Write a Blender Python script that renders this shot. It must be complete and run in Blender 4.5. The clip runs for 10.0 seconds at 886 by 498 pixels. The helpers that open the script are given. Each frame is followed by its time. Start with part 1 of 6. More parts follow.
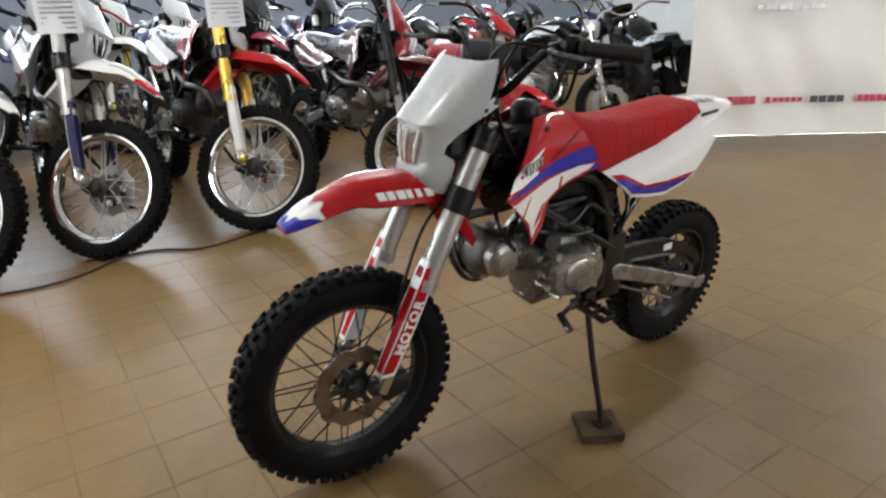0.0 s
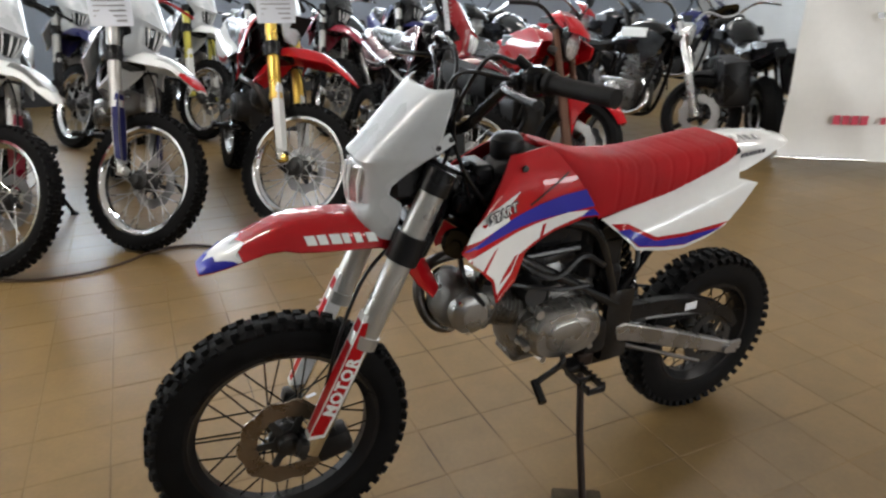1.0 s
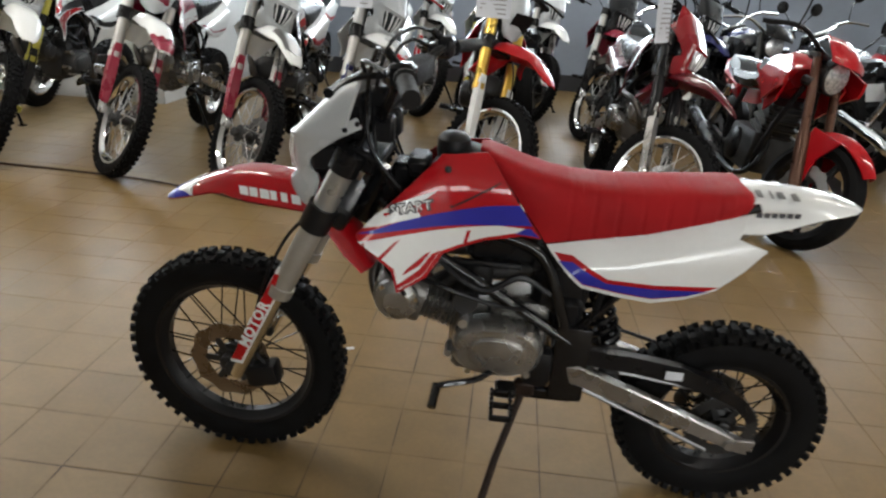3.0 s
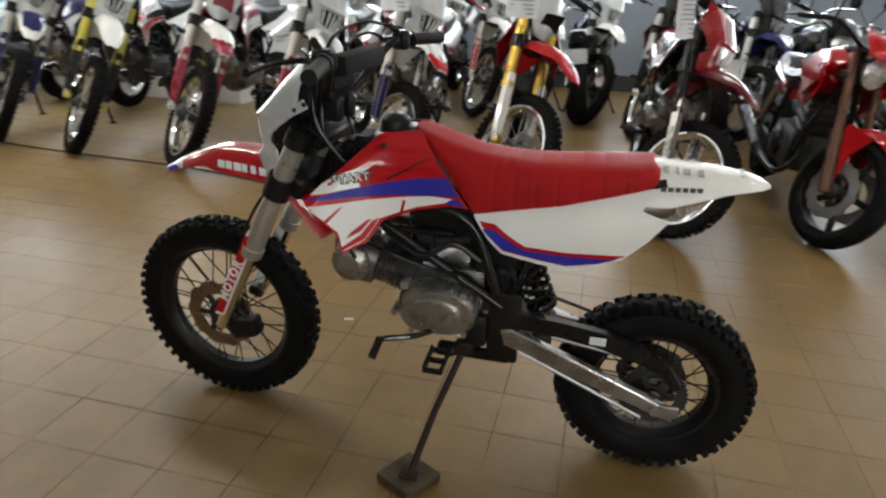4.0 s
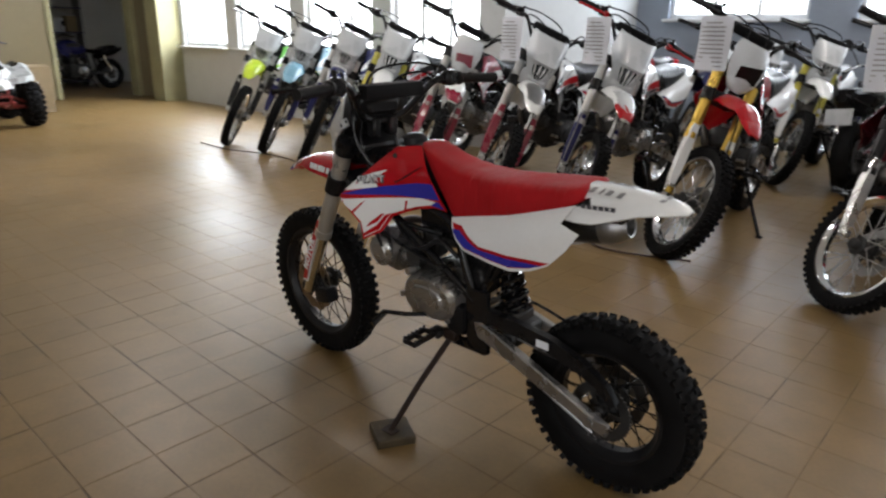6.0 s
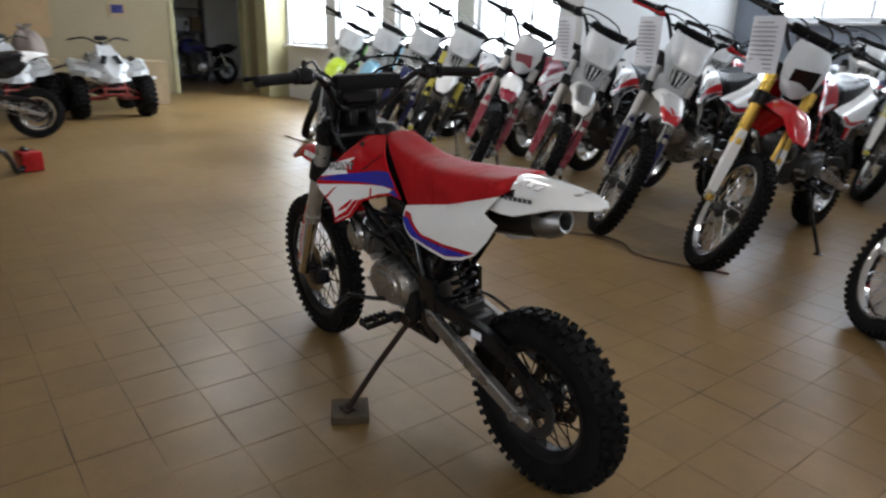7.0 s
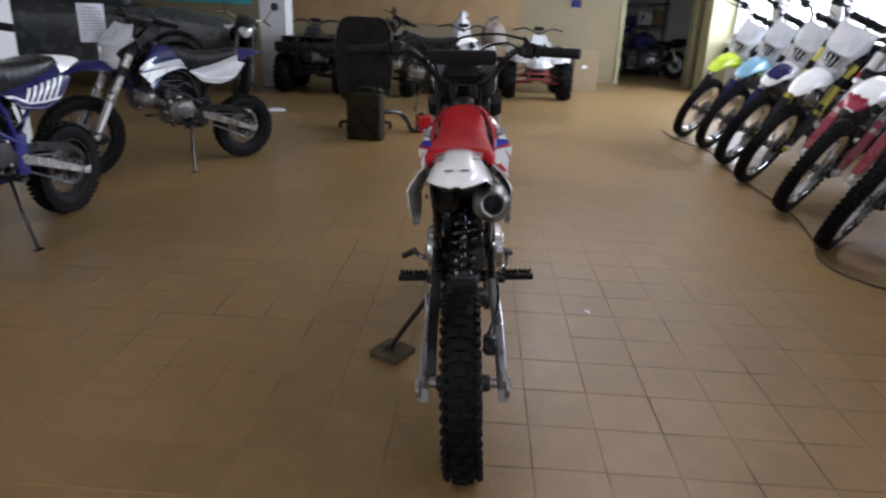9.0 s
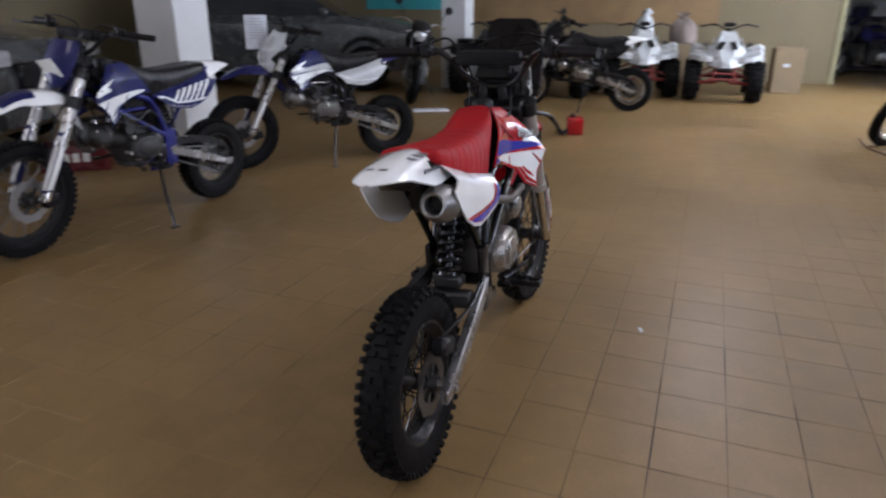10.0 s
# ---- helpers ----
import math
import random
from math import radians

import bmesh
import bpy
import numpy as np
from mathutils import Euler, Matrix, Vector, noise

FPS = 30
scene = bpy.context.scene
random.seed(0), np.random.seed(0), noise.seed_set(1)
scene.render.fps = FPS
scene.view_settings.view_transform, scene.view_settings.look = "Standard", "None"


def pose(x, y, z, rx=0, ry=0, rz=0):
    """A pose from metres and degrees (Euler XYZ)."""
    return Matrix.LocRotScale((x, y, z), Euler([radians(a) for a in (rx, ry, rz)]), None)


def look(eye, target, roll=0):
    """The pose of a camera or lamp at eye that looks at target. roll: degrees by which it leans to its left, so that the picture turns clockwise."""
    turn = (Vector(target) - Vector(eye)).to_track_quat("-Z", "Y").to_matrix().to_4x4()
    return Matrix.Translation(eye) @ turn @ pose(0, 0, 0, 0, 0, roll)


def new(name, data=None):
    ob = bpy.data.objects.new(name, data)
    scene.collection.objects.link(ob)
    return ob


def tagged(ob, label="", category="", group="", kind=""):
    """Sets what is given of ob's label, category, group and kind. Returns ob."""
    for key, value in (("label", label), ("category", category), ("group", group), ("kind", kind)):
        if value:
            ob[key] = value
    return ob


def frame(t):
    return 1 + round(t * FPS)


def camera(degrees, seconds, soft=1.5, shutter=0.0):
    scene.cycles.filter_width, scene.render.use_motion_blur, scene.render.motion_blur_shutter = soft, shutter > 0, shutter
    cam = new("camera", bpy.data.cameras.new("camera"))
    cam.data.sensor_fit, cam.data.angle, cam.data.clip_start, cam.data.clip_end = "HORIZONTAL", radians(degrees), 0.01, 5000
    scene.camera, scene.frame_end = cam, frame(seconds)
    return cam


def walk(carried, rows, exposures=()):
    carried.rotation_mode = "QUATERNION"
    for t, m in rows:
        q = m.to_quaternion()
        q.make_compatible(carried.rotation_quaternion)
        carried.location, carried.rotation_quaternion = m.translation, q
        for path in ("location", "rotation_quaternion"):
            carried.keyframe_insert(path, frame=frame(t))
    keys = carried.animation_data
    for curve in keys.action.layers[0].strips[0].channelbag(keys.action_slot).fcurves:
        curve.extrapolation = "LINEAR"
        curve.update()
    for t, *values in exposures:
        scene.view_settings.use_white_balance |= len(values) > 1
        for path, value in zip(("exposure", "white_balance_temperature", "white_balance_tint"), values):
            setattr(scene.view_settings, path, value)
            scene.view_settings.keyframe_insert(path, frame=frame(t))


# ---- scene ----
cam = camera(67.9, 10.0, soft=2.3, shutter=0.5)
PATH = [
    (0, (1.846, 1.351, 1.184), (0.808, -0.202, 0.469), -1.3),
    (0.5, (1.64, 1.377, 1.224), (0.72, -0.247, 0.505), -1.8),
    (1, (1.437, 1.304, 1.23), (0.669, -0.388, 0.492), -0.1),
    (1.5, (1.259, 1.312, 1.236), (0.688, -0.448, 0.476), -0.7),
    (2, (1.041, 1.364, 1.231), (0.737, -0.454, 0.457), 1.5),
    (2.5, (0.863, 1.396, 1.222), (0.755, -0.472, 0.516), 1.4),
    (2.7, (0.74, 1.424, 1.24), (0.794, -0.425, 0.481), 3.3),
    (3.8, (0.336, 1.601, 1.246), (0.631, -0.23, 0.498), 3.3),
    (4, (0.217, 1.611, 1.246), (0.638, -0.192, 0.487), 2.5),
    (4.5, (-0.005, 1.634, 1.237), (0.617, -0.125, 0.516), 3.7),
    (5, (-0.231, 1.667, 1.23), (0.555, -0.016, 0.488), 3.8),
    (5.5, (-0.448, 1.662, 1.23), (0.542, 0.07, 0.534), 0.3),
    (5.7, (-0.571, 1.613, 1.231), (0.557, 0.096, 0.579), 0.5),
    (6.8, (-1.008, 1.283, 1.21), (0.433, 0.045, 0.586), 1.8),
    (7, (-1.078, 1.218, 1.209), (0.415, 0.041, 0.589), 1.7),
    (7.5, (-1.319, 0.962, 1.201), (0.362, 0.081, 0.57), 1.9),
    (8, (-1.411, 0.647, 1.195), (0.395, 0.08, 0.548), 2.3),
    (8.5, (-1.564, 0.296, 1.211), (0.316, 0.085, 0.562), 4.2),
    (9, (-1.555, -0.003, 1.198), (0.326, 0.084, 0.524), 2.3),
    (9.5, (-1.495, -0.32, 1.203), (0.355, 0.046, 0.536), 0.9),
    (10, (-1.431, -0.64, 1.212), (0.321, 0.041, 0.529), 0.2),
]
EXPOSURES = [(0, 0.26, 6550, 12), (0.5, 0.28, 6550, 11), (1, 0.14, 6600, 12), (1.5, 0.2, 6600, 11), (2, 0.2, 6650, 12), (2.5, 0.08, 6600, 10), (4, -0.08, 6850, 10), (5.5, -0.42, 6800, 15), (7, -0.44, 6350, 14), (8, -0.26, 6150, 16), (8.5, -0.16, 6050, 18), (10, -0.28, 6000, 22)]
walk(cam, [(t, look(eye, target, roll)) for t, eye, target, roll in PATH], EXPOSURES)

# ---- light ----
world = bpy.data.worlds.new("overcast_day")
scene.world = world
world.use_nodes = True
wn = world.node_tree
sky = wn.nodes.new("ShaderNodeTexSky")
sky.sky_type, sky.sun_disc = "NISHITA", False
sky.sun_elevation, sky.sun_rotation = radians(38), radians(200)
wn.links.new(sky.outputs[0], wn.nodes["Background"].inputs[0])
wn.nodes["Background"].inputs[1].default_value = 0.12


def area_lamp(name, m, sx, sy, watts, rgb):
    data = bpy.data.lights.new(name, "AREA")
    data.shape, data.size, data.size_y, data.energy, data.color = "RECTANGLE", sx, sy, watts, rgb
    ob = new(name, data)
    ob.matrix_basis = m
    return ob


# daylight in the window openings
WINDOWS_A = [(4.1, 5.5), (5.85, 7.25), (7.6, 9.0), (9.35, 10.75)]
WINDOWS_B = [(-5.6, -3.7), (-3.2, -1.3), (-0.8, 1.1), (1.6, 3.3)]
YA, YB, XE = -4.35, -7.3, 12.1
for (x0, x1), watts in zip(WINDOWS_A, (96, 118, 160, 190)):
    area_lamp("window_daylight", look(((x0 + x1) / 2, YA - 0.1, 1.7), ((x0 + x1) / 2, 0, 0.9)), x1 - x0, 1.45, watts, (0.85, 0.94, 1.0))
for x0, x1 in WINDOWS_B:
    area_lamp("window_daylight", look(((x0 + x1) / 2, YB - 0.1, 1.96), ((x0 + x1) / 2, 0, 0.7)), x1 - x0, 0.96, 80, (0.8, 0.91, 1.0))
# Unseen south windows, added to light the bike's left side and the banner.
FILL_WINDOWS = [(-6.3, -4.3), (-3.9, -1.9), (-1.5, 0.5)]
YS = 9.5
for x0, x1 in FILL_WINDOWS:
    area_lamp("window_daylight", look(((x0 + x1) / 2, YS + 0.1, 1.5), ((x0 + x1) / 2 + 0.4, 0, 0.7)), x1 - x0, 2.0, 118, (0.93, 0.97, 1.0))
# Unseen ceiling tubes, placed and powered to fill dark parts of the hall.
FILL_LAMPS = [(-5.2, -0.6, 22), (-2.4, 1.4, 38), (-0.6, 2.9, 5), (-2.2, -1.2, 15), (2.6, -1.4, 42), (5.8, -1.0, 46), (0.4, -5.3, 30), (-0.6, -2.9, 16), (-3.6, -5.3, 12)]
for x, y, watts in FILL_LAMPS:
    area_lamp("fill_tube_light", pose(x, y, 3.02), 1.2, 0.16, watts, (1.0, 0.97, 0.94))


# ---- materials ----
def nodes_of(name):
    m = bpy.data.materials.new(name)
    m.use_nodes = True
    return m, m.node_tree.nodes, m.node_tree.links, m.node_tree.nodes["Principled BSDF"]


def ramp_mix(nt, links, fac, a, b):
    mix = nt.new("ShaderNodeMix")
    mix.data_type = "RGBA"
    links.new(fac, mix.inputs[0])
    mix.inputs[6].default_value, mix.inputs[7].default_value = (*a, 1), (*b, 1)
    return mix.outputs[2]


def noise_fac(nt, links, scale, lo, hi, detail=4):
    tex = nt.new("ShaderNodeTexNoise")
    tex.inputs["Scale"].default_value, tex.inputs["Detail"].default_value = scale, detail
    co = nt.new("ShaderNodeTexCoord")
    links.new(co.outputs["Object"], tex.inputs["Vector"])
    rng = nt.new("ShaderNodeMapRange")
    rng.inputs[1].default_value, rng.inputs[2].default_value = lo, hi
    links.new(tex.outputs[0], rng.inputs[0])
    return rng.outputs[0], tex


def surf(name, rgb, rough=0.4, metal=0.0, var=0.12, scale=6.0, bump=0.0, bscale=150.0, coat=0.0, rvar=0.12, spec=0.5):
    """A surface with colour and gloss variation at two scales and fine relief."""
    m, nt, links, bsdf = nodes_of(name)
    dark = [c * (1 - var) for c in rgb]
    light = [min(1, c * (1 + var * 0.6) + 0.002) for c in rgb]
    f1, _ = noise_fac(nt, links, scale, 0.3, 0.7)
    f2, t2 = noise_fac(nt, links, scale * 14, 0.35, 0.75, 6)
    c1 = ramp_mix(nt, links, f1, dark, light)
    mul = nt.new("ShaderNodeMix")
    mul.data_type, mul.blend_type = "RGBA", "MULTIPLY"
    mul.inputs[0].default_value = 1.0
    g = ramp_mix(nt, links, f2, (1 - var * 0.5,) * 3, (1, 1, 1))
    links.new(c1, mul.inputs[6])
    links.new(g, mul.inputs[7])
    links.new(mul.outputs[2], bsdf.inputs["Base Color"])
    rr = nt.new("ShaderNodeMapRange")
    rr.inputs[3].default_value, rr.inputs[4].default_value = max(0.03, rough - rvar), min(1, rough + rvar)
    links.new(f1, rr.inputs[0])
    links.new(rr.outputs[0], bsdf.inputs["Roughness"])
    bsdf.inputs["Metallic"].default_value = metal
    bsdf.inputs["Specular IOR Level"].default_value = spec
    if coat:
        bsdf.inputs["Coat Weight"].default_value, bsdf.inputs["Coat Roughness"].default_value = coat, 0.03
    if bump:
        fb, tb = noise_fac(nt, links, bscale, 0.2, 0.8, 3)
        b = nt.new("ShaderNodeBump")
        b.inputs["Strength"].default_value, b.inputs["Distance"].default_value = bump, 0.002
        links.new(fb, b.inputs["Height"])
        links.new(b.outputs[0], bsdf.inputs["Normal"])
    return m


def tile_surf(name, by_object):
    """Glazed clay tile: each piece a little different, cloudy wear, dull patches."""
    m, nt, links, bsdf = nodes_of(name)
    info = nt.new("ShaderNodeObjectInfo" if by_object else "ShaderNodeNewGeometry")
    rnd = info.outputs["Random"] if by_object else info.outputs["Random Per Island"]
    base = ramp_mix(nt, links, rnd, (0.214, 0.138, 0.056), (0.236, 0.153, 0.064))
    geo = nt.new("ShaderNodeNewGeometry")
    facs = []
    for scale, lo, hi in ((0.7, 0.35, 0.65), (9.0, 0.4, 0.75), (70.0, 0.35, 0.7)):
        tex = nt.new("ShaderNodeTexNoise")
        tex.inputs["Scale"].default_value, tex.inputs["Detail"].default_value = scale, 5
        links.new(geo.outputs["Position"], tex.inputs["Vector"])
        rng = nt.new("ShaderNodeMapRange")
        rng.inputs[1].default_value, rng.inputs[2].default_value = lo, hi
        links.new(tex.outputs[0], rng.inputs[0])
        facs.append(rng.outputs[0])
    col = base
    for f, lo in zip(facs, (0.8, 0.9, 0.94)):
        mul = nt.new("ShaderNodeMix")
        mul.data_type, mul.blend_type = "RGBA", "MULTIPLY"
        mul.inputs[0].default_value = 1.0
        links.new(col, mul.inputs[6])
        links.new(ramp_mix(nt, links, f, (lo, lo, lo * 0.98), (1.04, 1.03, 1.0)), mul.inputs[7])
        col = mul.outputs[2]
    links.new(col, bsdf.inputs["Base Color"])
    rr = nt.new("ShaderNodeMapRange")
    rr.inputs[3].default_value, rr.inputs[4].default_value = 0.33, 0.41
    links.new(facs[0], rr.inputs[0])
    links.new(rr.outputs[0], bsdf.inputs["Roughness"])
    bsdf.inputs["Specular IOR Level"].default_value = 0.38
    b = nt.new("ShaderNodeBump")
    b.inputs["Strength"].default_value, b.inputs["Distance"].default_value = 0.03, 0.003
    links.new(facs[1], b.inputs["Height"])
    links.new(b.outputs[0], bsdf.inputs["Normal"])
    return m


def glow(name, rgb, power):
    m, nt, links, bsdf = nodes_of(name)
    bsdf.inputs["Emission Color"].default_value, bsdf.inputs["Emission Strength"].default_value = (*rgb, 1), power
    bsdf.inputs["Base Color"].default_value = (0.8, 0.8, 0.8, 1)
    return m


def clear(name, rgb=(1, 1, 1), rough=0.02):
    m, nt, links, bsdf = nodes_of(name)
    bsdf.inputs["Base Color"].default_value = (*rgb, 1)
    bsdf.inputs["Transmission Weight"].default_value, bsdf.inputs["Roughness"].default_value = 1.0, rough
    bsdf.inputs["IOR"].default_value = 1.45
    return m


TILE = tile_surf("glazed_tile", True)
TILE_FIELD = tile_surf("glazed_tile_field", False)
GROUT = surf("grout", (0.15, 0.098, 0.046), 0.52, bump=0.4)
gn, gl = GROUT.node_tree.nodes, GROUT.node_tree.links
joint_dark, _ = noise_fac(gn, gl, 0.9, 0.5, 0.85, 5)
place = gn.new("ShaderNodeNewGeometry")
patchy, _ = noise_fac(gn, gl, 4.0, 0.36, 0.6, 3)
for cx, cy, near, far in ((0.45, -0.75, 0.7, 1.5), (1.4, 0.8, 0.8, 1.6)):
    # joints grow darker within two round areas beside the bike
    dist = gn.new("ShaderNodeVectorMath")
    dist.operation = "DISTANCE"
    dist.inputs[1].default_value = (cx, cy, 0)
    gl.new(place.outputs["Position"], dist.inputs[0])
    fade = gn.new("ShaderNodeMapRange")
    fade.inputs[1].default_value, fade.inputs[2].default_value = far, near
    gl.new(dist.outputs["Value"], fade.inputs[0])
    mix = gn.new("ShaderNodeMath")
    mix.operation = "MAXIMUM"
    gl.new(joint_dark, mix.inputs[0])
    patch = gn.new("ShaderNodeMath")
    patch.operation = "MULTIPLY"
    gl.new(fade.outputs[0], patch.inputs[0])
    gl.new(patchy, patch.inputs[1])
    gl.new(patch.outputs[0], mix.inputs[1])
    joint_dark = mix.outputs[0]
gl.new(ramp_mix(gn, gl, joint_dark, (0.212, 0.138, 0.058), (0.07, 0.047, 0.024)), gn["Principled BSDF"].inputs["Base Color"])
gn["Principled BSDF"].inputs["Specular IOR Level"].default_value = 0.28
RUBBER = surf("tyre_rubber", (0.0068, 0.0068, 0.0072), 0.6, var=0.25, scale=20, bump=0.3, bscale=300, spec=0.08)
BLACK = surf("black_plastic", (0.0085, 0.0085, 0.0095), 0.3, var=0.2, bump=0.1, bscale=500, spec=0.25)
FOAM = surf("black_foam_cover", (0.005, 0.005, 0.006), 0.75, var=0.2, bump=0.3, bscale=300, spec=0.2)
GLOSS_BLACK = surf("black_frame_paint", (0.007, 0.007, 0.008), 0.11, var=0.15, spec=0.4, rvar=0.06)
GRIP = surf("brown_black_grip", (0.006, 0.005, 0.005), 0.65, bump=0.5, bscale=400, spec=0.2)
RED = surf("red_plastic", (0.42, 0.005, 0.01), 0.3, var=0.1, coat=0.9, rvar=0.05, spec=0.08)
DARK_RED = surf("dark_red_plastic", (0.1, 0.004, 0.01), 0.25, var=0.1, coat=0.5)
SEAT_RED = surf("red_seat_vinyl", (0.36, 0.008, 0.011), 0.6, var=0.12, scale=10, bump=0.35, bscale=420, spec=0.16)
WHITE = surf("white_plastic", (0.79, 0.81, 0.8), 0.2, var=0.05, coat=0.6, rvar=0.06)
# White plastic toned down: the shade on backlit white parts is in the colour.
GREY_WHITE = surf("shaded_white_plastic", (0.47, 0.495, 0.505), 0.28, var=0.06, coat=0.3)
BLUE = surf("blue_graphic", (0.028, 0.03, 0.33), 0.28, var=0.08, coat=0.4, rvar=0.06, spec=0.15)
NAVY = surf("navy_plastic", (0.014, 0.016, 0.085), 0.32, var=0.12, coat=0.25, spec=0.15)
DEEP_BLUE = surf("deep_blue_frame_paint", (0.016, 0.018, 0.14), 0.3, var=0.12, coat=0.3, spec=0.15)
SKY_BLUE = surf("light_blue_plastic", (0.2, 0.42, 0.55), 0.3, coat=0.3)
GREEN = surf("green_plastic", (0.12, 0.5, 0.06), 0.3, coat=0.3)
NEON = surf("neon_yellow_plastic", (0.5, 0.66, 0.03), 0.35)
YELLOW = surf("yellow_plastic", (0.55, 0.5, 0.08), 0.35)
MAGENTA = surf("crimson_plastic", (0.25, 0.012, 0.035), 0.3, coat=0.3)
SILVER = surf("satin_aluminium", (0.5, 0.5, 0.49), 0.28, 0.85, var=0.1, scale=12, bump=0.08)
ARM = surf("brushed_swingarm", (0.4, 0.4, 0.4), 0.3, 0.85, var=0.16, scale=14, bump=0.12)
FORK = surf("anodised_fork_tube", (0.5, 0.5, 0.48), 0.36, 0.7, var=0.08, scale=10)
GOLD = surf("gold_fork_tube", (0.75, 0.5, 0.1), 0.3, 0.8, var=0.1)
CHROME = surf("chrome", (0.8, 0.8, 0.8), 0.1, 1.0, var=0.04, rvar=0.05)
ENGINE = surf("cast_engine_alloy", (0.17, 0.165, 0.155), 0.32, 0.75, var=0.2, scale=16, bump=0.35, bscale=260)
COVER = surf("satin_engine_cover", (0.34, 0.335, 0.32), 0.27, 0.8, var=0.15, scale=16, bump=0.2, bscale=260)
DARK_ALLOY = surf("dark_cast_alloy", (0.04, 0.04, 0.04), 0.45, 0.5, var=0.2, bump=0.3)
DISC = surf("brown_steel_disc", (0.28, 0.23, 0.18), 0.3, 0.9, var=0.2, scale=25)
STEEL = surf("grey_steel", (0.3, 0.3, 0.3), 0.4, 0.9, var=0.2)
DARK_STEEL = surf("heat_darkened_steel", (0.12, 0.11, 0.1), 0.4, 0.85, var=0.3, scale=14)
RUST = surf("brown_steel_stand", (0.026, 0.016, 0.012), 0.5, 0.0, var=0.3, scale=30, spec=0.15)
PLATE = surf("scuffed_steel_plate", (0.075, 0.058, 0.036), 0.6, 0.0, var=0.45, scale=25, bump=0.4, spec=0.12)
LENS = surf("clear_lamp_lens", (0.78, 0.82, 0.87), 0.12, 0.55, var=0.55, scale=60, rvar=0.06, bump=0.5, bscale=70)
PAPER = surf("paper_sheet", (0.66, 0.69, 0.74), 0.8, var=0.05)
INK = surf("printed_ink", (0.06, 0.06, 0.07), 0.7)
INK_RED = surf("printed_red_ink", (0.5, 0.04, 0.08), 0.6)
BANNER = surf("white_banner_vinyl", (0.72, 0.73, 0.71), 0.55, var=0.06, scale=2, bump=0.3, bscale=5)
PLASTER = surf("pale_painted_plaster", (0.62, 0.63, 0.62), 0.75, var=0.08, scale=1.5, bump=0.25, bscale=60)
# Grey paint, with the blue of the window daylight put into its colour.
BACK_WALL = surf("grey_blue_daylit_wall", (0.29, 0.335, 0.4), 0.75, var=0.1, scale=1.5, bump=0.25, bscale=60)
BEIGE = surf("beige_painted_plaster", (0.2, 0.16, 0.088), 0.75, var=0.1, scale=1.2, bump=0.25, bscale=60)
CEILING = surf("white_ceiling", (0.7, 0.69, 0.66), 0.9, var=0.05)
FRAME_WHITE = surf("white_window_frame", (0.75, 0.76, 0.76), 0.4)
GLASS = clear("window_glass")
WOOD = surf("plywood_board", (0.27, 0.17, 0.075), 0.6, var=0.2, scale=3, bump=0.2)
CREAM = surf("pale_beige_cloth", (0.22, 0.18, 0.155), 0.85, var=0.15, scale=8, bump=0.5, bscale=40)
CARD = surf("brown_cardboard", (0.22, 0.162, 0.09), 0.85, var=0.1, scale=5, bump=0.2)
OLIVE = surf("olive_army_paint", (0.026, 0.022, 0.011), 0.7, var=0.4, scale=9, bump=0.3, bscale=90, spec=0.08)
CAR_PAINT = surf("dark_grey_car_paint", (0.06, 0.067, 0.07), 0.25, 0.3, coat=0.8)
CAR_GLASS = surf("dark_car_glass", (0.02, 0.024, 0.026), 0.06, 0.0)
TEAL = surf("teal_poster", (0.05, 0.36, 0.38), 0.5, var=0.15)
BRONZE = surf("bronze_fork_tube", (0.11, 0.055, 0.036), 0.35, 0.6, var=0.1)
SKIRTING = surf("dark_grey_skirting", (0.05, 0.052, 0.058), 0.6, var=0.2)
CRIMSON = surf("crimson_mask_plastic", (0.25, 0.007, 0.013), 0.22, var=0.1, coat=0.6)
CABLE = surf("brown_cable", (0.07, 0.04, 0.025), 0.6)
TUBE_RED = surf("red_painted_steel", (0.24, 0.03, 0.028), 0.35, var=0.15)
CURTAIN = surf("greenish_beige_curtain", (0.32, 0.3, 0.17), 0.8, var=0.15, scale=3, bump=0.3, bscale=30)


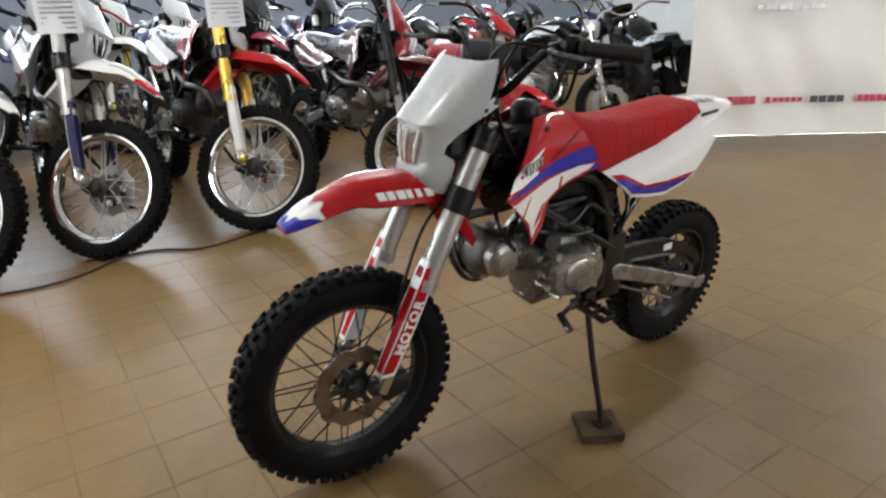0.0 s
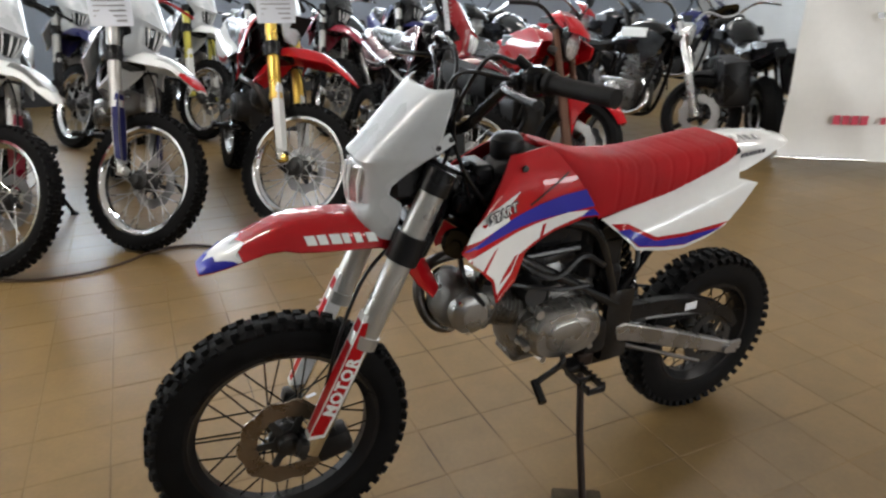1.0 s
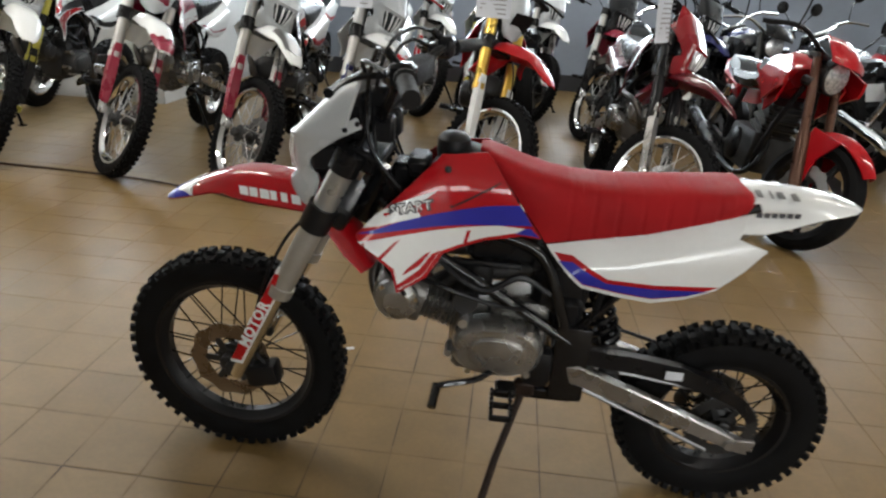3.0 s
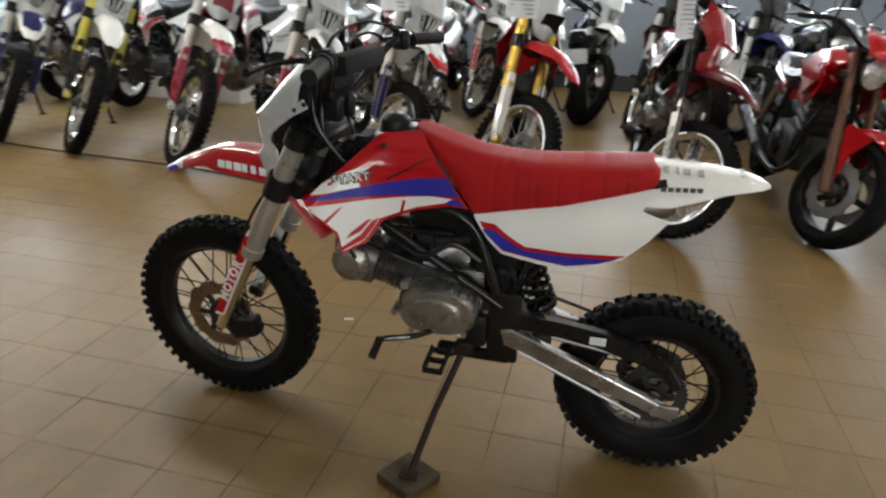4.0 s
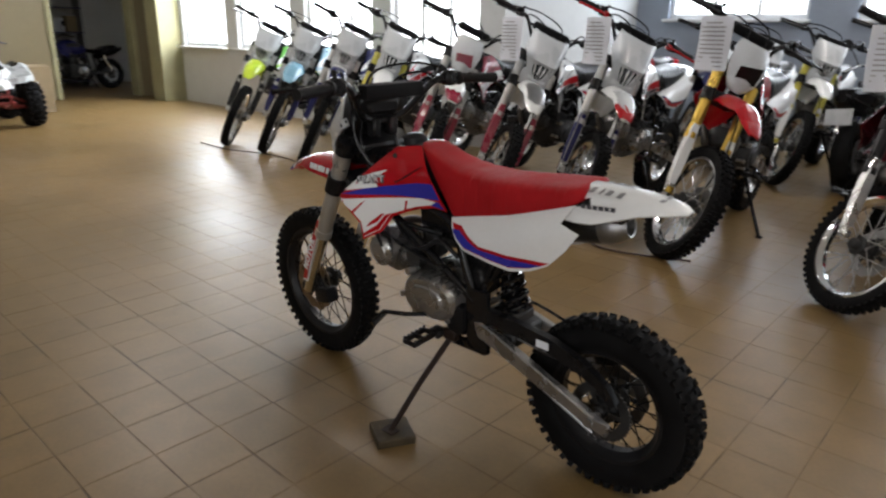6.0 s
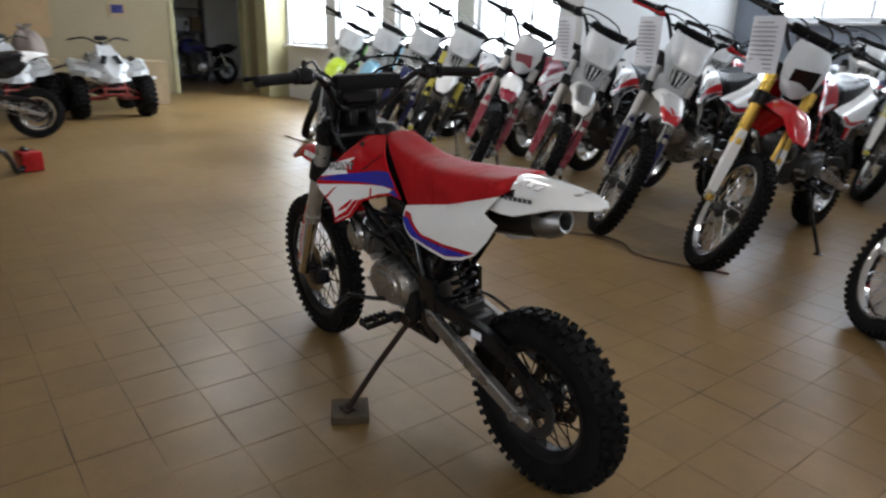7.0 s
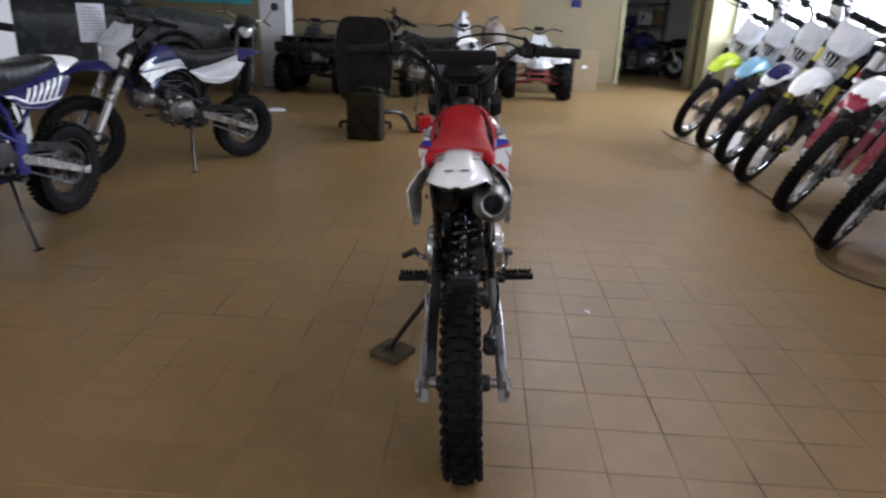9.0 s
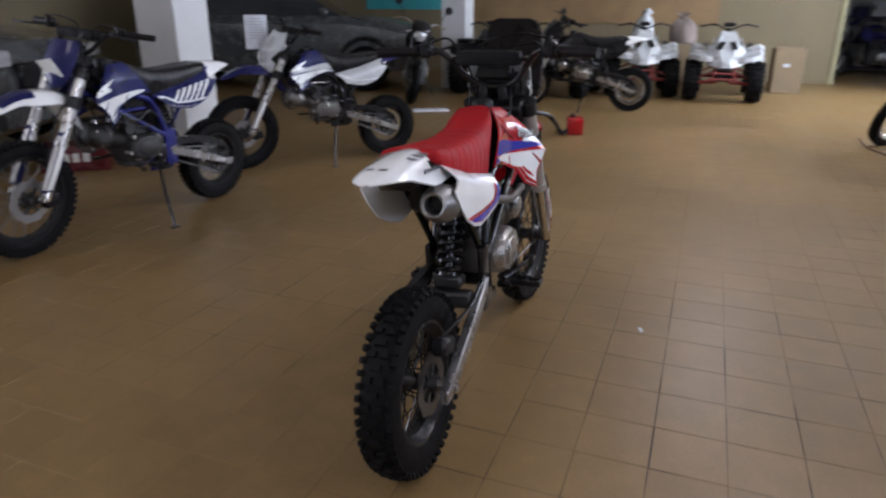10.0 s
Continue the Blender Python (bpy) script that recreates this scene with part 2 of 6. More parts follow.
# ---- mesh tools ----
class Form:
    """A growing list of vertices and faces."""

    def __init__(self):
        self.v, self.f = [], []

    def add(self, vs, fs, m=None):
        k = len(self.v)
        self.v += [tuple(m @ Vector(p)) if m else tuple(p) for p in vs]
        self.f += [[i + k for i in f] for f in fs]
        return self

    def bm(self, b, m=None):
        b.verts.index_update()
        self.add([v.co[:] for v in b.verts], [[v.index for v in f.verts] for f in b.faces], m)
        b.free()
        return self

    def box(self, c, size, m=None, bevel=0.0, seg=1, taper=None):
        b = bmesh.new()
        bmesh.ops.create_cube(b, size=1)
        for v in b.verts:
            k = taper if taper and v.co.z > 0 else (1, 1)
            v.co = Vector((v.co.x * size[0] * k[0], v.co.y * size[1] * k[1], v.co.z * size[2]))
        if bevel:
            bmesh.ops.bevel(b, geom=b.edges[:], offset=bevel, segments=seg, affect="EDGES", profile=0.6)
        t = Matrix.Translation(c)
        return self.bm(b, t @ m if m else t)

    def tube(self, pts, r, n=10, caps=True, squash=1.0):
        pts = [Vector(p) for p in pts]
        rs = r if isinstance(r, (list, tuple)) else [r] * len(pts)
        d0 = (pts[1] - pts[0]).normalized()
        side = d0.cross(Vector((0, 0, 1)))
        if side.length < 0.05:
            side = d0.cross(Vector((0, 1, 0)))
        side.normalize()
        rings = []
        for i, p in enumerate(pts):
            d = (pts[min(i + 1, len(pts) - 1)] - pts[max(i - 1, 0)]).normalized()
            side = (side - d * side.dot(d)).normalized()
            up = d.cross(side)
            rings.append([p + (side * math.cos(a) + up * math.sin(a) * squash) * rs[i] for a in [2 * math.pi * k / n for k in range(n)]])
        return self.loft(rings, caps)

    def loft(self, rings, caps=True, closed=True, loop=False):
        n = len(rings[0])
        vs = [p for ring in rings for p in ring]
        fs = []
        for i in range(len(rings) if loop else len(rings) - 1):
            j = (i + 1) % len(rings)
            for k in range(n if closed else n - 1):
                l = (k + 1) % n
                fs.append([i * n + k, i * n + l, j * n + l, j * n + k])
        if caps and not loop:
            fs.append(list(range(n))[::-1])
            fs.append([(len(rings) - 1) * n + k for k in range(n)])
        return self.add(vs, fs)

    def lathe(self, profile, m=None, n=32, closed=True):
        """Turns (radius, height) points round the local y axis."""
        k = len(profile)
        vs, fs = [], []
        for i in range(n):
            a = 2 * math.pi * i / n
            vs += [(r * math.cos(a), h, r * math.sin(a)) for r, h in profile]
            j = (i + 1) % n
            for q in range(k if closed else k - 1):
                p = (q + 1) % k
                fs.append([i * k + q, i * k + p, j * k + p, j * k + q])
        if not closed:
            if profile[0][0] > 1e-6:
                fs.append([i * k for i in range(n)])
            if profile[-1][0] > 1e-6:
                fs.append([i * k + k - 1 for i in range(n)][::-1])
        return self.add(vs, fs, m)

    def panel(self, poly, fy, thick=0.004, step=0.03, side=1):
        """A sheet whose outline is given in (x, z) and whose y follows fy(x, z)."""
        b = bmesh.new()
        b.faces.new([b.verts.new((x, 0, z)) for x, z in poly])
        for axis, lo, hi in ((0, min(p[0] for p in poly), max(p[0] for p in poly)), (2, min(p[1] for p in poly), max(p[1] for p in poly))):
            q = lo + step
            while q < hi:
                co, no = [0, 0, 0], [0, 0, 0]
                co[axis], no[axis] = q, 1
                bmesh.ops.bisect_plane(b, geom=b.verts[:] + b.edges[:] + b.faces[:], plane_co=co, plane_no=no)
                q += step
        b.verts.index_update()
        outer = [(v.co.x, side * fy(v.co.x, v.co.z), v.co.z) for v in b.verts]
        inner = [(x, y - side * thick, z) for x, y, z in outer]
        fs = [[v.index for v in f.verts] for f in b.faces]
        k = len(outer)
        rim = [[e.verts[0].index, e.verts[1].index] for e in b.edges if e.is_boundary]
        b.free()
        return self.add(outer + inner, fs + [[i + k for i in f][::-1] for f in fs] + [[a, c, c + k, a + k] for a, c in rim])

    def mesh(self, name, mat, sharp=38, smooth=True):
        me = bpy.data.meshes.new(name)
        me.from_pydata(self.v, [], self.f)
        b = bmesh.new()
        b.from_mesh(me)
        bmesh.ops.recalc_face_normals(b, faces=b.faces)
        b.to_mesh(me)
        b.free()
        if smooth:
            me.shade_smooth()
            me.set_sharp_from_angle(angle=radians(sharp))
        me.materials.append(mat)
        return me


SHARED = {}


def part(name, form, mat, parent=None, label="", m=None, key=None, sharp=38, smooth=True):
    """One mesh object. form: a Form, or a function that makes one; with a key the mesh is shared by all that give the same key and material."""
    k = (key, mat.name) if key else None
    if k and k in SHARED:
        me = SHARED[k]
    else:
        me = (form() if callable(form) else form).mesh(name, mat, sharp, smooth)
        if k:
            SHARED[k] = me
    ob = new(name, me)
    ob.parent = parent
    if m is not None:
        ob.matrix_basis = m
    return tagged(ob, label)


def thing(name, m, label, category, group="", scale=1.0):
    root = new(name)
    root.empty_display_size = 0.1
    root.matrix_basis = m @ Matrix.Scale(scale, 4)
    return tagged(root, label, category, group)


def solid(name, form, mat, label, category, group="", kind="", m=None, sharp=38, smooth=True):
    ob = part(name, form, mat, None, "", m, None, sharp, smooth)
    return tagged(ob, label, category, group, kind)


def words(name, text, size, mat, parent, m, label="", fat=0.03):
    """Built-in font, as a thin mesh."""
    cu = bpy.data.curves.new(name, "FONT")
    cu.body, cu.size, cu.extrude, cu.align_x, cu.align_y = text, size, 0.0006, "CENTER", "CENTER"
    cu.resolution_u, cu.offset, cu.space_character = 2, size * fat, 1.12
    tmp = bpy.data.objects.new(name, cu)
    me = bpy.data.meshes.new_from_object(tmp)
    bpy.data.objects.remove(tmp)
    me.materials.clear()
    me.materials.append(mat)
    ob = new(name, me)
    ob.parent, ob.matrix_basis = parent, m
    return tagged(ob, label)


def curve_pts(ctrl, n=8):
    """A smooth run of points through the control points."""
    c = [Vector(p) for p in ctrl]
    c = [2 * c[0] - c[1]] + c + [2 * c[-1] - c[-2]]
    out = []
    for i in range(1, len(c) - 2):
        for k in range(n):
            t = k / n
            p0, p1, p2, p3 = c[i - 1], c[i], c[i + 1], c[i + 2]
            out.append(0.5 * (2 * p1 + (p2 - p0) * t + (2 * p0 - 5 * p1 + 4 * p2 - p3) * t * t + (3 * p1 - p0 - 3 * p2 + p3) * t ** 3))
    return out + [c[-2]]


def lerp_table(table, x):
    """Linear reading of a table of (x, value...) rows, sorted by x."""
    if x <= table[0][0]:
        return table[0][1:]
    for a, b in zip(table, table[1:]):
        if x <= b[0]:
            k = (x - a[0]) / (b[0] - a[0])
            return tuple(p + (q - p) * k for p, q in zip(a[1:], b[1:]))
    return table[-1][1:]


# ---- the hall ----
def wall(name, pieces, mat, label):
    f = Form()
    for c, size in pieces:
        f.box(c, size)
    return tagged(part(name, f, mat, None, smooth=False), label, "wall", kind="structure")


def span(x0, x1, y0, y1, z0, z1):
    return ((x0 + x1) / 2, (y0 + y1) / 2, (z0 + z1) / 2), (x1 - x0, y1 - y0, z1 - z0)


HALL_H, T = 3.3, 0.25
XW, XR = -7.0, 3.75


def window_wall(name, x0, x1, y, openings, sill, head, label, mat):
    pieces = [span(x0, x1, y - T, y, 0, sill), span(x0, x1, y - T, y, head, HALL_H)]
    edge = x0
    for a, b in openings:
        pieces.append(span(edge, a, y - T, y, sill, head))
        edge = b
    pieces.append(span(edge, x1, y - T, y, sill, head))
    return wall(name, pieces, mat, label)


def window_unit(name, x0, x1, y, z0, z1):
    root = thing(name, pose((x0 + x1) / 2, y, z0), "white framed window with three clear panes", "window")
    tagged(root, kind="structure")
    w, h = x1 - x0, z1 - z0
    f = Form()
    for c, s in (((0, -0.1, 0.03), (w, 0.07, 0.06)), ((0, -0.1, h - 0.03), (w, 0.07, 0.06))):
        f.box(c, s, bevel=0.006)
    for k in range(4):
        f.box((-w / 2 + 0.03 + k * (w - 0.06) / 3, -0.1, h / 2), (0.055, 0.06, h - 0.12), bevel=0.006)
    part("window_frame", f, FRAME_WHITE, root)
    part("window_sill", Form().box((0, -0.01, -0.018), (w + 0.06, 0.26, 0.035), bevel=0.008), FRAME_WHITE, root)
    for k in range(3):
        pane = part("pane", Form().box((-w / 2 + 0.03 + (k + 0.5) * (w - 0.06) / 3, -0.1, h / 2), ((w - 0.3) / 3, 0.006, h - 0.13)), GLASS, root, smooth=False)
        pane.visible_shadow = False


window_wall("wall_north", XR, XE + 0.4, YA, WINDOWS_A, 0.95, 2.45, "pale painted wall under a row of windows", PLASTER)
window_wall("wall_north_back", XW, XR + T, YB, WINDOWS_B, 1.47, 2.45, "pale grey painted wall behind the second row of motorcycles", BACK_WALL)
for k, (a, b) in enumerate(WINDOWS_A):
    window_unit("window_%d" % (k + 1), a, b, YA, 0.95, 2.45)
for k, (a, b) in enumerate(WINDOWS_B):
    window_unit("window_%d" % (k + 5), a, b, YB, 1.47, 2.45)
wall("wall_return", [span(XR, XR + T, YB, YA - T, 0, HALL_H)], PLASTER, "pale painted return wall between the two window walls")
DOOR_Y0, DOOR_Y1 = -4.12, -2.62
wall("wall_east", [span(XE, XE + T, DOOR_Y1, YS, 0, HALL_H), span(XE, XE + T, YA, DOOR_Y0, 0, HALL_H), span(XE, XE + T, DOOR_Y0, DOOR_Y1, 2.3, HALL_H)], BEIGE, "beige painted end wall with an open doorway")
window_wall("wall_south", XW, XE + T, YS + T, FILL_WINDOWS, 0.5, 2.5, "beige painted wall behind the parked cars", BEIGE)
# Glazing of the added south windows.
for k, (a, b) in enumerate(FILL_WINDOWS):
    window_unit("window_%d" % (k + 9), a, b, YS + T, 0.5, 2.5)
wall("wall_west", [span(XW - T, XW, YB - T, YS + T, 0, HALL_H)], PLASTER, "pale painted wall")
wall("pillar_beige", [span(10.85, 11.3, -4.35, -3.95, 0, HALL_H)], CURTAIN, "greenish beige painted column by the window wall")
wall("pillar_white", [span(3.52, 3.97, 3.88, 4.33, 0, HALL_H)], PLASTER, "white painted square column")
wall("pillar_white_far", [span(9.0, 9.4, 3.05, 3.45, 0, HALL_H)], PLASTER, "white painted square column")
tagged(part("ceiling", Form().box(*span(XW - T, XE + 4, YB - T, YS + T, HALL_H, HALL_H + 0.2)), CEILING, smooth=False), "plain white painted ceiling", "ceiling", kind="structure")
tagged(part("baseboard", Form().box(*span(XW, XR, YB + 0.002, YB + 0.022, 0, 0.2), bevel=0.004), SKIRTING, smooth=False), "dark painted skirting along the grey wall", "baseboard", kind="structure")
# room beyond the doorway
wall("wall_store", [span(XE + 3.6, XE + 3.8, -6, 0.5, 0, HALL_H), span(XE + T, XE + 3.6, -6.2, -6, 0, HALL_H), span(XE + T, XE + 3.6, 0.5, 0.7, 0, HALL_H)], PLASTER, "grey wall of the dim store room beyond the doorway")
f = Form()
for y0, y1 in ((DOOR_Y1 - 0.09, DOOR_Y1), (DOOR_Y0, DOOR_Y0 + 0.09)):
    f.box(*span(XE - 0.03, XE + T + 0.03, y0, y1, 0, 2.3), bevel=0.01)
f.box(*span(XE - 0.03, XE + T + 0.03, DOOR_Y0 + 0.09, DOOR_Y1 - 0.09, 2.21, 2.3))
tagged(part("door_1", f, CURTAIN), "beige painted frame of the open doorway", "door frame", kind="structure")

# Fixtures for the added tube lamps, out of view overhead.
for x, y, watts in FILL_LAMPS:
    lamp = thing("fill_ceiling_light", pose(x, y, 3.06), "white fluorescent tube light added on the unseen ceiling", "ceiling light", "ceiling lights")
    part("housing", lambda: Form().box((0, 0, 0.14), (1.3, 0.2, 0.2), bevel=0.01), FRAME_WHITE, lamp, key="lamp_housing")
    for dy in (-0.05, 0.05):
        part("tube", lambda: Form().tube([(-0.6, 0, 0.02), (0.6, 0, 0.02)], 0.013), glow("tube_glow", (1, 0.95, 0.85), 6) if "tube_glow" not in bpy.data.materials else bpy.data.materials["tube_glow"], lamp, m=Matrix.Translation((0, dy, 0)), key="lamp_tube")



# ---- dirt bikes ----
# Local frame of a bike: x ahead, y to its left, z up, origin under the rear axle.
RAKE = radians(26.1)
STEER_DIR = Vector((-math.sin(RAKE), 0, math.cos(RAKE)))
STEER_AT = Vector((0.895, 0, 0.875))
REAR_AXLE, FRONT_AXLE = Vector((0, 0, 0.2535)), Vector((1.253, 0, 0.286))
SEAT_LINE = [(0.05, 0.842), (0.086, 0.833), (0.292, 0.768), (0.495, 0.722), (0.56, 0.808), (0.625, 0.892), (0.66, 0.9)]


def steer_matrix(deg):
    return Matrix.Translation(STEER_AT) @ Matrix.Rotation(radians(deg), 4, STEER_DIR) @ Matrix.Translation(-STEER_AT)


def tyre_form(R, w, knobs, seed):
    """The carcass of an off-road tyre round the y axis."""
    f = Form()
    rim = R - w * 0.95
    prof = [(rim, -w * 0.36), (rim + 0.012, -w * 0.43), (rim + w * 0.38, -w * 0.49), (R - w * 0.26, -w * 0.44), (R - w * 0.14, -w * 0.28), (R - w * 0.09, 0),
            (R - w * 0.14, w * 0.28), (R - w * 0.26, w * 0.44), (rim + w * 0.38, w * 0.49), (rim + 0.012, w * 0.43), (rim, w * 0.36)]
    return f.lathe(prof, n=56)


def knob_form(R, w, knobs, seed):
    rnd = random.Random(seed)
    f = Form()
    for i in range(knobs):
        a0 = 2 * math.pi * i / knobs
        rows = [(0.17, 0.0, 0.26), (-0.17, 0.0, 0.26)] if i % 2 else [(0.0, 0.0, 0.36)]
        rows += [(0.4, 0.62, 0.17), (-0.4, -0.62, 0.17)]
        for off, tilt, size in rows:
            a = a0 + rnd.uniform(-0.006, 0.006) + (0.5 * 2 * math.pi / knobs if abs(off) > 0.3 else 0)
            rad = R - w * 0.1 - (abs(off) ** 2) * w * 0.55
            m = Matrix.Rotation(-a, 4, "Y") @ Matrix.Translation((rad, off * w, 0)) @ Matrix.Rotation(tilt * 0.9, 4, "Z")
            h, sx, sz = w * 0.22, w * size, math.pi * R / knobs * 0.56
            vs = [(-h * 0.6, -sx / 2, -sz), (-h * 0.6, sx / 2, -sz), (-h * 0.6, sx / 2, sz), (-h * 0.6, -sx / 2, sz),
                  (h * 0.5, -sx * 0.42, -sz * 0.82), (h * 0.5, sx * 0.42, -sz * 0.82), (h * 0.5, sx * 0.42, sz * 0.82), (h * 0.5, -sx * 0.42, sz * 0.82)]
            f.add(vs, [[4, 5, 6, 7], [0, 1, 5, 4], [1, 2, 6, 5], [2, 3, 7, 6], [3, 0, 4, 7]], m)
    return f


def rim_form(R, w):
    r = R - w * 0.95
    return Form().lathe([(r + 0.004, -w * 0.38), (r - 0.006, -w * 0.38), (r - 0.012, -w * 0.26), (r - 0.024, -w * 0.14), (r - 0.024, w * 0.14), (r - 0.012, w * 0.26), (r - 0.006, w * 0.38), (r + 0.004, w * 0.38), (r, w * 0.2), (r, -w * 0.2)], n=56)


def spoke_form(R, w, side, lean):
    r0, r1 = 0.036, R - w * 0.95 - 0.02
    a = Vector((r0 * math.cos(lean * 1.2), side * 0.034, r0 * math.sin(lean * 1.2)))
    return Form().tube([a, (r1, side * 0.006, 0)], 0.0022, n=5)


def disc_form(r, waves, y):
    f = Form()
    n = waves * 8
    rings = []
    for rr, yy in ((0.62, y - 0.0018), (0.62, y + 0.0018), (1, y + 0.0018), (1, y - 0.0018)):
        rings.append([((r * rr + (r * 0.035 * math.cos(waves * 2 * math.pi * k / n) if rr == 1 else 0)) * math.cos(2 * math.pi * k / n), yy,
                       (r * rr + (r * 0.035 * math.cos(waves * 2 * math.pi * k / n) if rr == 1 else 0)) * math.sin(2 * math.pi * k / n)) for k in range(n)])
    f.loft(rings, loop=True)
    return f


def carrier_form(r, y):
    """Six-armed star that carries a brake disc."""
    n = 48
    star = [r * (0.3 + 0.36 * max(0.0, math.cos(6 * 2 * math.pi * k / n)) ** 0.5) for k in range(n)]
    return Form().loft([[(q * math.cos(2 * math.pi * k / n), yy, q * math.sin(2 * math.pi * k / n)) for k, q in enumerate(qs)] for qs, yy in (([r * 0.2] * n, y - 0.002), (star, y - 0.002), (star, y + 0.0026), ([r * 0.2] * n, y + 0.0026))], loop=True)


def wheel(root, name, axle, R, w, m, style, knobs, front):
    at = m @ Matrix.Translation(axle)
    hub = part(name, lambda: Form().lathe([(0.012, -0.075), (0.022, -0.07), (0.024, -0.045), (0.042, -0.04), (0.042, -0.03), (0.024, -0.024), (0.024, 0.024), (0.042, 0.03), (0.042, 0.04), (0.024, 0.045), (0.022, 0.07), (0.012, 0.075)], n=20, closed=False),
               style["hub"], root, m=at, key="hub")
    tyre = part("tyre", lambda: tyre_form(R, w, knobs, knobs), RUBBER, hub, "black knobbly tyre", key=("tyre", R, w))
    tagged(part("tread", lambda: knob_form(R, w, knobs, knobs), RUBBER, hub, "", key=("knobs", R, w)), kind="stuff")
    part("rim", lambda: rim_form(R, w), style["rim"], hub, key=("rim", R, w))
    n = style.get("spokes", 32)
    for k in range(n):
        side, lean = (1 if k % 2 else -1), (1 if (k // 2) % 2 else -1)
        part("spoke", lambda: spoke_form(R, w, side, lean), style["spoke"], hub, m=Matrix.Rotation(2 * math.pi * (k + 0.25 * lean) / n, 4, "Y"), key=("spoke", R, side, lean))
    if front:
        part("brake_disc", lambda: disc_form(0.108, 10, 0.048), style.get("disc", DISC), hub, "wavy steel brake disc", key="disc_f")
        part("disc_carrier", lambda: carrier_form(0.108, 0.048), style.get("carrier", DARK_ALLOY), hub, key="carrier_f")
    else:
        part("brake_disc", lambda: disc_form(0.09, 8, -0.05), style.get("rear_disc", style.get("disc", DISC)), hub, "wavy steel brake disc", key="disc_r")
        part("disc_carrier", lambda: carrier_form(0.09, -0.05), style.get("carrier", DARK_ALLOY), hub, key="carrier_r")
        part("sprocket_carrier", lambda: carrier_form(0.095, 0.0525), DARK_ALLOY, hub, key="carrier_s")
        part("sprocket", lambda: sprocket_form(), DARK_ALLOY, hub, "black toothed chain sprocket", key="sprocket")
    return hub


def sprocket_form():
    f = Form()
    n = 42
    outer = [(0.088 + (0.004 if k % 2 else -0.003)) for k in range(n * 2)]
    rings = []
    for inner, y in ((True, 0.05), (True, 0.055), (False, 0.055), (False, 0.05)):
        rings.append([((0.06 if inner else outer[k]) * math.cos(math.pi * k / n), y, (0.06 if inner else outer[k]) * math.sin(math.pi * k / n)) for k in range(n * 2)])
    f.loft(rings, loop=True)
    return f


def arch_loft(rows, thick=0.004, n=10, power=2.4):
    """A shell like an upturned trough. rows: x, z of the crown, half width, drop of the sides, outward lean of the cross section."""
    rings = []
    for x, z, hw, drop, lean in rows:
        outer, inner = [], []
        for k in range(n + 1):
            u = -1 + 2 * k / n
            d = drop * abs(u) ** power
            outer.append((x - d * lean, u * hw, z - d))
            inner.append((x - (d + 0) * lean, u * (hw - thick), z - d - thick))
        rings.append(outer + inner[::-1])
    return Form().loft(rings)


FENDER = [(0.885, 0.6, 0.05, 0.014, -1.7), (0.91, 0.655, 0.06, 0.024, -1.6), (0.945, 0.725, 0.068, 0.036, -1.1), (0.985, 0.775, 0.074, 0.048, -0.3), (1.04, 0.796, 0.079, 0.056, 0), (1.1, 0.803, 0.081, 0.058, 0), (1.16, 0.806, 0.08, 0.057, 0),
          (1.2, 0.804, 0.077, 0.052, 0.02), (1.228, 0.798, 0.072, 0.04, 0.05), (1.262, 0.786, 0.067, 0.031, 0.1), (1.305, 0.768, 0.061, 0.026, 0.2), (1.34, 0.751, 0.053, 0.021, 0.3), (1.37, 0.733, 0.041, 0.014, 0.4), (1.39, 0.717, 0.026, 0.006, 0.4)]
TAIL = [(0.24, 0.825, 0.084, 0.04, 0), (0.18, 0.845, 0.086, 0.055, 0), (0.13, 0.86, 0.087, 0.068, 0), (0.09, 0.874, 0.086, 0.085, 0), (0.045, 0.874, 0.085, 0.082, 0), (-0.015, 0.872, 0.08, 0.06, 0), (-0.07, 0.867, 0.072, 0.036, 0), (-0.115, 0.86, 0.06, 0.022, 0), (-0.147, 0.852, 0.042, 0.012, 0), (-0.167, 0.843, 0.016, 0.004, 0)]


def fender_skin(start, end, lift, u0=-1.0, u1=1.0):
    """A thin decal on the mudguard between two edges x = start(u) and x = end(u) across it."""
    rings = []
    for q in range(9):
        outer, inner = [], []
        for k in range(33):
            u = u0 + (u1 - u0) * k / 32
            x = start(u) + (end(u) - start(u)) * q / 8
            z, hw, drop, lean = lerp_table(FENDER, x)
            d = drop * abs(u) ** 4
            outer.append((x - d * lean + lift * 0.5, u * (hw + lift), z - d + lift))
            inner.append((x - d * lean, u * (hw + lift * 0.2), z - d))
        rings.append(outer + inner[::-1])
    return Form().loft(rings)


def shroud_y(x, z):
    plane = -0.0838 + 0.3957 * x - 0.1263 * z
    flat = 0.088 + 0.012 * math.sin(max(0, min(1, (0.93 - z) / 0.3)) * math.pi)
    k = 0.012
    roll = 0.034 * max(0.0, (z - 0.815) / 0.09) ** 2
    front = 0.014 * max(0.0, 1 + ((x - 0.735) * 0.158 + (z - 0.896) * 0.165) / 0.2284 / 0.026) ** 2
    return max(plane, flat) - front + k * max(0, 1 - abs(plane - flat) / (2 * k)) ** 2 * 0.5 - roll


def seat_z(x):
    return lerp_table(SEAT_LINE, x)[0]


def side_y(x, z):
    d = max(0.0, min(1.0, (seat_z(x) - z) / 0.07))
    tuck = max(0.0, min(1.0, (0.66 - z) / 0.05))
    return 0.088 + 0.046 * (1 - (1 - d) ** 2) - 0.01 * tuck


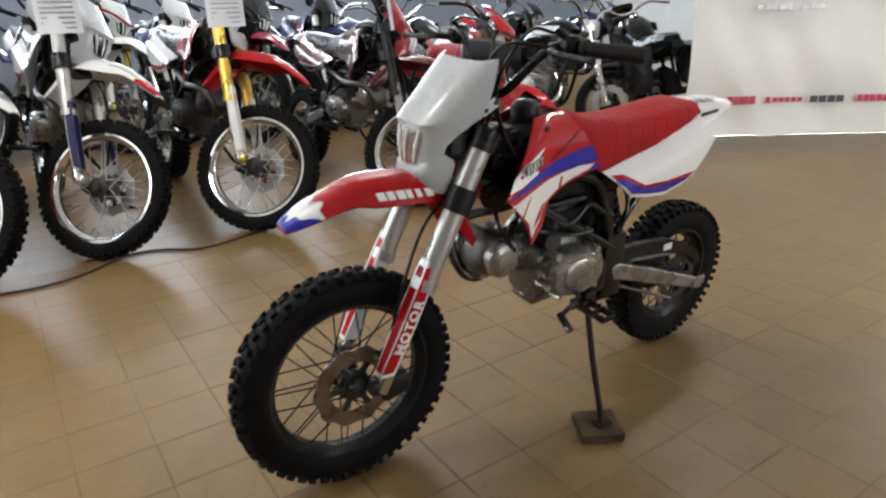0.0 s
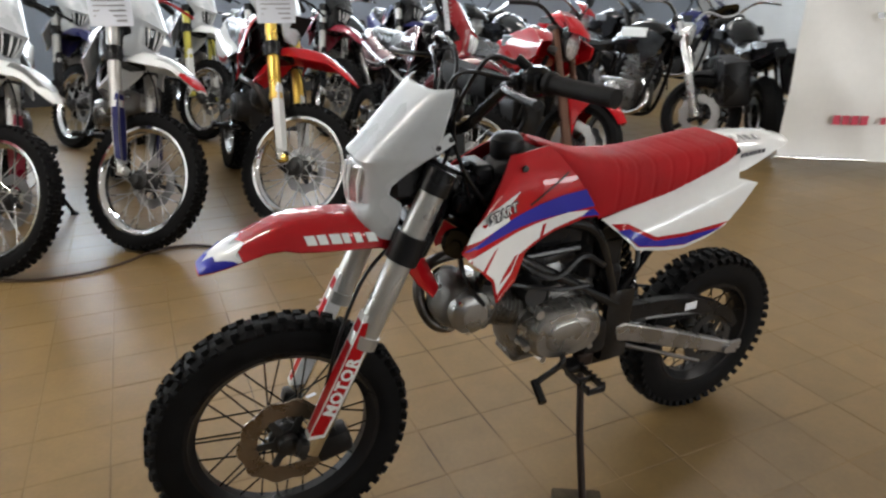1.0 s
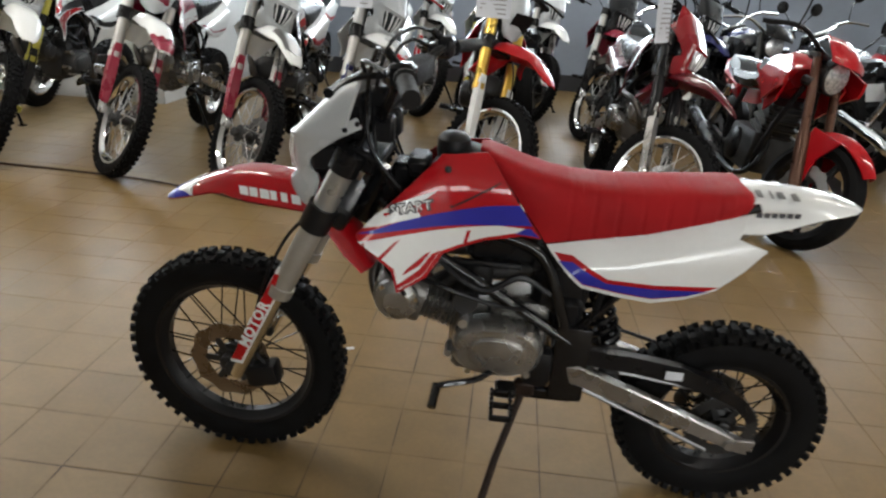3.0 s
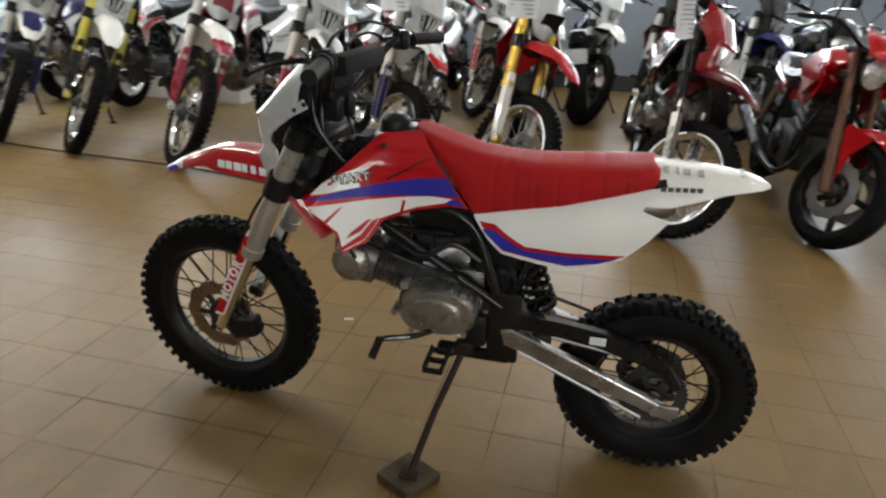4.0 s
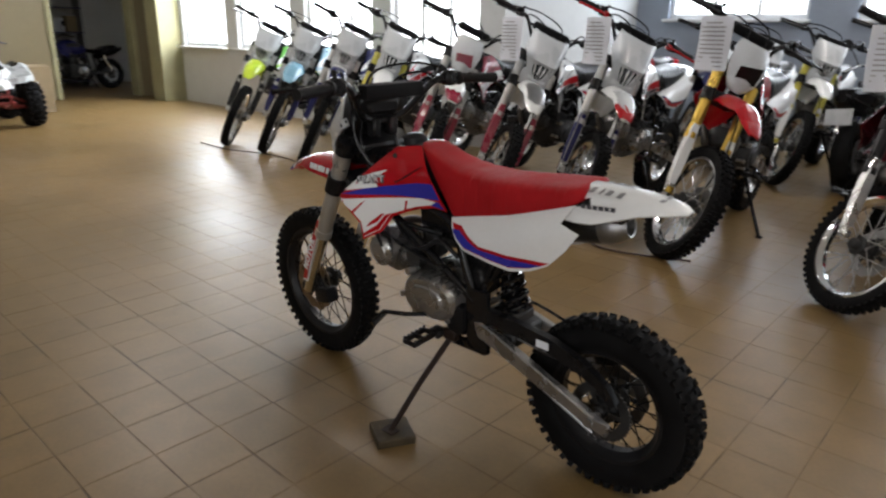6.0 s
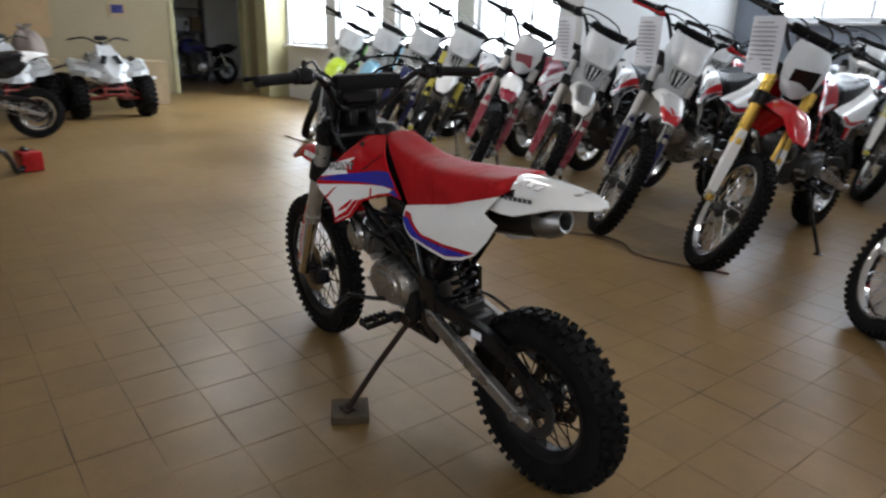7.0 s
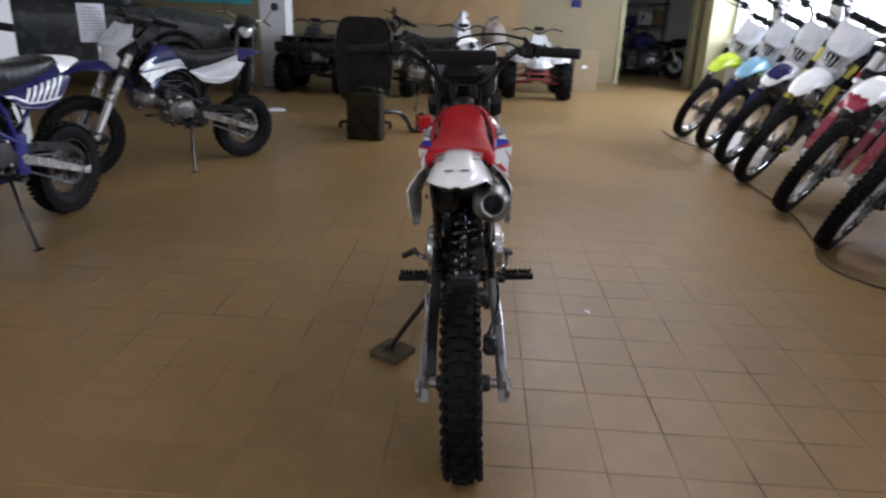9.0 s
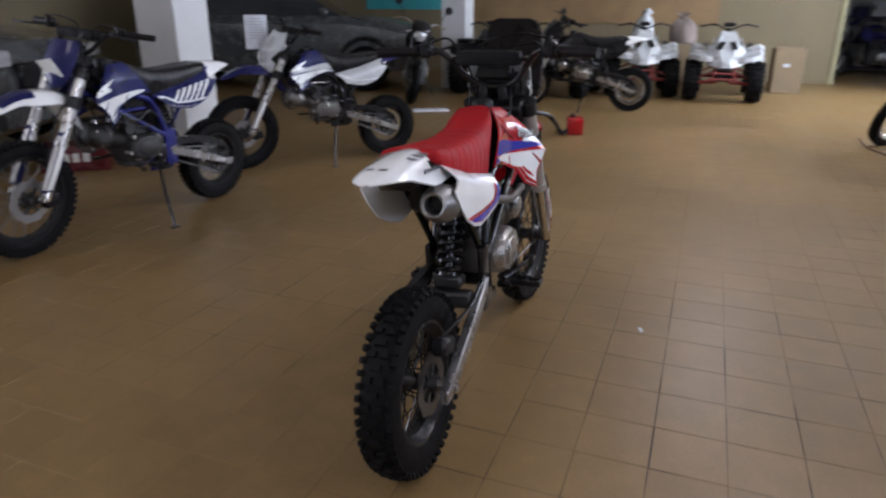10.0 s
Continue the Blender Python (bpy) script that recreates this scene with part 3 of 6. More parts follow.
SHROUD = [(0.735, 0.896), (0.64, 0.908), (0.622, 0.893), (0.506, 0.738), (0.55, 0.741), (0.63, 0.722), (0.716, 0.688), (0.75, 0.634), (0.81, 0.604), (0.822, 0.655), (0.848, 0.682), (0.9, 0.738)]
SHROUD_WHITE = [(0.893, 0.727), (0.846, 0.688), (0.818, 0.662), (0.806, 0.612), (0.757, 0.64), (0.722, 0.695), (0.63, 0.73), (0.56, 0.749), (0.54, 0.76), (0.6, 0.762), (0.7, 0.748)]
SHROUD_BLUE = [(0.895, 0.742), (0.7, 0.755), (0.53, 0.768), (0.56, 0.812), (0.62, 0.806), (0.72, 0.784), (0.8, 0.77)]
SHROUD_FLASH = [(0.886, 0.753), (0.82, 0.766), (0.768, 0.775), (0.772, 0.785), (0.8, 0.799), (0.775, 0.803), (0.735, 0.832), (0.78, 0.819), (0.825, 0.803), (0.862, 0.779)]
SHROUD_LINES = [[(0.818, 0.722), (0.806, 0.729), (0.846, 0.683), (0.853, 0.689)], [(0.668, 0.744), (0.66, 0.745), (0.668, 0.71), (0.676, 0.707)], [(0.812, 0.622), (0.808, 0.614), (0.757, 0.642), (0.722, 0.697), (0.74, 0.69), (0.766, 0.655)], [(0.8, 0.645), (0.765, 0.664), (0.742, 0.695), (0.752, 0.692), (0.79, 0.66)]]
SIDE = [(0.493, 0.722), (0.413, 0.648), (0.33, 0.632), (0.259, 0.625), (0.19, 0.644), (0.133, 0.674), (0.085, 0.725), (0.05, 0.775), (0.108, 0.79), (0.086, 0.833), (0.19, 0.8), (0.292, 0.768), (0.4, 0.743)]
SIDE_RED = [(0.476, 0.714), (0.411, 0.657), (0.33, 0.643), (0.259, 0.636), (0.19, 0.653), (0.128, 0.682), (0.26, 0.672), (0.358, 0.675), (0.436, 0.714)]
SIDE_BLUE = [(0.466, 0.701), (0.41, 0.66), (0.33, 0.646), (0.259, 0.639), (0.19, 0.655), (0.15, 0.67), (0.262, 0.663), (0.361, 0.666), (0.436, 0.703)]
SHROUD_BLUE_B = [(0.522, 0.744), (0.565, 0.746), (0.545, 0.76), (0.533, 0.762), (0.512, 0.742)]


def seat_form():
    rows = [(0.655, 0.912, 0.03, 0.9), (0.635, 0.909, 0.05, 0.893), (0.6, 0.897, 0.066, 0.858), (0.56, 0.882, 0.074, 0.808), (0.495, 0.865, 0.082, 0.722), (0.43, 0.857, 0.086, 0.737), (0.37, 0.854, 0.09, 0.75),
            (0.292, 0.857, 0.094, 0.768), (0.19, 0.866, 0.094, 0.8), (0.12, 0.872, 0.09, 0.822), (0.09, 0.874, 0.084, 0.834), (0.078, 0.868, 0.07, 0.842)]
    rows = sorted(rows)
    rings = []
    xs = sorted(set([r[0] for r in rows] + [0.1 + 0.005 * k for k in range(112)]))
    for x in xs:
        top, hw, low = lerp_table(rows, x)
        g = 0.0
        for s in (0.15, 0.2, 0.25, 0.3, 0.35, 0.4, 0.45):
            g = max(g, 1 - abs(x - s) / 0.005)
        top -= 0.0015 * g
        hw -= 0.0026 * g
        n = 7
        right = [(x, -hw * s, low + (top - low) * t) for s, t in ((0.97, 0), (1.0, 0.3), (0.99, 0.6), (0.9, 0.86), (0.72, 0.97), (0.35, 1.0))]
        rings.append(right + [(x, -p[1], p[2]) for p in right[::-1]])
    return Form().loft(rings)


MASK = [(0.928, 1.046, 0.11, 0.897, 1.054), (0.937, 1.04, 0.115, 0.9, 1.047), (0.972, 1.01, 0.119, 0.91, 1.012), (1.01, 0.972, 0.119, 0.92, 0.98), (1.045, 0.937, 0.117, 0.928, 0.952), (1.058, 0.924, 0.115, 0.932, 0.938), (1.07, 0.915, 0.113, 0.938, 0.929), (1.064, 0.904, 0.107, 0.955, 0.918),
        (1.062, 0.878, 0.097, 0.99, 0.893), (1.062, 0.845, 0.087, 1.018, 0.868), (1.06, 0.822, 0.081, 1.022, 0.85), (1.074, 0.81, 0.09, 1.0, 0.832), (1.076, 0.792, 0.09, 0.998, 0.818), (1.068, 0.772, 0.088, 1.008, 0.784), (1.05, 0.758, 0.085, 1.02, 0.755)]


def mask_form():
    """Headlamp mask: a leaning plate, creased at the brow, that wraps back at both sides and flares at the chin."""
    rings = []
    for x, z, hw, xe, ze in MASK:
        outer, inner = [], []
        for k in range(17):
            u = -1 + k / 8
            d = abs(u) ** 5.0
            p = (x + (xe - x) * d, u * hw, z + (ze - z) * d)
            outer.append(p)
            inner.append((p[0] - 0.005, p[1] * 0.97, p[2] - 0.001))
        rings.append(outer + inner[::-1])
    return Form().loft(rings)


def fork_at(z, ahead=0.0):
    """Centre of a fork leg at a height."""
    return Vector((0.925 + (0.875 - z) * 0.49 + ahead, 0, z))


def guard_w(z):
    return 0.017 + 0.011 * math.sin(max(0.0, min(1.0, (z - 0.335) / 0.275)) * 2.5 + 0.3)


def leg_tube(f, side, z0, z1, r, n=16):
    a, b = fork_at(z0), fork_at(z1)
    a.y = b.y = side * 0.104
    return f.tube([a, b], r, n)


def dirt_bike(name, m, c, label, group="", scale=1.0, steer=0.0, stand=True, lamp=True, foot=(0.597, 0.29, 0.012)):
    """One off-road motorcycle. c: its colours and finishes."""
    root = thing(name, m, label, "motorcycle", group, scale)
    S = steer_matrix(steer)
    Rf, Rr = 0.2935, 0.26
    # wheels
    wheel(root, "front_wheel", FRONT_AXLE, Rf, c.get("front_tyre", 0.082), S, c, 54, True)
    wheel(root, "rear_wheel", REAR_AXLE, Rr, 0.098, Matrix(), c, 50, False)
    # fork, clamps, guards
    for side in (1, -1):
        part("fork_outer_tube", lambda: leg_tube(Form(), side, 0.545, 0.885, 0.0265), c["fork"], root, "thick fork tube", S, key=("outer", side))
        part("fork_foot", lambda: Form().box((fork_at(0.31).x + 0.014, side * 0.1, 0.3), (0.05, 0.036, 0.036), Matrix.Rotation(-0.3, 4, "Y"), bevel=0.012, seg=2), c.get("fork_foot", c["fork"]), root, "cast axle clamp", S, key=("foot", side))
        part("fork_inner_tube", lambda: leg_tube(Form(), side, 0.29, 0.56, 0.019), c["fork_low"], root, "", S, key=("inner", side))

        def collar():
            f = Form()
            leg_tube(f, side, 0.535, 0.56, 0.0305)
            return f
        part("fork_collar", collar, c["fork"], root, "", S, key=("collar", side))

        def guard():
            f = Form()
            rings = []
            for k in range(8):
                z = 0.335 + 0.275 * k / 7
                p = fork_at(z, 0.026)
                w = guard_w(z)
                rings.append([(p.x + 0.004, side * 0.104 + w * s, p.z) if abs(s) < 0.9 else (p.x - 0.03, side * 0.104 + w * s, p.z) for s in (-1, -0.75, 0, 0.75, 1)] +
                             [(p.x, side * 0.104 + w * s * 0.85, p.z) if abs(s) < 0.9 else (p.x - 0.03, side * 0.104 + w * s * 0.85, p.z) for s in (1, 0.75, 0, -0.75, -1)])
            f.loft(rings)
            return f
        g = part("fork_guard", guard, c["guard"], root, "", S, key=("guard", side))

        def guard_sticker():
            f = Form()
            for za, zb in ((0.345, 0.595),):
                rings = []
                for k in range(6):
                    z = za + (zb - za) * k / 5
                    p = fork_at(z, 0.026)
                    w = guard_w(z)
                    rings.append([(p.x - 0.024, side * (0.104 + w * 0.97 + 0.0018), p.z), (p.x + 0.0035, side * (0.104 + w * 0.8 + 0.0012), p.z), (p.x + 0.0055, side * (0.104 - w * 0.5), p.z), (p.x + 0.003, side * (0.104 - w * 0.5), p.z), (p.x + 0.001, side * (0.104 + w * 0.7), p.z), (p.x - 0.024, side * (0.104 + w * 0.85), p.z)])
                f.loft(rings)
            return f
        part("guard_sticker", guard_sticker, c["sticker"], g, "coloured sticker strip", key=("gstick", side))
        if c.get("marks"):
            z = 0.46
            p, w = fork_at(z, 0.026), guard_w(z)
            along, ahead = Vector((-0.44, 0, 0.898)), Vector((0.898, 0, 0.44))
            if side < 0:
                along = -along
            face = Matrix(((along.x, ahead.x, 0, p.x - 0.011), (0, 0, side, side * (0.104 + w * 0.97 + 0.0026)), (along.z, ahead.z, 0, z), (0, 0, 0, 1)))
            for letter, shift in zip("MOTOR", (-0.0585, -0.0275, 0.001, 0.029, 0.0585)):
                words("letter", letter, 0.036, WHITE, g, face @ Matrix.Translation((shift, 0, 0)), "white letter on the fork guard")

    def clamps():
        f = Form()
        for z, h, grow in ((0.742, 0.055, 0.035), (0.875, 0.045, 0.033)):
            for side in (1, -1):
                leg_tube(f, side, z - h / 2, z + h / 2, grow)
            p = fork_at(z)
            f.box((p.x - 0.025, 0, p.z), (0.075, 0.19, h), Matrix.Rotation(-RAKE, 4, "Y"), bevel=0.008)
        return f
    part("triple_clamp", clamps, BLACK, root, "black cast fork clamps", S, key="clamps")

    # handlebar, pad, grips, levers, cables
    def bar():
        pts = []
        for side in (-1, 1):
            h = [(0.732, side * 0.382, 1.074), (0.776, side * 0.24, 1.078), (0.8, side * 0.17, 1.07), (0.85, side * 0.09, 0.98), (0.865, side * 0.03, 0.955)]
            pts += h if side < 0 else h[::-1]
        f = Form().tube(curve_pts(pts, 5), 0.011, 10)
        f.tube([(0.812, -0.155, 1.05), (0.812, 0.155, 1.05)], 0.008)
        for y in (-0.035, 0.035):
            f.box((0.862, y, 0.935), (0.045, 0.03, 0.06), bevel=0.006)
        return f
    handle = part("handlebar", bar, BLACK, root, "black braced handlebar", steer_matrix(steer + c.get("bar_twist", 0)), key="bar")
    part("bar_pad", lambda: Form().box((0.81, 0, 1.053), (0.05, 0.235, 0.05), bevel=0.016, seg=2), FOAM, handle, "black foam crossbar pad", key="pad")
    for side in (1, -1):
        part("grip", lambda: Form().tube([(0.7295, side * 0.392, 1.0738), (0.745, side * 0.34, 1.0755), (0.768, side * 0.266, 1.0776), (0.769, side * 0.262, 1.0777), (0.772, side * 0.252, 1.078)], [0.0165, 0.0165, 0.0165, 0.022, 0.022], 12), GRIP, handle, "dark rubber grip", key=("grip", side))
        part("lever", lambda: Form().tube(curve_pts([(0.81, side * 0.205, 1.074), (0.85, side * 0.235, 1.076), (0.868, side * 0.3, 1.074), (0.866, side * 0.385, 1.07)], 4), [0.0065] * 12 + [0.009], 7).box((0.8, side * 0.205, 1.075), (0.045, 0.03, 0.03), bevel=0.005), c.get("lever", BLACK), handle, key=("lever", side))
        part("perch", lambda: Form().box((0.785, side * 0.225, 1.08), (0.05, 0.05, 0.05), bevel=0.01).tube([(0.79, side * 0.225, 1.095), (0.815, side * 0.21, 1.118)], 0.009), BLACK, handle, key=("perch", side))
    for k, pts in enumerate(([(0.82, 0.2, 1.08), (0.885, 0.13, 1.085), (0.89, 0.07, 1.03), (0.885, 0.085, 0.95), (0.93, 0.08, 0.84), (0.97, 0.07, 0.76)], [(0.82, -0.2, 1.08), (0.85, -0.14, 1.1), (0.87, -0.05, 1.06), (0.87, -0.06, 0.9), (0.82, -0.06, 0.8)],
                             [(0.815, -0.21, 1.115), (0.84, -0.1, 1.13), (0.86, 0.04, 1.1), (0.88, 0.06, 0.98), (0.86, 0.09, 0.88), (0.83, 0.06, 0.8)], [(0.815, 0.21, 1.11), (0.85, 0.16, 1.11), (0.885, 0.1, 1.0), (0.87, 0.1, 0.9), (0.8, 0.075, 0.8)])):
        part("control_cable", lambda: Form().tube(curve_pts(pts, 7), 0.0045, 6), BLACK, handle, key=("cable", k))
    part("instrument_box", lambda: Form().box((0.872, 0, 1.0), (0.05, 0.13, 0.05), Matrix(), bevel=0.012).box((0.915, 0.0, 0.955), (0.05, 0.16, 0.09), bevel=0.015).box((0.89, 0, 0.985), (0.05, 0.12, 0.05), bevel=0.01), BLACK, handle, "black switch box and clutter behind the mask", key="instruments")
    part("brake_hose", lambda: Form().tube(curve_pts([(0.985, 0.07, 0.76), (1.07, 0.075, 0.68), (1.13, 0.085, 0.56), (1.16, 0.085, 0.46), (1.18, 0.075, 0.36), (1.15, 0.07, 0.3)], 6), 0.0042, 6), BLACK, root, "", S, key="hose")
    part("brake_caliper", lambda: Form().box((1.158, 0.062, 0.272), (0.085, 0.055, 0.06), Matrix.Rotation(0.25, 4, "Y"), bevel=0.014, seg=2).box((1.205, 0.066, 0.288), (0.05, 0.03, 0.035), bevel=0.006), BLACK, root, "black brake caliper", S, key="caliper")

    # front mudguard
    fender = part("front_fender", lambda: arch_loft(FENDER, power=4.0), c["fender"], root, c.get("fender_label", "long curved plastic front mudguard"), S, key="fender")
    if c.get("fender_tip"):
        part("fender_tip", lambda: fender_skin(lambda u: 1.314 + 0.011 * math.sin(u * 9) - 0.008 * abs(u), lambda u: 1.386, 0.0016), c["fender_tip"], fender, "white jagged graphic on the tip", key="ftip")
        if c.get("fender_point"):
            part("fender_point", lambda: fender_skin(lambda u: 1.372 - 0.045 * abs(u) ** 2 + 0.008 * math.sin(u * 11), lambda u: 1.3875, 0.0028), c["fender_point"], fender, "blue point of the mudguard", key="fpoint")
    if c.get("fender_panel"):
        part("fender_panel", lambda: fender_skin(lambda u: 1.14 + 0.03 * abs(u), lambda u: 1.345 - 0.03 * abs(u), 0.0016, -0.8, 0.8), c["fender_panel"], fender, "dark printed panel on the mudguard", key="fpanel")
    # lamp mask or number plate
    if lamp:
        mask = part("headlight_mask", mask_form, c["mask"], root, "plastic headlamp mask", S, key="mask")

        def lens():
            rings = []
            for x, z, hw in ((1.07, 0.902, 0.074), (1.079, 0.896, 0.075), (1.083, 0.865, 0.063), (1.083, 0.832, 0.046), (1.075, 0.818, 0.038)):
                rings.append([(x - 0.04 * abs(u) ** 2 + (0.0025 if k % 2 else -0.0015), u * hw, z) for k, u in enumerate((-1, -0.72, -0.68, -0.36, -0.32, 0, 0.32, 0.36, 0.68, 0.72, 1))] + [(x - 0.04 * abs(u) ** 2 - 0.016, u * hw, z) for u in (1, 0.7, 0.35, 0, -0.35, -0.7, -1)])
            return Form().loft(rings)
        part("headlight_lens", lens, c.get("lens", LENS), mask, "clear faceted headlamp glass", key="lens")
        for u in (-0.62, -0.2, 0.2, 0.62):
            part("lens_rib", lambda: Form().tube([(1.079 - 0.04 * u * u, u * 0.075, 0.9), (1.085 - 0.04 * u * u, u * 0.063, 0.865), (1.083 - 0.04 * u * u, u * 0.04, 0.82)], [0.0035, 0.0045, 0.002], 6), WHITE, mask, "pale rib of the headlamp glass", key=("lensrib", u))
        part("headlight_body", lambda: Form().lathe([(0.02, -0.07), (0.06, -0.05), (0.07, 0.0), (0.066, 0.02)], Matrix.Translation((0.985, 0, 0.86)) @ Matrix.Rotation(-math.pi / 2, 4, "Z"), 20, False).box((0.975, 0.04, 0.868), (0.075, 0.1, 0.062), Matrix(), bevel=0.01), BLACK, mask, key="lampbody")
        for side in (1, -1):
            part("mask_tab", lambda: Form().box((0.918, side * 0.112, 0.95), (0.046, 0.006, 0.025), Matrix.Rotation(0.5, 4, "Y"), bevel=0.0025), c["mask"], mask, key=("tab", side))
            for dx, dz in ((-0.013, 0.009), (0.013, -0.006)):
                part("tab_hole", lambda: Form().lathe([(0.0, 0.0008), (0.0058, 0.0008), (0.0058, -0.001)], (Matrix() if side > 0 else Matrix.Rotation(math.pi, 4, "X")), 12, False), BLACK, mask, m=Matrix.Translation((0.915 + dx, side * 0.1155, 0.95 + dz)), key=("tabhole", side))
    else:
        def plate():
            f = Form()
            rings = []
            for x, z, hw in ((0.93, 1.03, 0.075), (0.95, 1.0, 0.095), (0.985, 0.93, 0.1), (1.01, 0.87, 0.085), (1.02, 0.82, 0.055), (1.022, 0.805, 0.03)):
                rings.append([(x - 0.03 * abs(u) ** 2, u * hw, z) for u in (-1, -0.5, 0, 0.5, 1)] + [(x - 0.03 * abs(u) ** 2 - 0.006, u * hw, z) for u in (1, 0.5, 0, -0.5, -1)])
            return f.loft(rings)
        pl = part("number_plate", plate, c["mask"], root, "plastic front number plate", S, key="plate")
        if c.get("plate_mark"):
            part("plate_graphic", lambda: Form().box((1.013, 0, 0.895), (0.004, 0.11, 0.1), Matrix.Rotation(0.45, 4, "Y") @ Matrix.Rotation(0.3, 4, "X"), bevel=0.001), c["plate_mark"], pl, "coloured plate graphic", key="platemark")

    # tank, seat, shrouds
    part("fuel_tank", lambda: Form().loft([[(x, s * hw, z) for s, z in ((-0.9, low), (-1, (low + top) / 2), (-0.85, top - 0.02), (-0.4, top), (0.4, top), (0.85, top - 0.02), (1, (low + top) / 2), (0.9, low))]
                                           for x, hw, low, top in ((0.56, 0.06, 0.74, 0.83), (0.62, 0.074, 0.72, 0.893), (0.68, 0.08, 0.7, 0.905), (0.74, 0.066, 0.7, 0.88), (0.79, 0.045, 0.7, 0.82), (0.83, 0.03, 0.72, 0.77))]), c.get("tank", BLACK), root, "fuel tank between the shrouds", key="tank")
    part("ignition_coil", lambda: Form().box((0.84, 0.05, 0.8), (0.05, 0.03, 0.04), bevel=0.006).box((0.825, 0.0, 0.8), (0.05, 0.08, 0.12), bevel=0.012).box((0.79, 0, 0.85), (0.05, 0.09, 0.05), bevel=0.01), BLACK, root, key="coil")
    part("horn", lambda: Form().lathe([(0.0, 0.012), (0.012, 0.012), (0.014, 0.006), (0.034, 0.004), (0.036, -0.008), (0.015, -0.016), (0.0, -0.016)], Matrix.Translation((0.865, 0.07, 0.715)) @ Matrix.Rotation(-0.7, 4, "Z"), 20, False), GLOSS_BLACK, root, "small round black horn", key="horn")
    part("fuel_cap", lambda: Form().lathe([(0.0, 0.034), (0.026, 0.03), (0.036, 0.02), (0.038, 0.0), (0.036, -0.02)], Matrix.Translation((0.715, 0, 0.898)) @ Matrix.Rotation(math.pi / 2, 4, "X"), 20, False), BLACK, root, "black screw fuel cap", key="cap")
    part("seat", seat_form, c["seat"], root, c.get("seat_label", "long padded saddle"), key="seat", sharp=60)
    for side in (1, -1):
        sh = part("shroud", lambda: Form().panel(SHROUD, shroud_y, 0.005, 0.013, side), c["shroud"], root, "plastic tank shroud", key=("shroud", side))
        for nm, poly, lift, col in (("shroud_graphic", SHROUD_WHITE, 0.0014, c["low"]), ("shroud_stripe", SHROUD_BLUE, 0.0016, c["stripe"]), ("shroud_flash", SHROUD_FLASH, 0.0016, c["low"]), ("shroud_stripe", SHROUD_BLUE_B, 0.0022, c["stripe"])):
            part(nm, lambda: Form().panel(poly, lambda x, z: shroud_y(x, z) + lift, 0.001, side=side), col, sh, key=(nm, side, lift))
        for k, poly in enumerate(SHROUD_LINES):
            part("shroud_line", lambda: Form().panel(poly, lambda x, z: shroud_y(x, z) + 0.0026, 0.001, side=side), c["shroud"], sh, key=("line", k, side))
        part("shroud_seam", lambda: Form().panel([(0.706, 0.794), (0.68, 0.807), (0.606, 0.854), (0.606, 0.857), (0.682, 0.811), (0.704, 0.799), (0.71, 0.8)], lambda x, z: shroud_y(x, z) + 0.0024, 0.001, 0.02, side), BLACK, sh, key=("sseam", side))
        part("shroud_bolt", lambda: Form().lathe([(0.0, 0.004), (0.007, 0.003), (0.008, -0.002)], Matrix.Translation((0.718, side * 0.09, 0.874)) @ (Matrix() if side > 0 else Matrix.Rotation(math.pi, 4, "X")), 10, False), DARK_ALLOY, sh, key=("sbolt", side))
        sp = part("side_panel", lambda: Form().panel(SIDE, side_y, 0.005, side=side), c["side"], root, "plastic side panel", key=("side", side))
        part("side_edge", lambda: Form().panel(SIDE_RED, lambda x, z: side_y(x, z) + 0.0012, 0.001, 0.02, side), c["sticker"], sp, key=("sred", side))
        part("side_stripe", lambda: Form().panel(SIDE_BLUE, lambda x, z: side_y(x, z) + 0.0026, 0.001, 0.02, side), c["stripe"], sp, key=("sblue", side))
        for k in range(6 if c.get("side_bars") else 0):
            part("side_bar", lambda: Form().panel([(0.4 - 0.042 * k, 0.668 + 0.002 * k), (0.386 - 0.042 * k, 0.665 + 0.002 * k), (0.315 - 0.042 * k, 0.74 + 0.009 * k), (0.335 - 0.042 * k, 0.738 + 0.009 * k)], lambda x, z: side_y(x, z) + 0.0018, 0.001, 0.02, side), c["side_bars"], sp, "pale diagonal bar", key=("sbar", side, k))
        part("side_bolt", lambda: Form().lathe([(0.0, 0.004), (0.007, 0.003), (0.009, -0.003)], Matrix.Translation((0.415, side * 0.113, 0.664)) @ (Matrix() if side > 0 else Matrix.Rotation(math.pi, 4, "X")), 12, False), SILVER, sp, key=("pbolt", side))
    tail = part("rear_fender", lambda: arch_loft(TAIL, power=3.2), c["tail"], root, "pointed plastic tail", key="tail")
    if c.get("marks"):
        for side in (1, -1):
            for k in range(6):
                wide = (0.02, 0.018, 0.021, 0.014, 0.014, 0.02)[k]
                x0 = 1.19 - 0.0245 * k
                part("fender_mark", lambda: fender_skin(lambda u: x0 - wide - 0.05 * (abs(u) - 0.8), lambda u: x0 - 0.05 * (abs(u) - 0.8), 0.0014, side * 0.84, side * 0.945), WHITE, fender, "pale brand mark as plain bars", key=("fmark", k, side))
            for k in range(6):
                part("tail_mark", lambda: Form().box((0, 0, 0), (0.0118, 0.0012, 0.0105), Matrix.Shear("XZ", 4, (0.25 * side * side, 0))), INK, tail, "dark brand mark as plain bars", m=Matrix.Translation((0.068 - 0.0155 * k, side * (0.0852 - 0.0008 * k), 0.8335 + 0.0008 * k)), key="tmark")
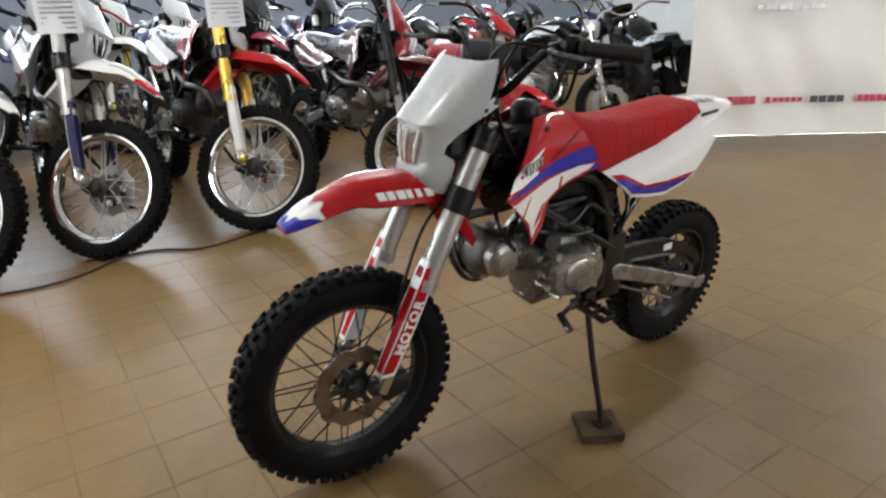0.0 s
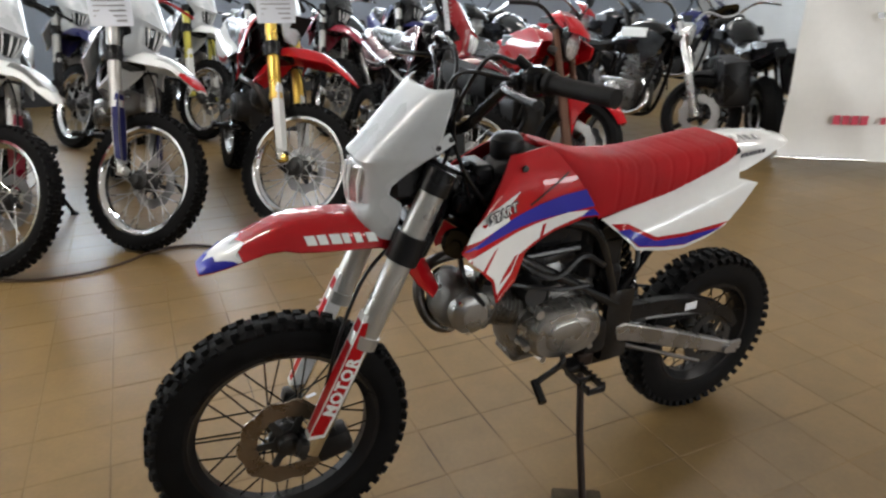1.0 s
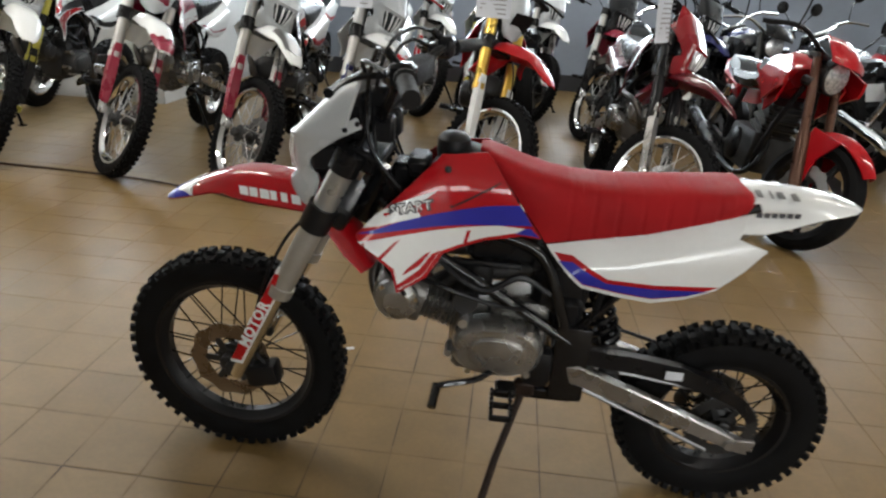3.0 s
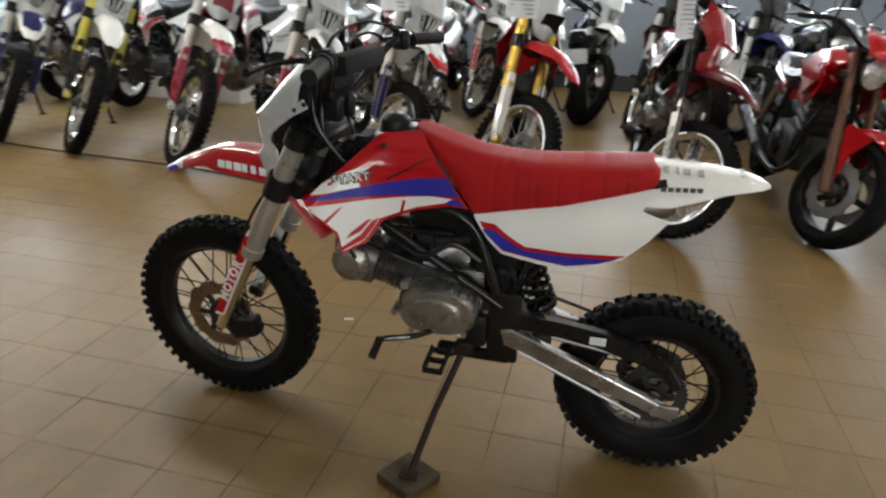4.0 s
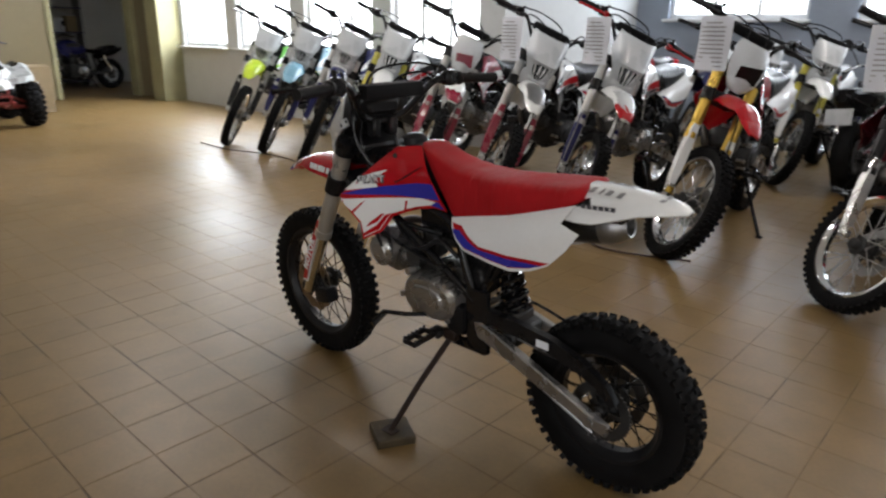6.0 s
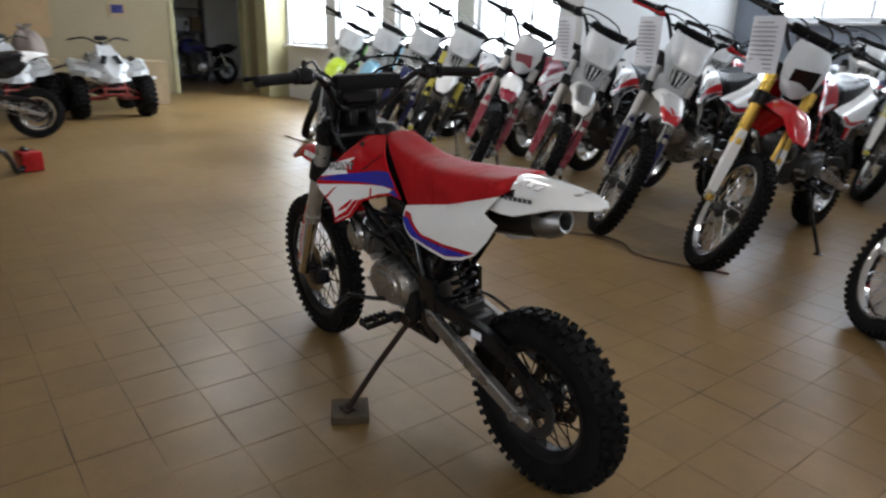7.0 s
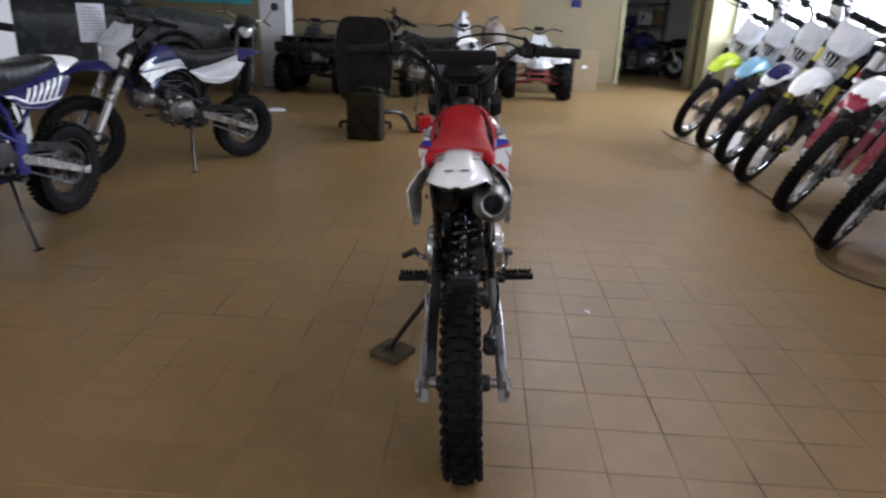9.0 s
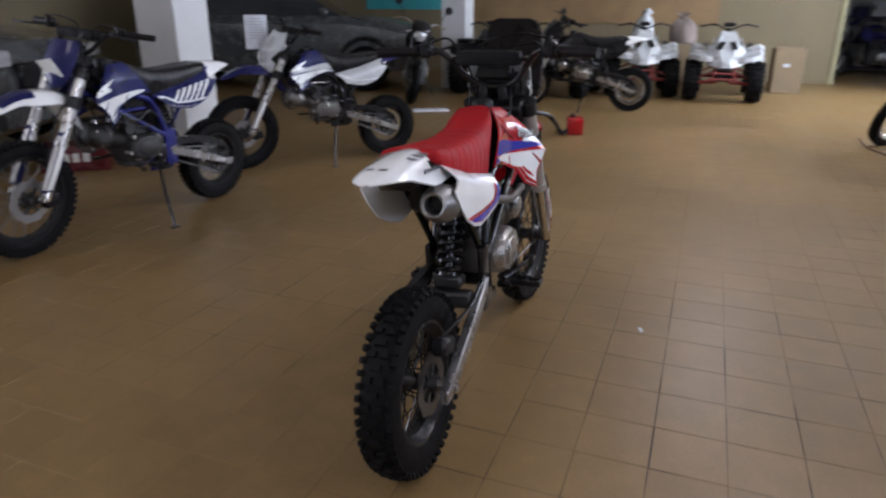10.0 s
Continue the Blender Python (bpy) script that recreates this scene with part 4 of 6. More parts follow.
        for k, (x, y, sx, sy) in enumerate(((0.065, 0.045, 0.012, 0.03), (0.04, 0.045, 0.006, 0.03), (0.02, 0.045, 0.014, 0.026), (-0.01, 0.045, 0.012, 0.03), (0.065, -0.045, 0.012, 0.03), (0.035, -0.045, 0.014, 0.03), (0.0, -0.045, 0.014, 0.026), (-0.105, 0.018, 0.012, 0.02), (-0.105, -0.018, 0.012, 0.02))):
            part("tail_graphic", lambda: Form().box((0, 0, 0), (sx, sy, 0.0012)), STEEL, tail, "grey printed marks", m=Matrix.Translation((x, y, (lerp_table(sorted(TAIL), x)[0] + 0.001 - 0.0075) if abs(y) > 0.03 else (lerp_table(sorted(TAIL), x)[0] + 0.0008)) ) @ Matrix.Rotation(-0.2 * (1 if y > 0 else -1) * (abs(y) > 0.03), 4, "X"), key=("tgr", k))

    # frame and rear end
    def frame_form():
        f = Form()
        for side in (1, -1):
            y = side * 0.075
            f.tube([(0.87, side * 0.03, 0.77), (0.74, y * 1.1, 0.676), (0.41, y * 1.15, 0.475)], 0.0135, 10)
            f.tube(curve_pts([(0.8, side * 0.03, 0.79), (0.62, y * 0.9, 0.735), (0.5, y, 0.69), (0.445, y * 1.1, 0.57), (0.41, y * 1.1, 0.46)], 5), 0.015, 10)
            f.tube([(0.48, y, 0.7), (0.3, y, 0.755), (0.06, y * 0.8, 0.84)], 0.011, 8)
            f.tube([(0.4, y, 0.5), (0.28, y * 1.02, 0.66), (0.17, y, 0.79)], 0.011, 8)
            f.box((0.4, side * 0.086, 0.415), (0.085, 0.022, 0.21), Matrix(), bevel=0.0105, seg=2)
            f.box((0.46, side * 0.07, 0.31), (0.16, 0.02, 0.035), bevel=0.006)
            f.tube([(0.7, y, 0.655), (0.54, y, 0.655)], 0.009, 8)
        f.tube([(0.86, 0, 0.83), (0.92, 0, 0.71)], 0.03, 14)
        f.tube([(0.86, 0, 0.77), (0.62, 0, 0.77)], 0.022, 10)
        f.tube([(0.42, -0.09, 0.395), (0.42, 0.09, 0.395)], 0.02)
        return f
    part("frame", frame_form, c.get("chassis", GLOSS_BLACK), root, "tubular steel frame", key="frame")
    # Black boxes, partly filler, added to darken the open inside of the frame.
    part("airbox", lambda: Form().box((0.45, 0, 0.7), (0.16, 0.13, 0.13), bevel=0.02), BLACK, root, "black airbox under the saddle", key="airbox")
    part("battery_box", lambda: Form().box((0.3, 0.04, 0.72), (0.2, 0.06, 0.1), bevel=0.015), BLACK, root, key="battery")
    part("inner_mudguard", lambda: Form().box((0.08, 0, 0.815), (0.22, 0.11, 0.05), bevel=0.015), BLACK, root, key="innerguard")
    part("intake_boot", lambda: Form().box((0.44, 0, 0.6), (0.13, 0.12, 0.13), bevel=0.02), BLACK, root, key="boot")
    part("frame_filler", lambda: Form().box((0.42, 0.03, 0.53), (0.07, 0.09, 0.1), bevel=0.015), BLACK, root, key="framefill")
    part("tank_filler", lambda: Form().box((0.57, 0, 0.685), (0.2, 0.11, 0.09), bevel=0.02), BLACK, root, key="tankfill")
    for side in (1, -1):
        def arm():
            rings = []
            for x, z, h, y in ((0.43, 0.39, 0.046, 0.078), (0.37, 0.388, 0.06, 0.088), (0.2, 0.33, 0.06, 0.1), (0.05, 0.277, 0.047, 0.105), (-0.02, 0.251, 0.044, 0.106), (-0.045, 0.243, 0.034, 0.106)):
                w = 0.014
                rings.append([(x + 0.3 * dz, side * y + dy, z + dz) for dy, dz in ((-w, -h / 2 + 0.005), (-w + 0.005, -h / 2), (w - 0.005, -h / 2), (w, -h / 2 + 0.005), (w, h / 2 - 0.005), (w - 0.005, h / 2), (-w + 0.005, h / 2), (-w, h / 2 - 0.005))])
            f = Form().loft(rings)
            f.tube([(-0.002, side * 0.07, 0.2545), (-0.002, side * 0.128, 0.2545)], 0.013, 12)
            f.box((-0.035, side * 0.117, 0.257), (0.05, 0.012, 0.03), bevel=0.003)
            return f
        part("swingarm", arm, c.get("arm", ARM), root, "brushed aluminium swingarm", key=("arm", side))
    part("swingarm_bridge", lambda: Form().box((0.3, 0, 0.375), (0.05, 0.15, 0.05), bevel=0.008), DARK_ALLOY, root, key="bridge")
    part("chain_guard", lambda: Form().panel([(0.37, 0.462), (0.25, 0.455), (0.14, 0.44), (0.04, 0.405), (-0.03, 0.36), (-0.06, 0.315), (-0.045, 0.3), (0.0, 0.345), (0.06, 0.37), (0.15, 0.395), (0.25, 0.41), (0.37, 0.42)], lambda x, z: 0.092, 0.024, 0.2), BLACK, root, "black plastic chain guard", key="chainguard")
    part("chain", lambda: Form().tube([(0.47, 0.055, 0.41), (0.02, 0.053, 0.352)], 0.006, 6).tube([(0.47, 0.055, 0.375), (0.02, 0.053, 0.175)], 0.006, 6), STEEL, root, "drive chain", key="chain")
    part("linkage", lambda: Form().box((0.31, 0, 0.43), (0.05, 0.09, 0.04), bevel=0.008).tube([(0.31, -0.05, 0.44), (0.31, 0.05, 0.44)], 0.012, 10), DARK_ALLOY, root, key="linkage")
    part("brake_line", lambda: Form().tube(curve_pts([(0.05, -0.07, 0.37), (0.2, -0.1, 0.395), (0.33, -0.1, 0.425), (0.42, -0.09, 0.42)], 5), 0.005, 6).tube(curve_pts([(0.34, 0.03, 0.7), (0.36, 0.085, 0.58), (0.4, 0.07, 0.5), (0.46, 0.06, 0.55)], 5), 0.007, 6), BLACK, root, key="rline")
    part("rear_caliper", lambda: Form().box((0.05, -0.075, 0.345), (0.09, 0.04, 0.05), Matrix.Rotation(0.3, 4, "Y"), bevel=0.01), BLACK, root, key="rcal")

    def shock():
        a, b = Vector((0.305, 0, 0.43)), Vector((0.4, 0, 0.67))
        f = Form().tube([a, b], 0.013, 10)
        d = (b - a).normalized()
        u, v = Vector((0, 1, 0)), d.cross(Vector((0, 1, 0)))
        pts = [a + (b - a) * (0.1 + 0.75 * k / 84) + (u * math.cos(k * math.pi / 6) + v * math.sin(k * math.pi / 6)) * 0.037 for k in range(85)]
        f.tube(pts, 0.0075, 7)
        f.tube([a + (b - a) * 0.06, a + (b - a) * 0.1], 0.042, 14)
        f.tube([a + (b - a) * 0.85, a + (b - a) * 0.95], 0.042, 14)
        return f
    part("shock_absorber", shock, GLOSS_BLACK, root, "black coil spring shock", key="shock")

    # engine
    def cases():
        f = Form().box((0.575, 0, 0.435), (0.24, 0.14, 0.16), bevel=0.045, seg=2)
        f.box((0.53, 0, 0.51), (0.15, 0.12, 0.09), bevel=0.03, seg=2)
        f.box((0.6, 0, 0.355), (0.17, 0.1, 0.04), bevel=0.015)
        return f
    engine = part("engine", cases, c.get("engine", ENGINE), root, "cast aluminium horizontal engine", key="engine")

    def oval(side, grow, y):
        pts = []
        for k in range(28):
            a = 2 * math.pi * k / 28
            x = 0.103 * grow * math.copysign(abs(math.cos(a)) ** 0.8, math.cos(a))
            z = 0.067 * grow * math.copysign(abs(math.sin(a)) ** 0.8, math.sin(a))
            pts.append((0.576 + x, y * side, 0.447 + z))
        return pts
    for side in (1, -1):
        part("engine_cover", lambda: Form().loft([oval(side, 1.05, 0.06), oval(side, 1.05, 0.1), oval(side, 1.0, 0.112), oval(side, 0.9, 0.124), oval(side, 0.66, 0.126), oval(side, 0.62, 0.13), oval(side, 0.55, 0.132)]), c.get("engine", COVER), engine, "rounded side cover of the engine", key=("cover", side))
    cyl_m = Matrix.Translation((0.68, 0, 0.492)) @ Matrix.Rotation(-0.3, 4, "Y")

    def cylinder():
        rings = []
        for k in range(15):
            x, g = -0.005 + 0.006 * k, 0.056 - (0.005 if k % 2 else 0)
            rings.append([tuple(cyl_m @ Vector((x, g * math.cos(a) * 1.06, g * math.sin(a)))) for a in [2 * math.pi * q / 24 for q in range(24)]])
        return Form().loft(rings)
    part("cylinder", cylinder, c.get("engine", ENGINE), engine, "short finned cylinder", key="cylinder", sharp=25)

    def head():
        rings = []
        for x, g in ((0.08, 0.05), (0.085, 0.062), (0.12, 0.066), (0.16, 0.066), (0.19, 0.06), (0.205, 0.045), (0.21, 0.02)):
            rings.append([tuple(cyl_m @ Vector((x, g * 1.1 * math.copysign(abs(math.cos(a)) ** 0.7, math.cos(a)), g * math.copysign(abs(math.sin(a)) ** 0.7, math.sin(a))))) for a in [2 * math.pi * q / 28 for q in range(28)]])
        return Form().loft(rings)
    part("cylinder_head", head, c.get("engine", ENGINE), engine, "rounded cylinder head", key="head")
    for side in (1, -1):
        part("head_cover", lambda: Form().lathe([(0.0, 0.02), (0.03, 0.019), (0.036, 0.014), (0.044, 0.012), (0.052, 0.004), (0.054, -0.03)], cyl_m @ Matrix.Translation((0.148, side * 0.074, 0)) @ (Matrix() if side > 0 else Matrix.Rotation(math.pi, 4, "X")), 26, False), c.get("engine", COVER), engine, "round cam cover", key=("headcap", side))
        part("valve_cap", lambda: Form().lathe([(0.0, 0.018), (0.018, 0.018), (0.022, 0.012), (0.022, -0.02)], cyl_m @ Matrix.Translation((0.15, 0, side * 0.062)) @ Matrix.Rotation(side * math.pi / 2, 4, "X"), 6, False), SILVER, engine, key=("valvecap", side))
        for q in range(3):
            part("head_bolt", lambda: Form().lathe([(0.0, 0.006), (0.006, 0.006), (0.006, -0.002)], Matrix(), 6, False), CHROME, engine, m=cyl_m @ Matrix.Translation((0.148 + 0.047 * math.cos(q * 2.1 + 0.5), side * 0.08, 0.047 * math.sin(q * 2.1 + 0.5))) @ (Matrix() if side > 0 else Matrix.Rotation(math.pi, 4, "X")), key="headbolt")
    part("spark_plug_cap", lambda: Form().tube(curve_pts([(0.8, 0.06, 0.585), (0.81, 0.085, 0.62), (0.78, 0.08, 0.66), (0.72, 0.06, 0.7)], 5), [0.011] * 8 + [0.004] * 8, 8), BLACK, engine, key="plug")
    part("intake_pipe", lambda: Form().tube(curve_pts([(0.76, 0.0, 0.57), (0.72, 0.01, 0.61), (0.66, 0.02, 0.615)], 5), 0.017, 12).lathe([(0.012, 0.0), (0.026, 0.0), (0.026, 0.008), (0.012, 0.008)], Matrix.Translation((0.695, 0.015, 0.612)) @ Matrix.Rotation(math.pi / 2, 4, "Z"), 14), SILVER, engine, "bright intake pipe", key="intake")
    for q, (x, z, r) in enumerate(((0.66, 0.515, 0.012), (0.505, 0.505, 0.009), (0.69, 0.43, 0.009), (0.64, 0.385, 0.008), (0.5, 0.39, 0.008))):
        part("engine_bolt", lambda: Form().tube([(x, 0.07, z), (x, 0.118, z)], r, 8), SILVER, engine, key=("ebolt", q))
    part("carburettor", lambda: Form().box((0.63, 0.01, 0.59), (0.06, 0.06, 0.09), bevel=0.012).tube([(0.72, 0.0, 0.545), (0.67, 0.005, 0.6), (0.6, 0, 0.6), (0.48, 0, 0.62)], 0.022, 12), DARK_ALLOY, engine, key="carb")
    part("sprocket_cover", lambda: Form().box((0.475, 0.085, 0.4), (0.07, 0.05, 0.1), bevel=0.02, seg=2), BLACK, engine, key="scover")
    part("starter", lambda: Form().tube([(0.66, 0.03, 0.555), (0.66, 0.09, 0.555)], 0.03, 14).tube([(0.72, -0.02, 0.575), (0.78, 0.03, 0.585)], 0.016, 10), DARK_ALLOY, engine, key="starter")
    part("wire_loom", lambda: Form().tube(curve_pts([(0.8, 0.05, 0.78), (0.72, 0.09, 0.66), (0.62, 0.1, 0.6), (0.54, 0.095, 0.64), (0.47, 0.09, 0.6)], 5), 0.008, 6).tube(curve_pts([(0.84, 0.03, 0.72), (0.85, 0.08, 0.64), (0.8, 0.09, 0.56)], 5), 0.006, 6), BLACK, engine, key="loom")
    part("oil_line", lambda: Form().tube(curve_pts([(0.8, 0.05, 0.6), (0.72, 0.1, 0.6), (0.6, 0.09, 0.56), (0.52, 0.1, 0.56)], 5), 0.006, 7), BLACK, engine, key="oil")
    part("shift_lever", lambda: Form().tube(curve_pts([(0.585, 0.12, 0.392), (0.62, 0.165, 0.398), (0.69, 0.19, 0.394), (0.706, 0.192, 0.384)], 4), 0.0075, 8).tube([(0.706, 0.182, 0.386), (0.712, 0.232, 0.36)], 0.011, 8), GLOSS_BLACK, root, "black shift lever", key="shift")
    part("brake_pedal", lambda: Form().tube(curve_pts([(0.53, -0.11, 0.36), (0.6, -0.14, 0.37), (0.7, -0.15, 0.365)], 4), 0.0075, 8).box((0.72, -0.15, 0.368), (0.045, 0.04, 0.014), bevel=0.004), GLOSS_BLACK, root, key="pedal")
    for side in (1, -1):
        def peg():
            f = Form()
            for x in (0.533, 0.577):
                f.box((x, side * 0.18, 0.345), (0.009, 0.1, 0.02), bevel=0.003)
            for y in (0.135, 0.18, 0.226):
                f.box((0.555, side * y, 0.344), (0.05, 0.008, 0.018), bevel=0.003)
            for k in range(6):
                f.box((0.532, side * (0.137 + 0.017 * k), 0.356), (0.006, 0.006, 0.006))
                f.box((0.578, side * (0.137 + 0.017 * k), 0.356), (0.006, 0.006, 0.006))
            f.box((0.545, side * 0.11, 0.338), (0.05, 0.05, 0.024), bevel=0.006)
            return f
        part("footpeg", peg, BLACK, root, "toothed steel footpeg", key=("peg", side))

    # exhaust on the right
    part("exhaust_header", lambda: Form().tube(curve_pts([(0.8, -0.01, 0.49), (0.835, -0.01, 0.455), (0.878, -0.025, 0.47), (0.9, -0.05, 0.53), (0.878, -0.08, 0.58), (0.81, -0.1, 0.6), (0.66, -0.1, 0.6), (0.5, -0.09, 0.64), (0.36, -0.075, 0.69)], 6), 0.0145, 12), DARK_STEEL, root, "steel exhaust pipe", key="header")
    ax = Matrix.Translation((0.34, -0.072, 0.69)) @ (Vector((-0.32, -0.012, 0.056)).to_track_quat("Y", "Z").to_matrix().to_4x4())
    muf = part("muffler", lambda: Form().lathe([(0.018, -0.02), (0.03, 0.0), (0.047, 0.03), (0.049, 0.25), (0.048, 0.252)], ax, 24, False), c.get("muffler", DARK_ALLOY), root, "round exhaust silencer", key="muffler")
    part("muffler_end", lambda: Form().lathe([(0.024, 0.295), (0.025, 0.326), (0.031, 0.328), (0.036, 0.318), (0.043, 0.306), (0.05, 0.28), (0.05, 0.25), (0.044, 0.25), (0.024, 0.27)], ax, 24), STEEL, muf, "polished end cap with a dark outlet", key="muffend")
    part("outlet", lambda: Form().lathe([(0.0, 0.296), (0.0245, 0.294), (0.0245, 0.28)], ax, 18, False), BLACK, muf, key="outlet")
    if stand:
        up = m.inverted().to_3x3() @ Vector((0, 0, 1))
        ft = m.inverted() @ Vector(((m @ (Vector(foot) * scale)).x, (m @ (Vector(foot) * scale)).y, c.get("foot_z", 0.0))) / scale
        part("side_stand", Form().tube([(0.5, 0.09, 0.335), ((0.5 + ft.x) / 2 + 0.006, (0.09 + ft.y) / 2, (0.335 + ft.z) / 2), ft], 0.0095, 10).box((0.5, 0.095, 0.34), (0.05, 0.03, 0.04), bevel=0.006).box(ft + up * 0.003, (0.05, 0.035, 0.006), bevel=0.0015), c.get("stand", GLOSS_BLACK), root, "thin steel side stand")
    return root


BASE = dict(hub=DARK_ALLOY, rim=BLACK, spoke=GLOSS_BLACK, fork=FORK, fork_low=CHROME, guard=WHITE, sticker=RED, fender=RED, mask=GREY_WHITE, seat=SEAT_RED, shroud=RED, low=WHITE, stripe=BLUE, side=WHITE, tail=WHITE)
MAIN = dict(BASE, rear_disc=DARK_STEEL, fender_tip=WHITE, fender_point=BLUE, fender_label="long red front mudguard with pale brand marks", seat_label="ribbed red vinyl saddle", marks=True, fork_foot=DARK_ALLOY, stand=RUST, tank=BLACK, foot_z=0.028, bar_twist=-2)
main_bike = dirt_bike("dirt_bike", Matrix.Translation((0, -0.017, 0.007)) @ Matrix.Rotation(radians(0.7), 4, "Z") @ Matrix.Rotation(radians(-3.9), 4, "X"), MAIN, "red, white and blue pit bike on its side stand", "pit bikes", steer=-3)
for side in (1, -1):
    across = Vector((-side, -0.3957, 0)).normalized()
    out = Vector((-0.3957, side, 0.1263)).normalized()
    rise = out.cross(across)
    at = Vector((0.79, side * shroud_y(0.79, 0.797), 0.797)) + out * 0.004
    face = Matrix(((across.x, rise.x, out.x, at.x), (across.y, rise.y, out.y, at.y), (across.z, rise.z, out.z, at.z), (0, 0, 0, 1))) @ Matrix.Rotation(radians(5 * side), 4, "Z")
    words("word_outline", "START", 0.0295, INK, main_bike, face @ Matrix.Translation((0.0008, -0.0008, -0.0012)), "dark outline of the lettering", 0.1)
    words("model_word", "START", 0.028, WHITE, main_bike, face, "white lettering with dark outline on the shroud", 0.0)
part("warning_tag", Form().box((0.16, 0.1055, 0.425), (0.04, 0.002, 0.022)), PAPER, main_bike, "small white tag on the chain guard")

# plate under the stand
solid("stand_plate", Form().box((0, 0, 0.014), (0.122, 0.122, 0.028), bevel=0.003), PLATE, "scuffed square steel plate under the side stand", "plate", m=pose(0.598, 0.268, 0, 0, 0, 60.5))


def park(x, y, heading, steer, scale, lean=-4.0):
    """Pose of a bike whose steered front tyre touches the ground at (x, y)."""
    front = (steer_matrix(steer) @ FRONT_AXLE) * scale
    turn = Matrix.Rotation(radians(heading), 4, "Z")
    return Matrix.Translation(Vector((x, y, 0)) - turn @ Vector((front.x, front.y, 0))) @ turn @ Matrix.Translation((0, 0, 0.007 * scale)) @ Matrix.Rotation(radians(lean), 4, "X")


ROW_GROUP = "row of parked dirt bikes"
MX = dict(BASE, rim=CHROME, spoke=SILVER, hub=DARK_ALLOY, seat=BLACK, disc=STEEL, spokes=28, lens=CAR_GLASS, front_tyre=0.07)
ROW = [
    (5.93, -2.38, dict(MX, fender=NEON, shroud=GREEN, low=WHITE, stripe=NEON, side=GREEN, tail=GREEN, mask=GREY_WHITE, engine=DARK_ALLOY, guard=BLACK, sticker=BLACK), True, "green and neon yellow dirt bike parked near the windows"),
    (5.27, -2.42, dict(MX, fender=SKY_BLUE, shroud=SKY_BLUE, low=WHITE, stripe=WHITE, side=WHITE, tail=WHITE, mask=GREY_WHITE, engine=DARK_ALLOY, guard=NAVY, sticker=NAVY), True, "light blue and white dirt bike parked in a row"),
    (4.5, -2.36, dict(MX, fender=WHITE, fender_panel=NAVY, shroud=NAVY, low=WHITE, stripe=NAVY, side=WHITE, tail=WHITE, mask=GREY_WHITE, guard=NAVY, sticker=NAVY), True, "white and navy dirt bike parked in a row"),
    (3.78, -2.28, dict(MX, fender=WHITE, shroud=WHITE, low=RED, stripe=BLACK, side=WHITE, tail=WHITE, mask=GREY_WHITE, engine=DARK_ALLOY, fork=YELLOW, guard=BLACK, sticker=BLACK, plate_mark=WHITE), True, "white dirt bike with yellow fork tubes parked in a row"),
    (2.93, -2.24, dict(MX, fender=WHITE, fender_tip=MAGENTA, shroud=MAGENTA, low=WHITE, stripe=WHITE, side=WHITE, tail=WHITE, mask=GREY_WHITE, guard=MAGENTA, sticker=MAGENTA, plate_mark=MAGENTA), False, "white and crimson motocross bike parked in a row"),
    (2.14, -2.15, dict(MX, fender=WHITE, fender_panel=STEEL, shroud=WHITE, low=BLACK, stripe=RED, side=WHITE, tail=WHITE, mask=GREY_WHITE, engine=DARK_ALLOY, guard=MAGENTA, sticker=MAGENTA), True, "white dirt bike with crimson fork guards, parked in a row"),
    (1.52, -2.22, dict(MX, fender=WHITE, fender_tip=RED, fender_panel=GREY_WHITE, shroud=WHITE, low=BLACK, stripe=RED, side=WHITE, tail=WHITE, mask=GREY_WHITE, guard=STEEL, sticker=NAVY, lever=RED), True, "white dirt bike with silver fork and blue guards in a row"),
    (0.755, -2.16, dict(MX, fender=RED, shroud=RED, low=WHITE, stripe=RED, side=WHITE, tail=WHITE, mask=GREY_WHITE, engine=DARK_ALLOY, fork=GOLD, fork_low=SILVER, guard=WHITE, sticker=WHITE, plate_mark=BLACK), False, "red and white motocross bike with gold fork tubes in a row"),
    (-0.18, -2.0, dict(MX, fender=DARK_RED, shroud=DARK_RED, low=DARK_RED, stripe=BLACK, side=DARK_RED, tail=DARK_RED, mask=CRIMSON, fork=BLACK, fork_low=SILVER, fork_foot=SILVER, guard=SILVER, sticker=SILVER, lens=LENS, chassis=BLACK, size=1.11), True, "dark red dual-sport motorcycle beside the row of dirt bikes"),
]
row_bikes = []
for x, y, c, lamp, label in ROW:
    size = c.get("size", 1.19)
    row_bikes.append(dirt_bike("dirt_bike", park(x, y, 93, 45, size, -8), c, label, ROW_GROUP, size, 45, True, lamp))

# white banner on cords
b0 = Vector((-2.5, -1.8, 0.135))
run = Vector((-0.83, 0.56, 0)).normalized()
nrm = Vector((-run.y, run.x, 0))
b1 = b0 + run * 2.9
banner = thing("banner", Matrix(), "white vinyl banner with small printed brand marks, hung from the ceiling", "banner")
f = Form()
rings = []
for k in range(59):
    p = b0 + (b1 - b0) * (k / 58)
    rings.append([tuple(p + nrm * (0.012 * math.sin(k * 0.33 + j * 0.55) + 0.006 * math.sin(k * 0.9 + j) + 0.01 * math.sin(j * 0.9)) + Vector((0, 0, 2.2 * j / 24))) for j in range(25)])
part("sheet", f.loft(rings, caps=False, closed=False), BANNER, banner, "wrinkled white vinyl", sharp=80)
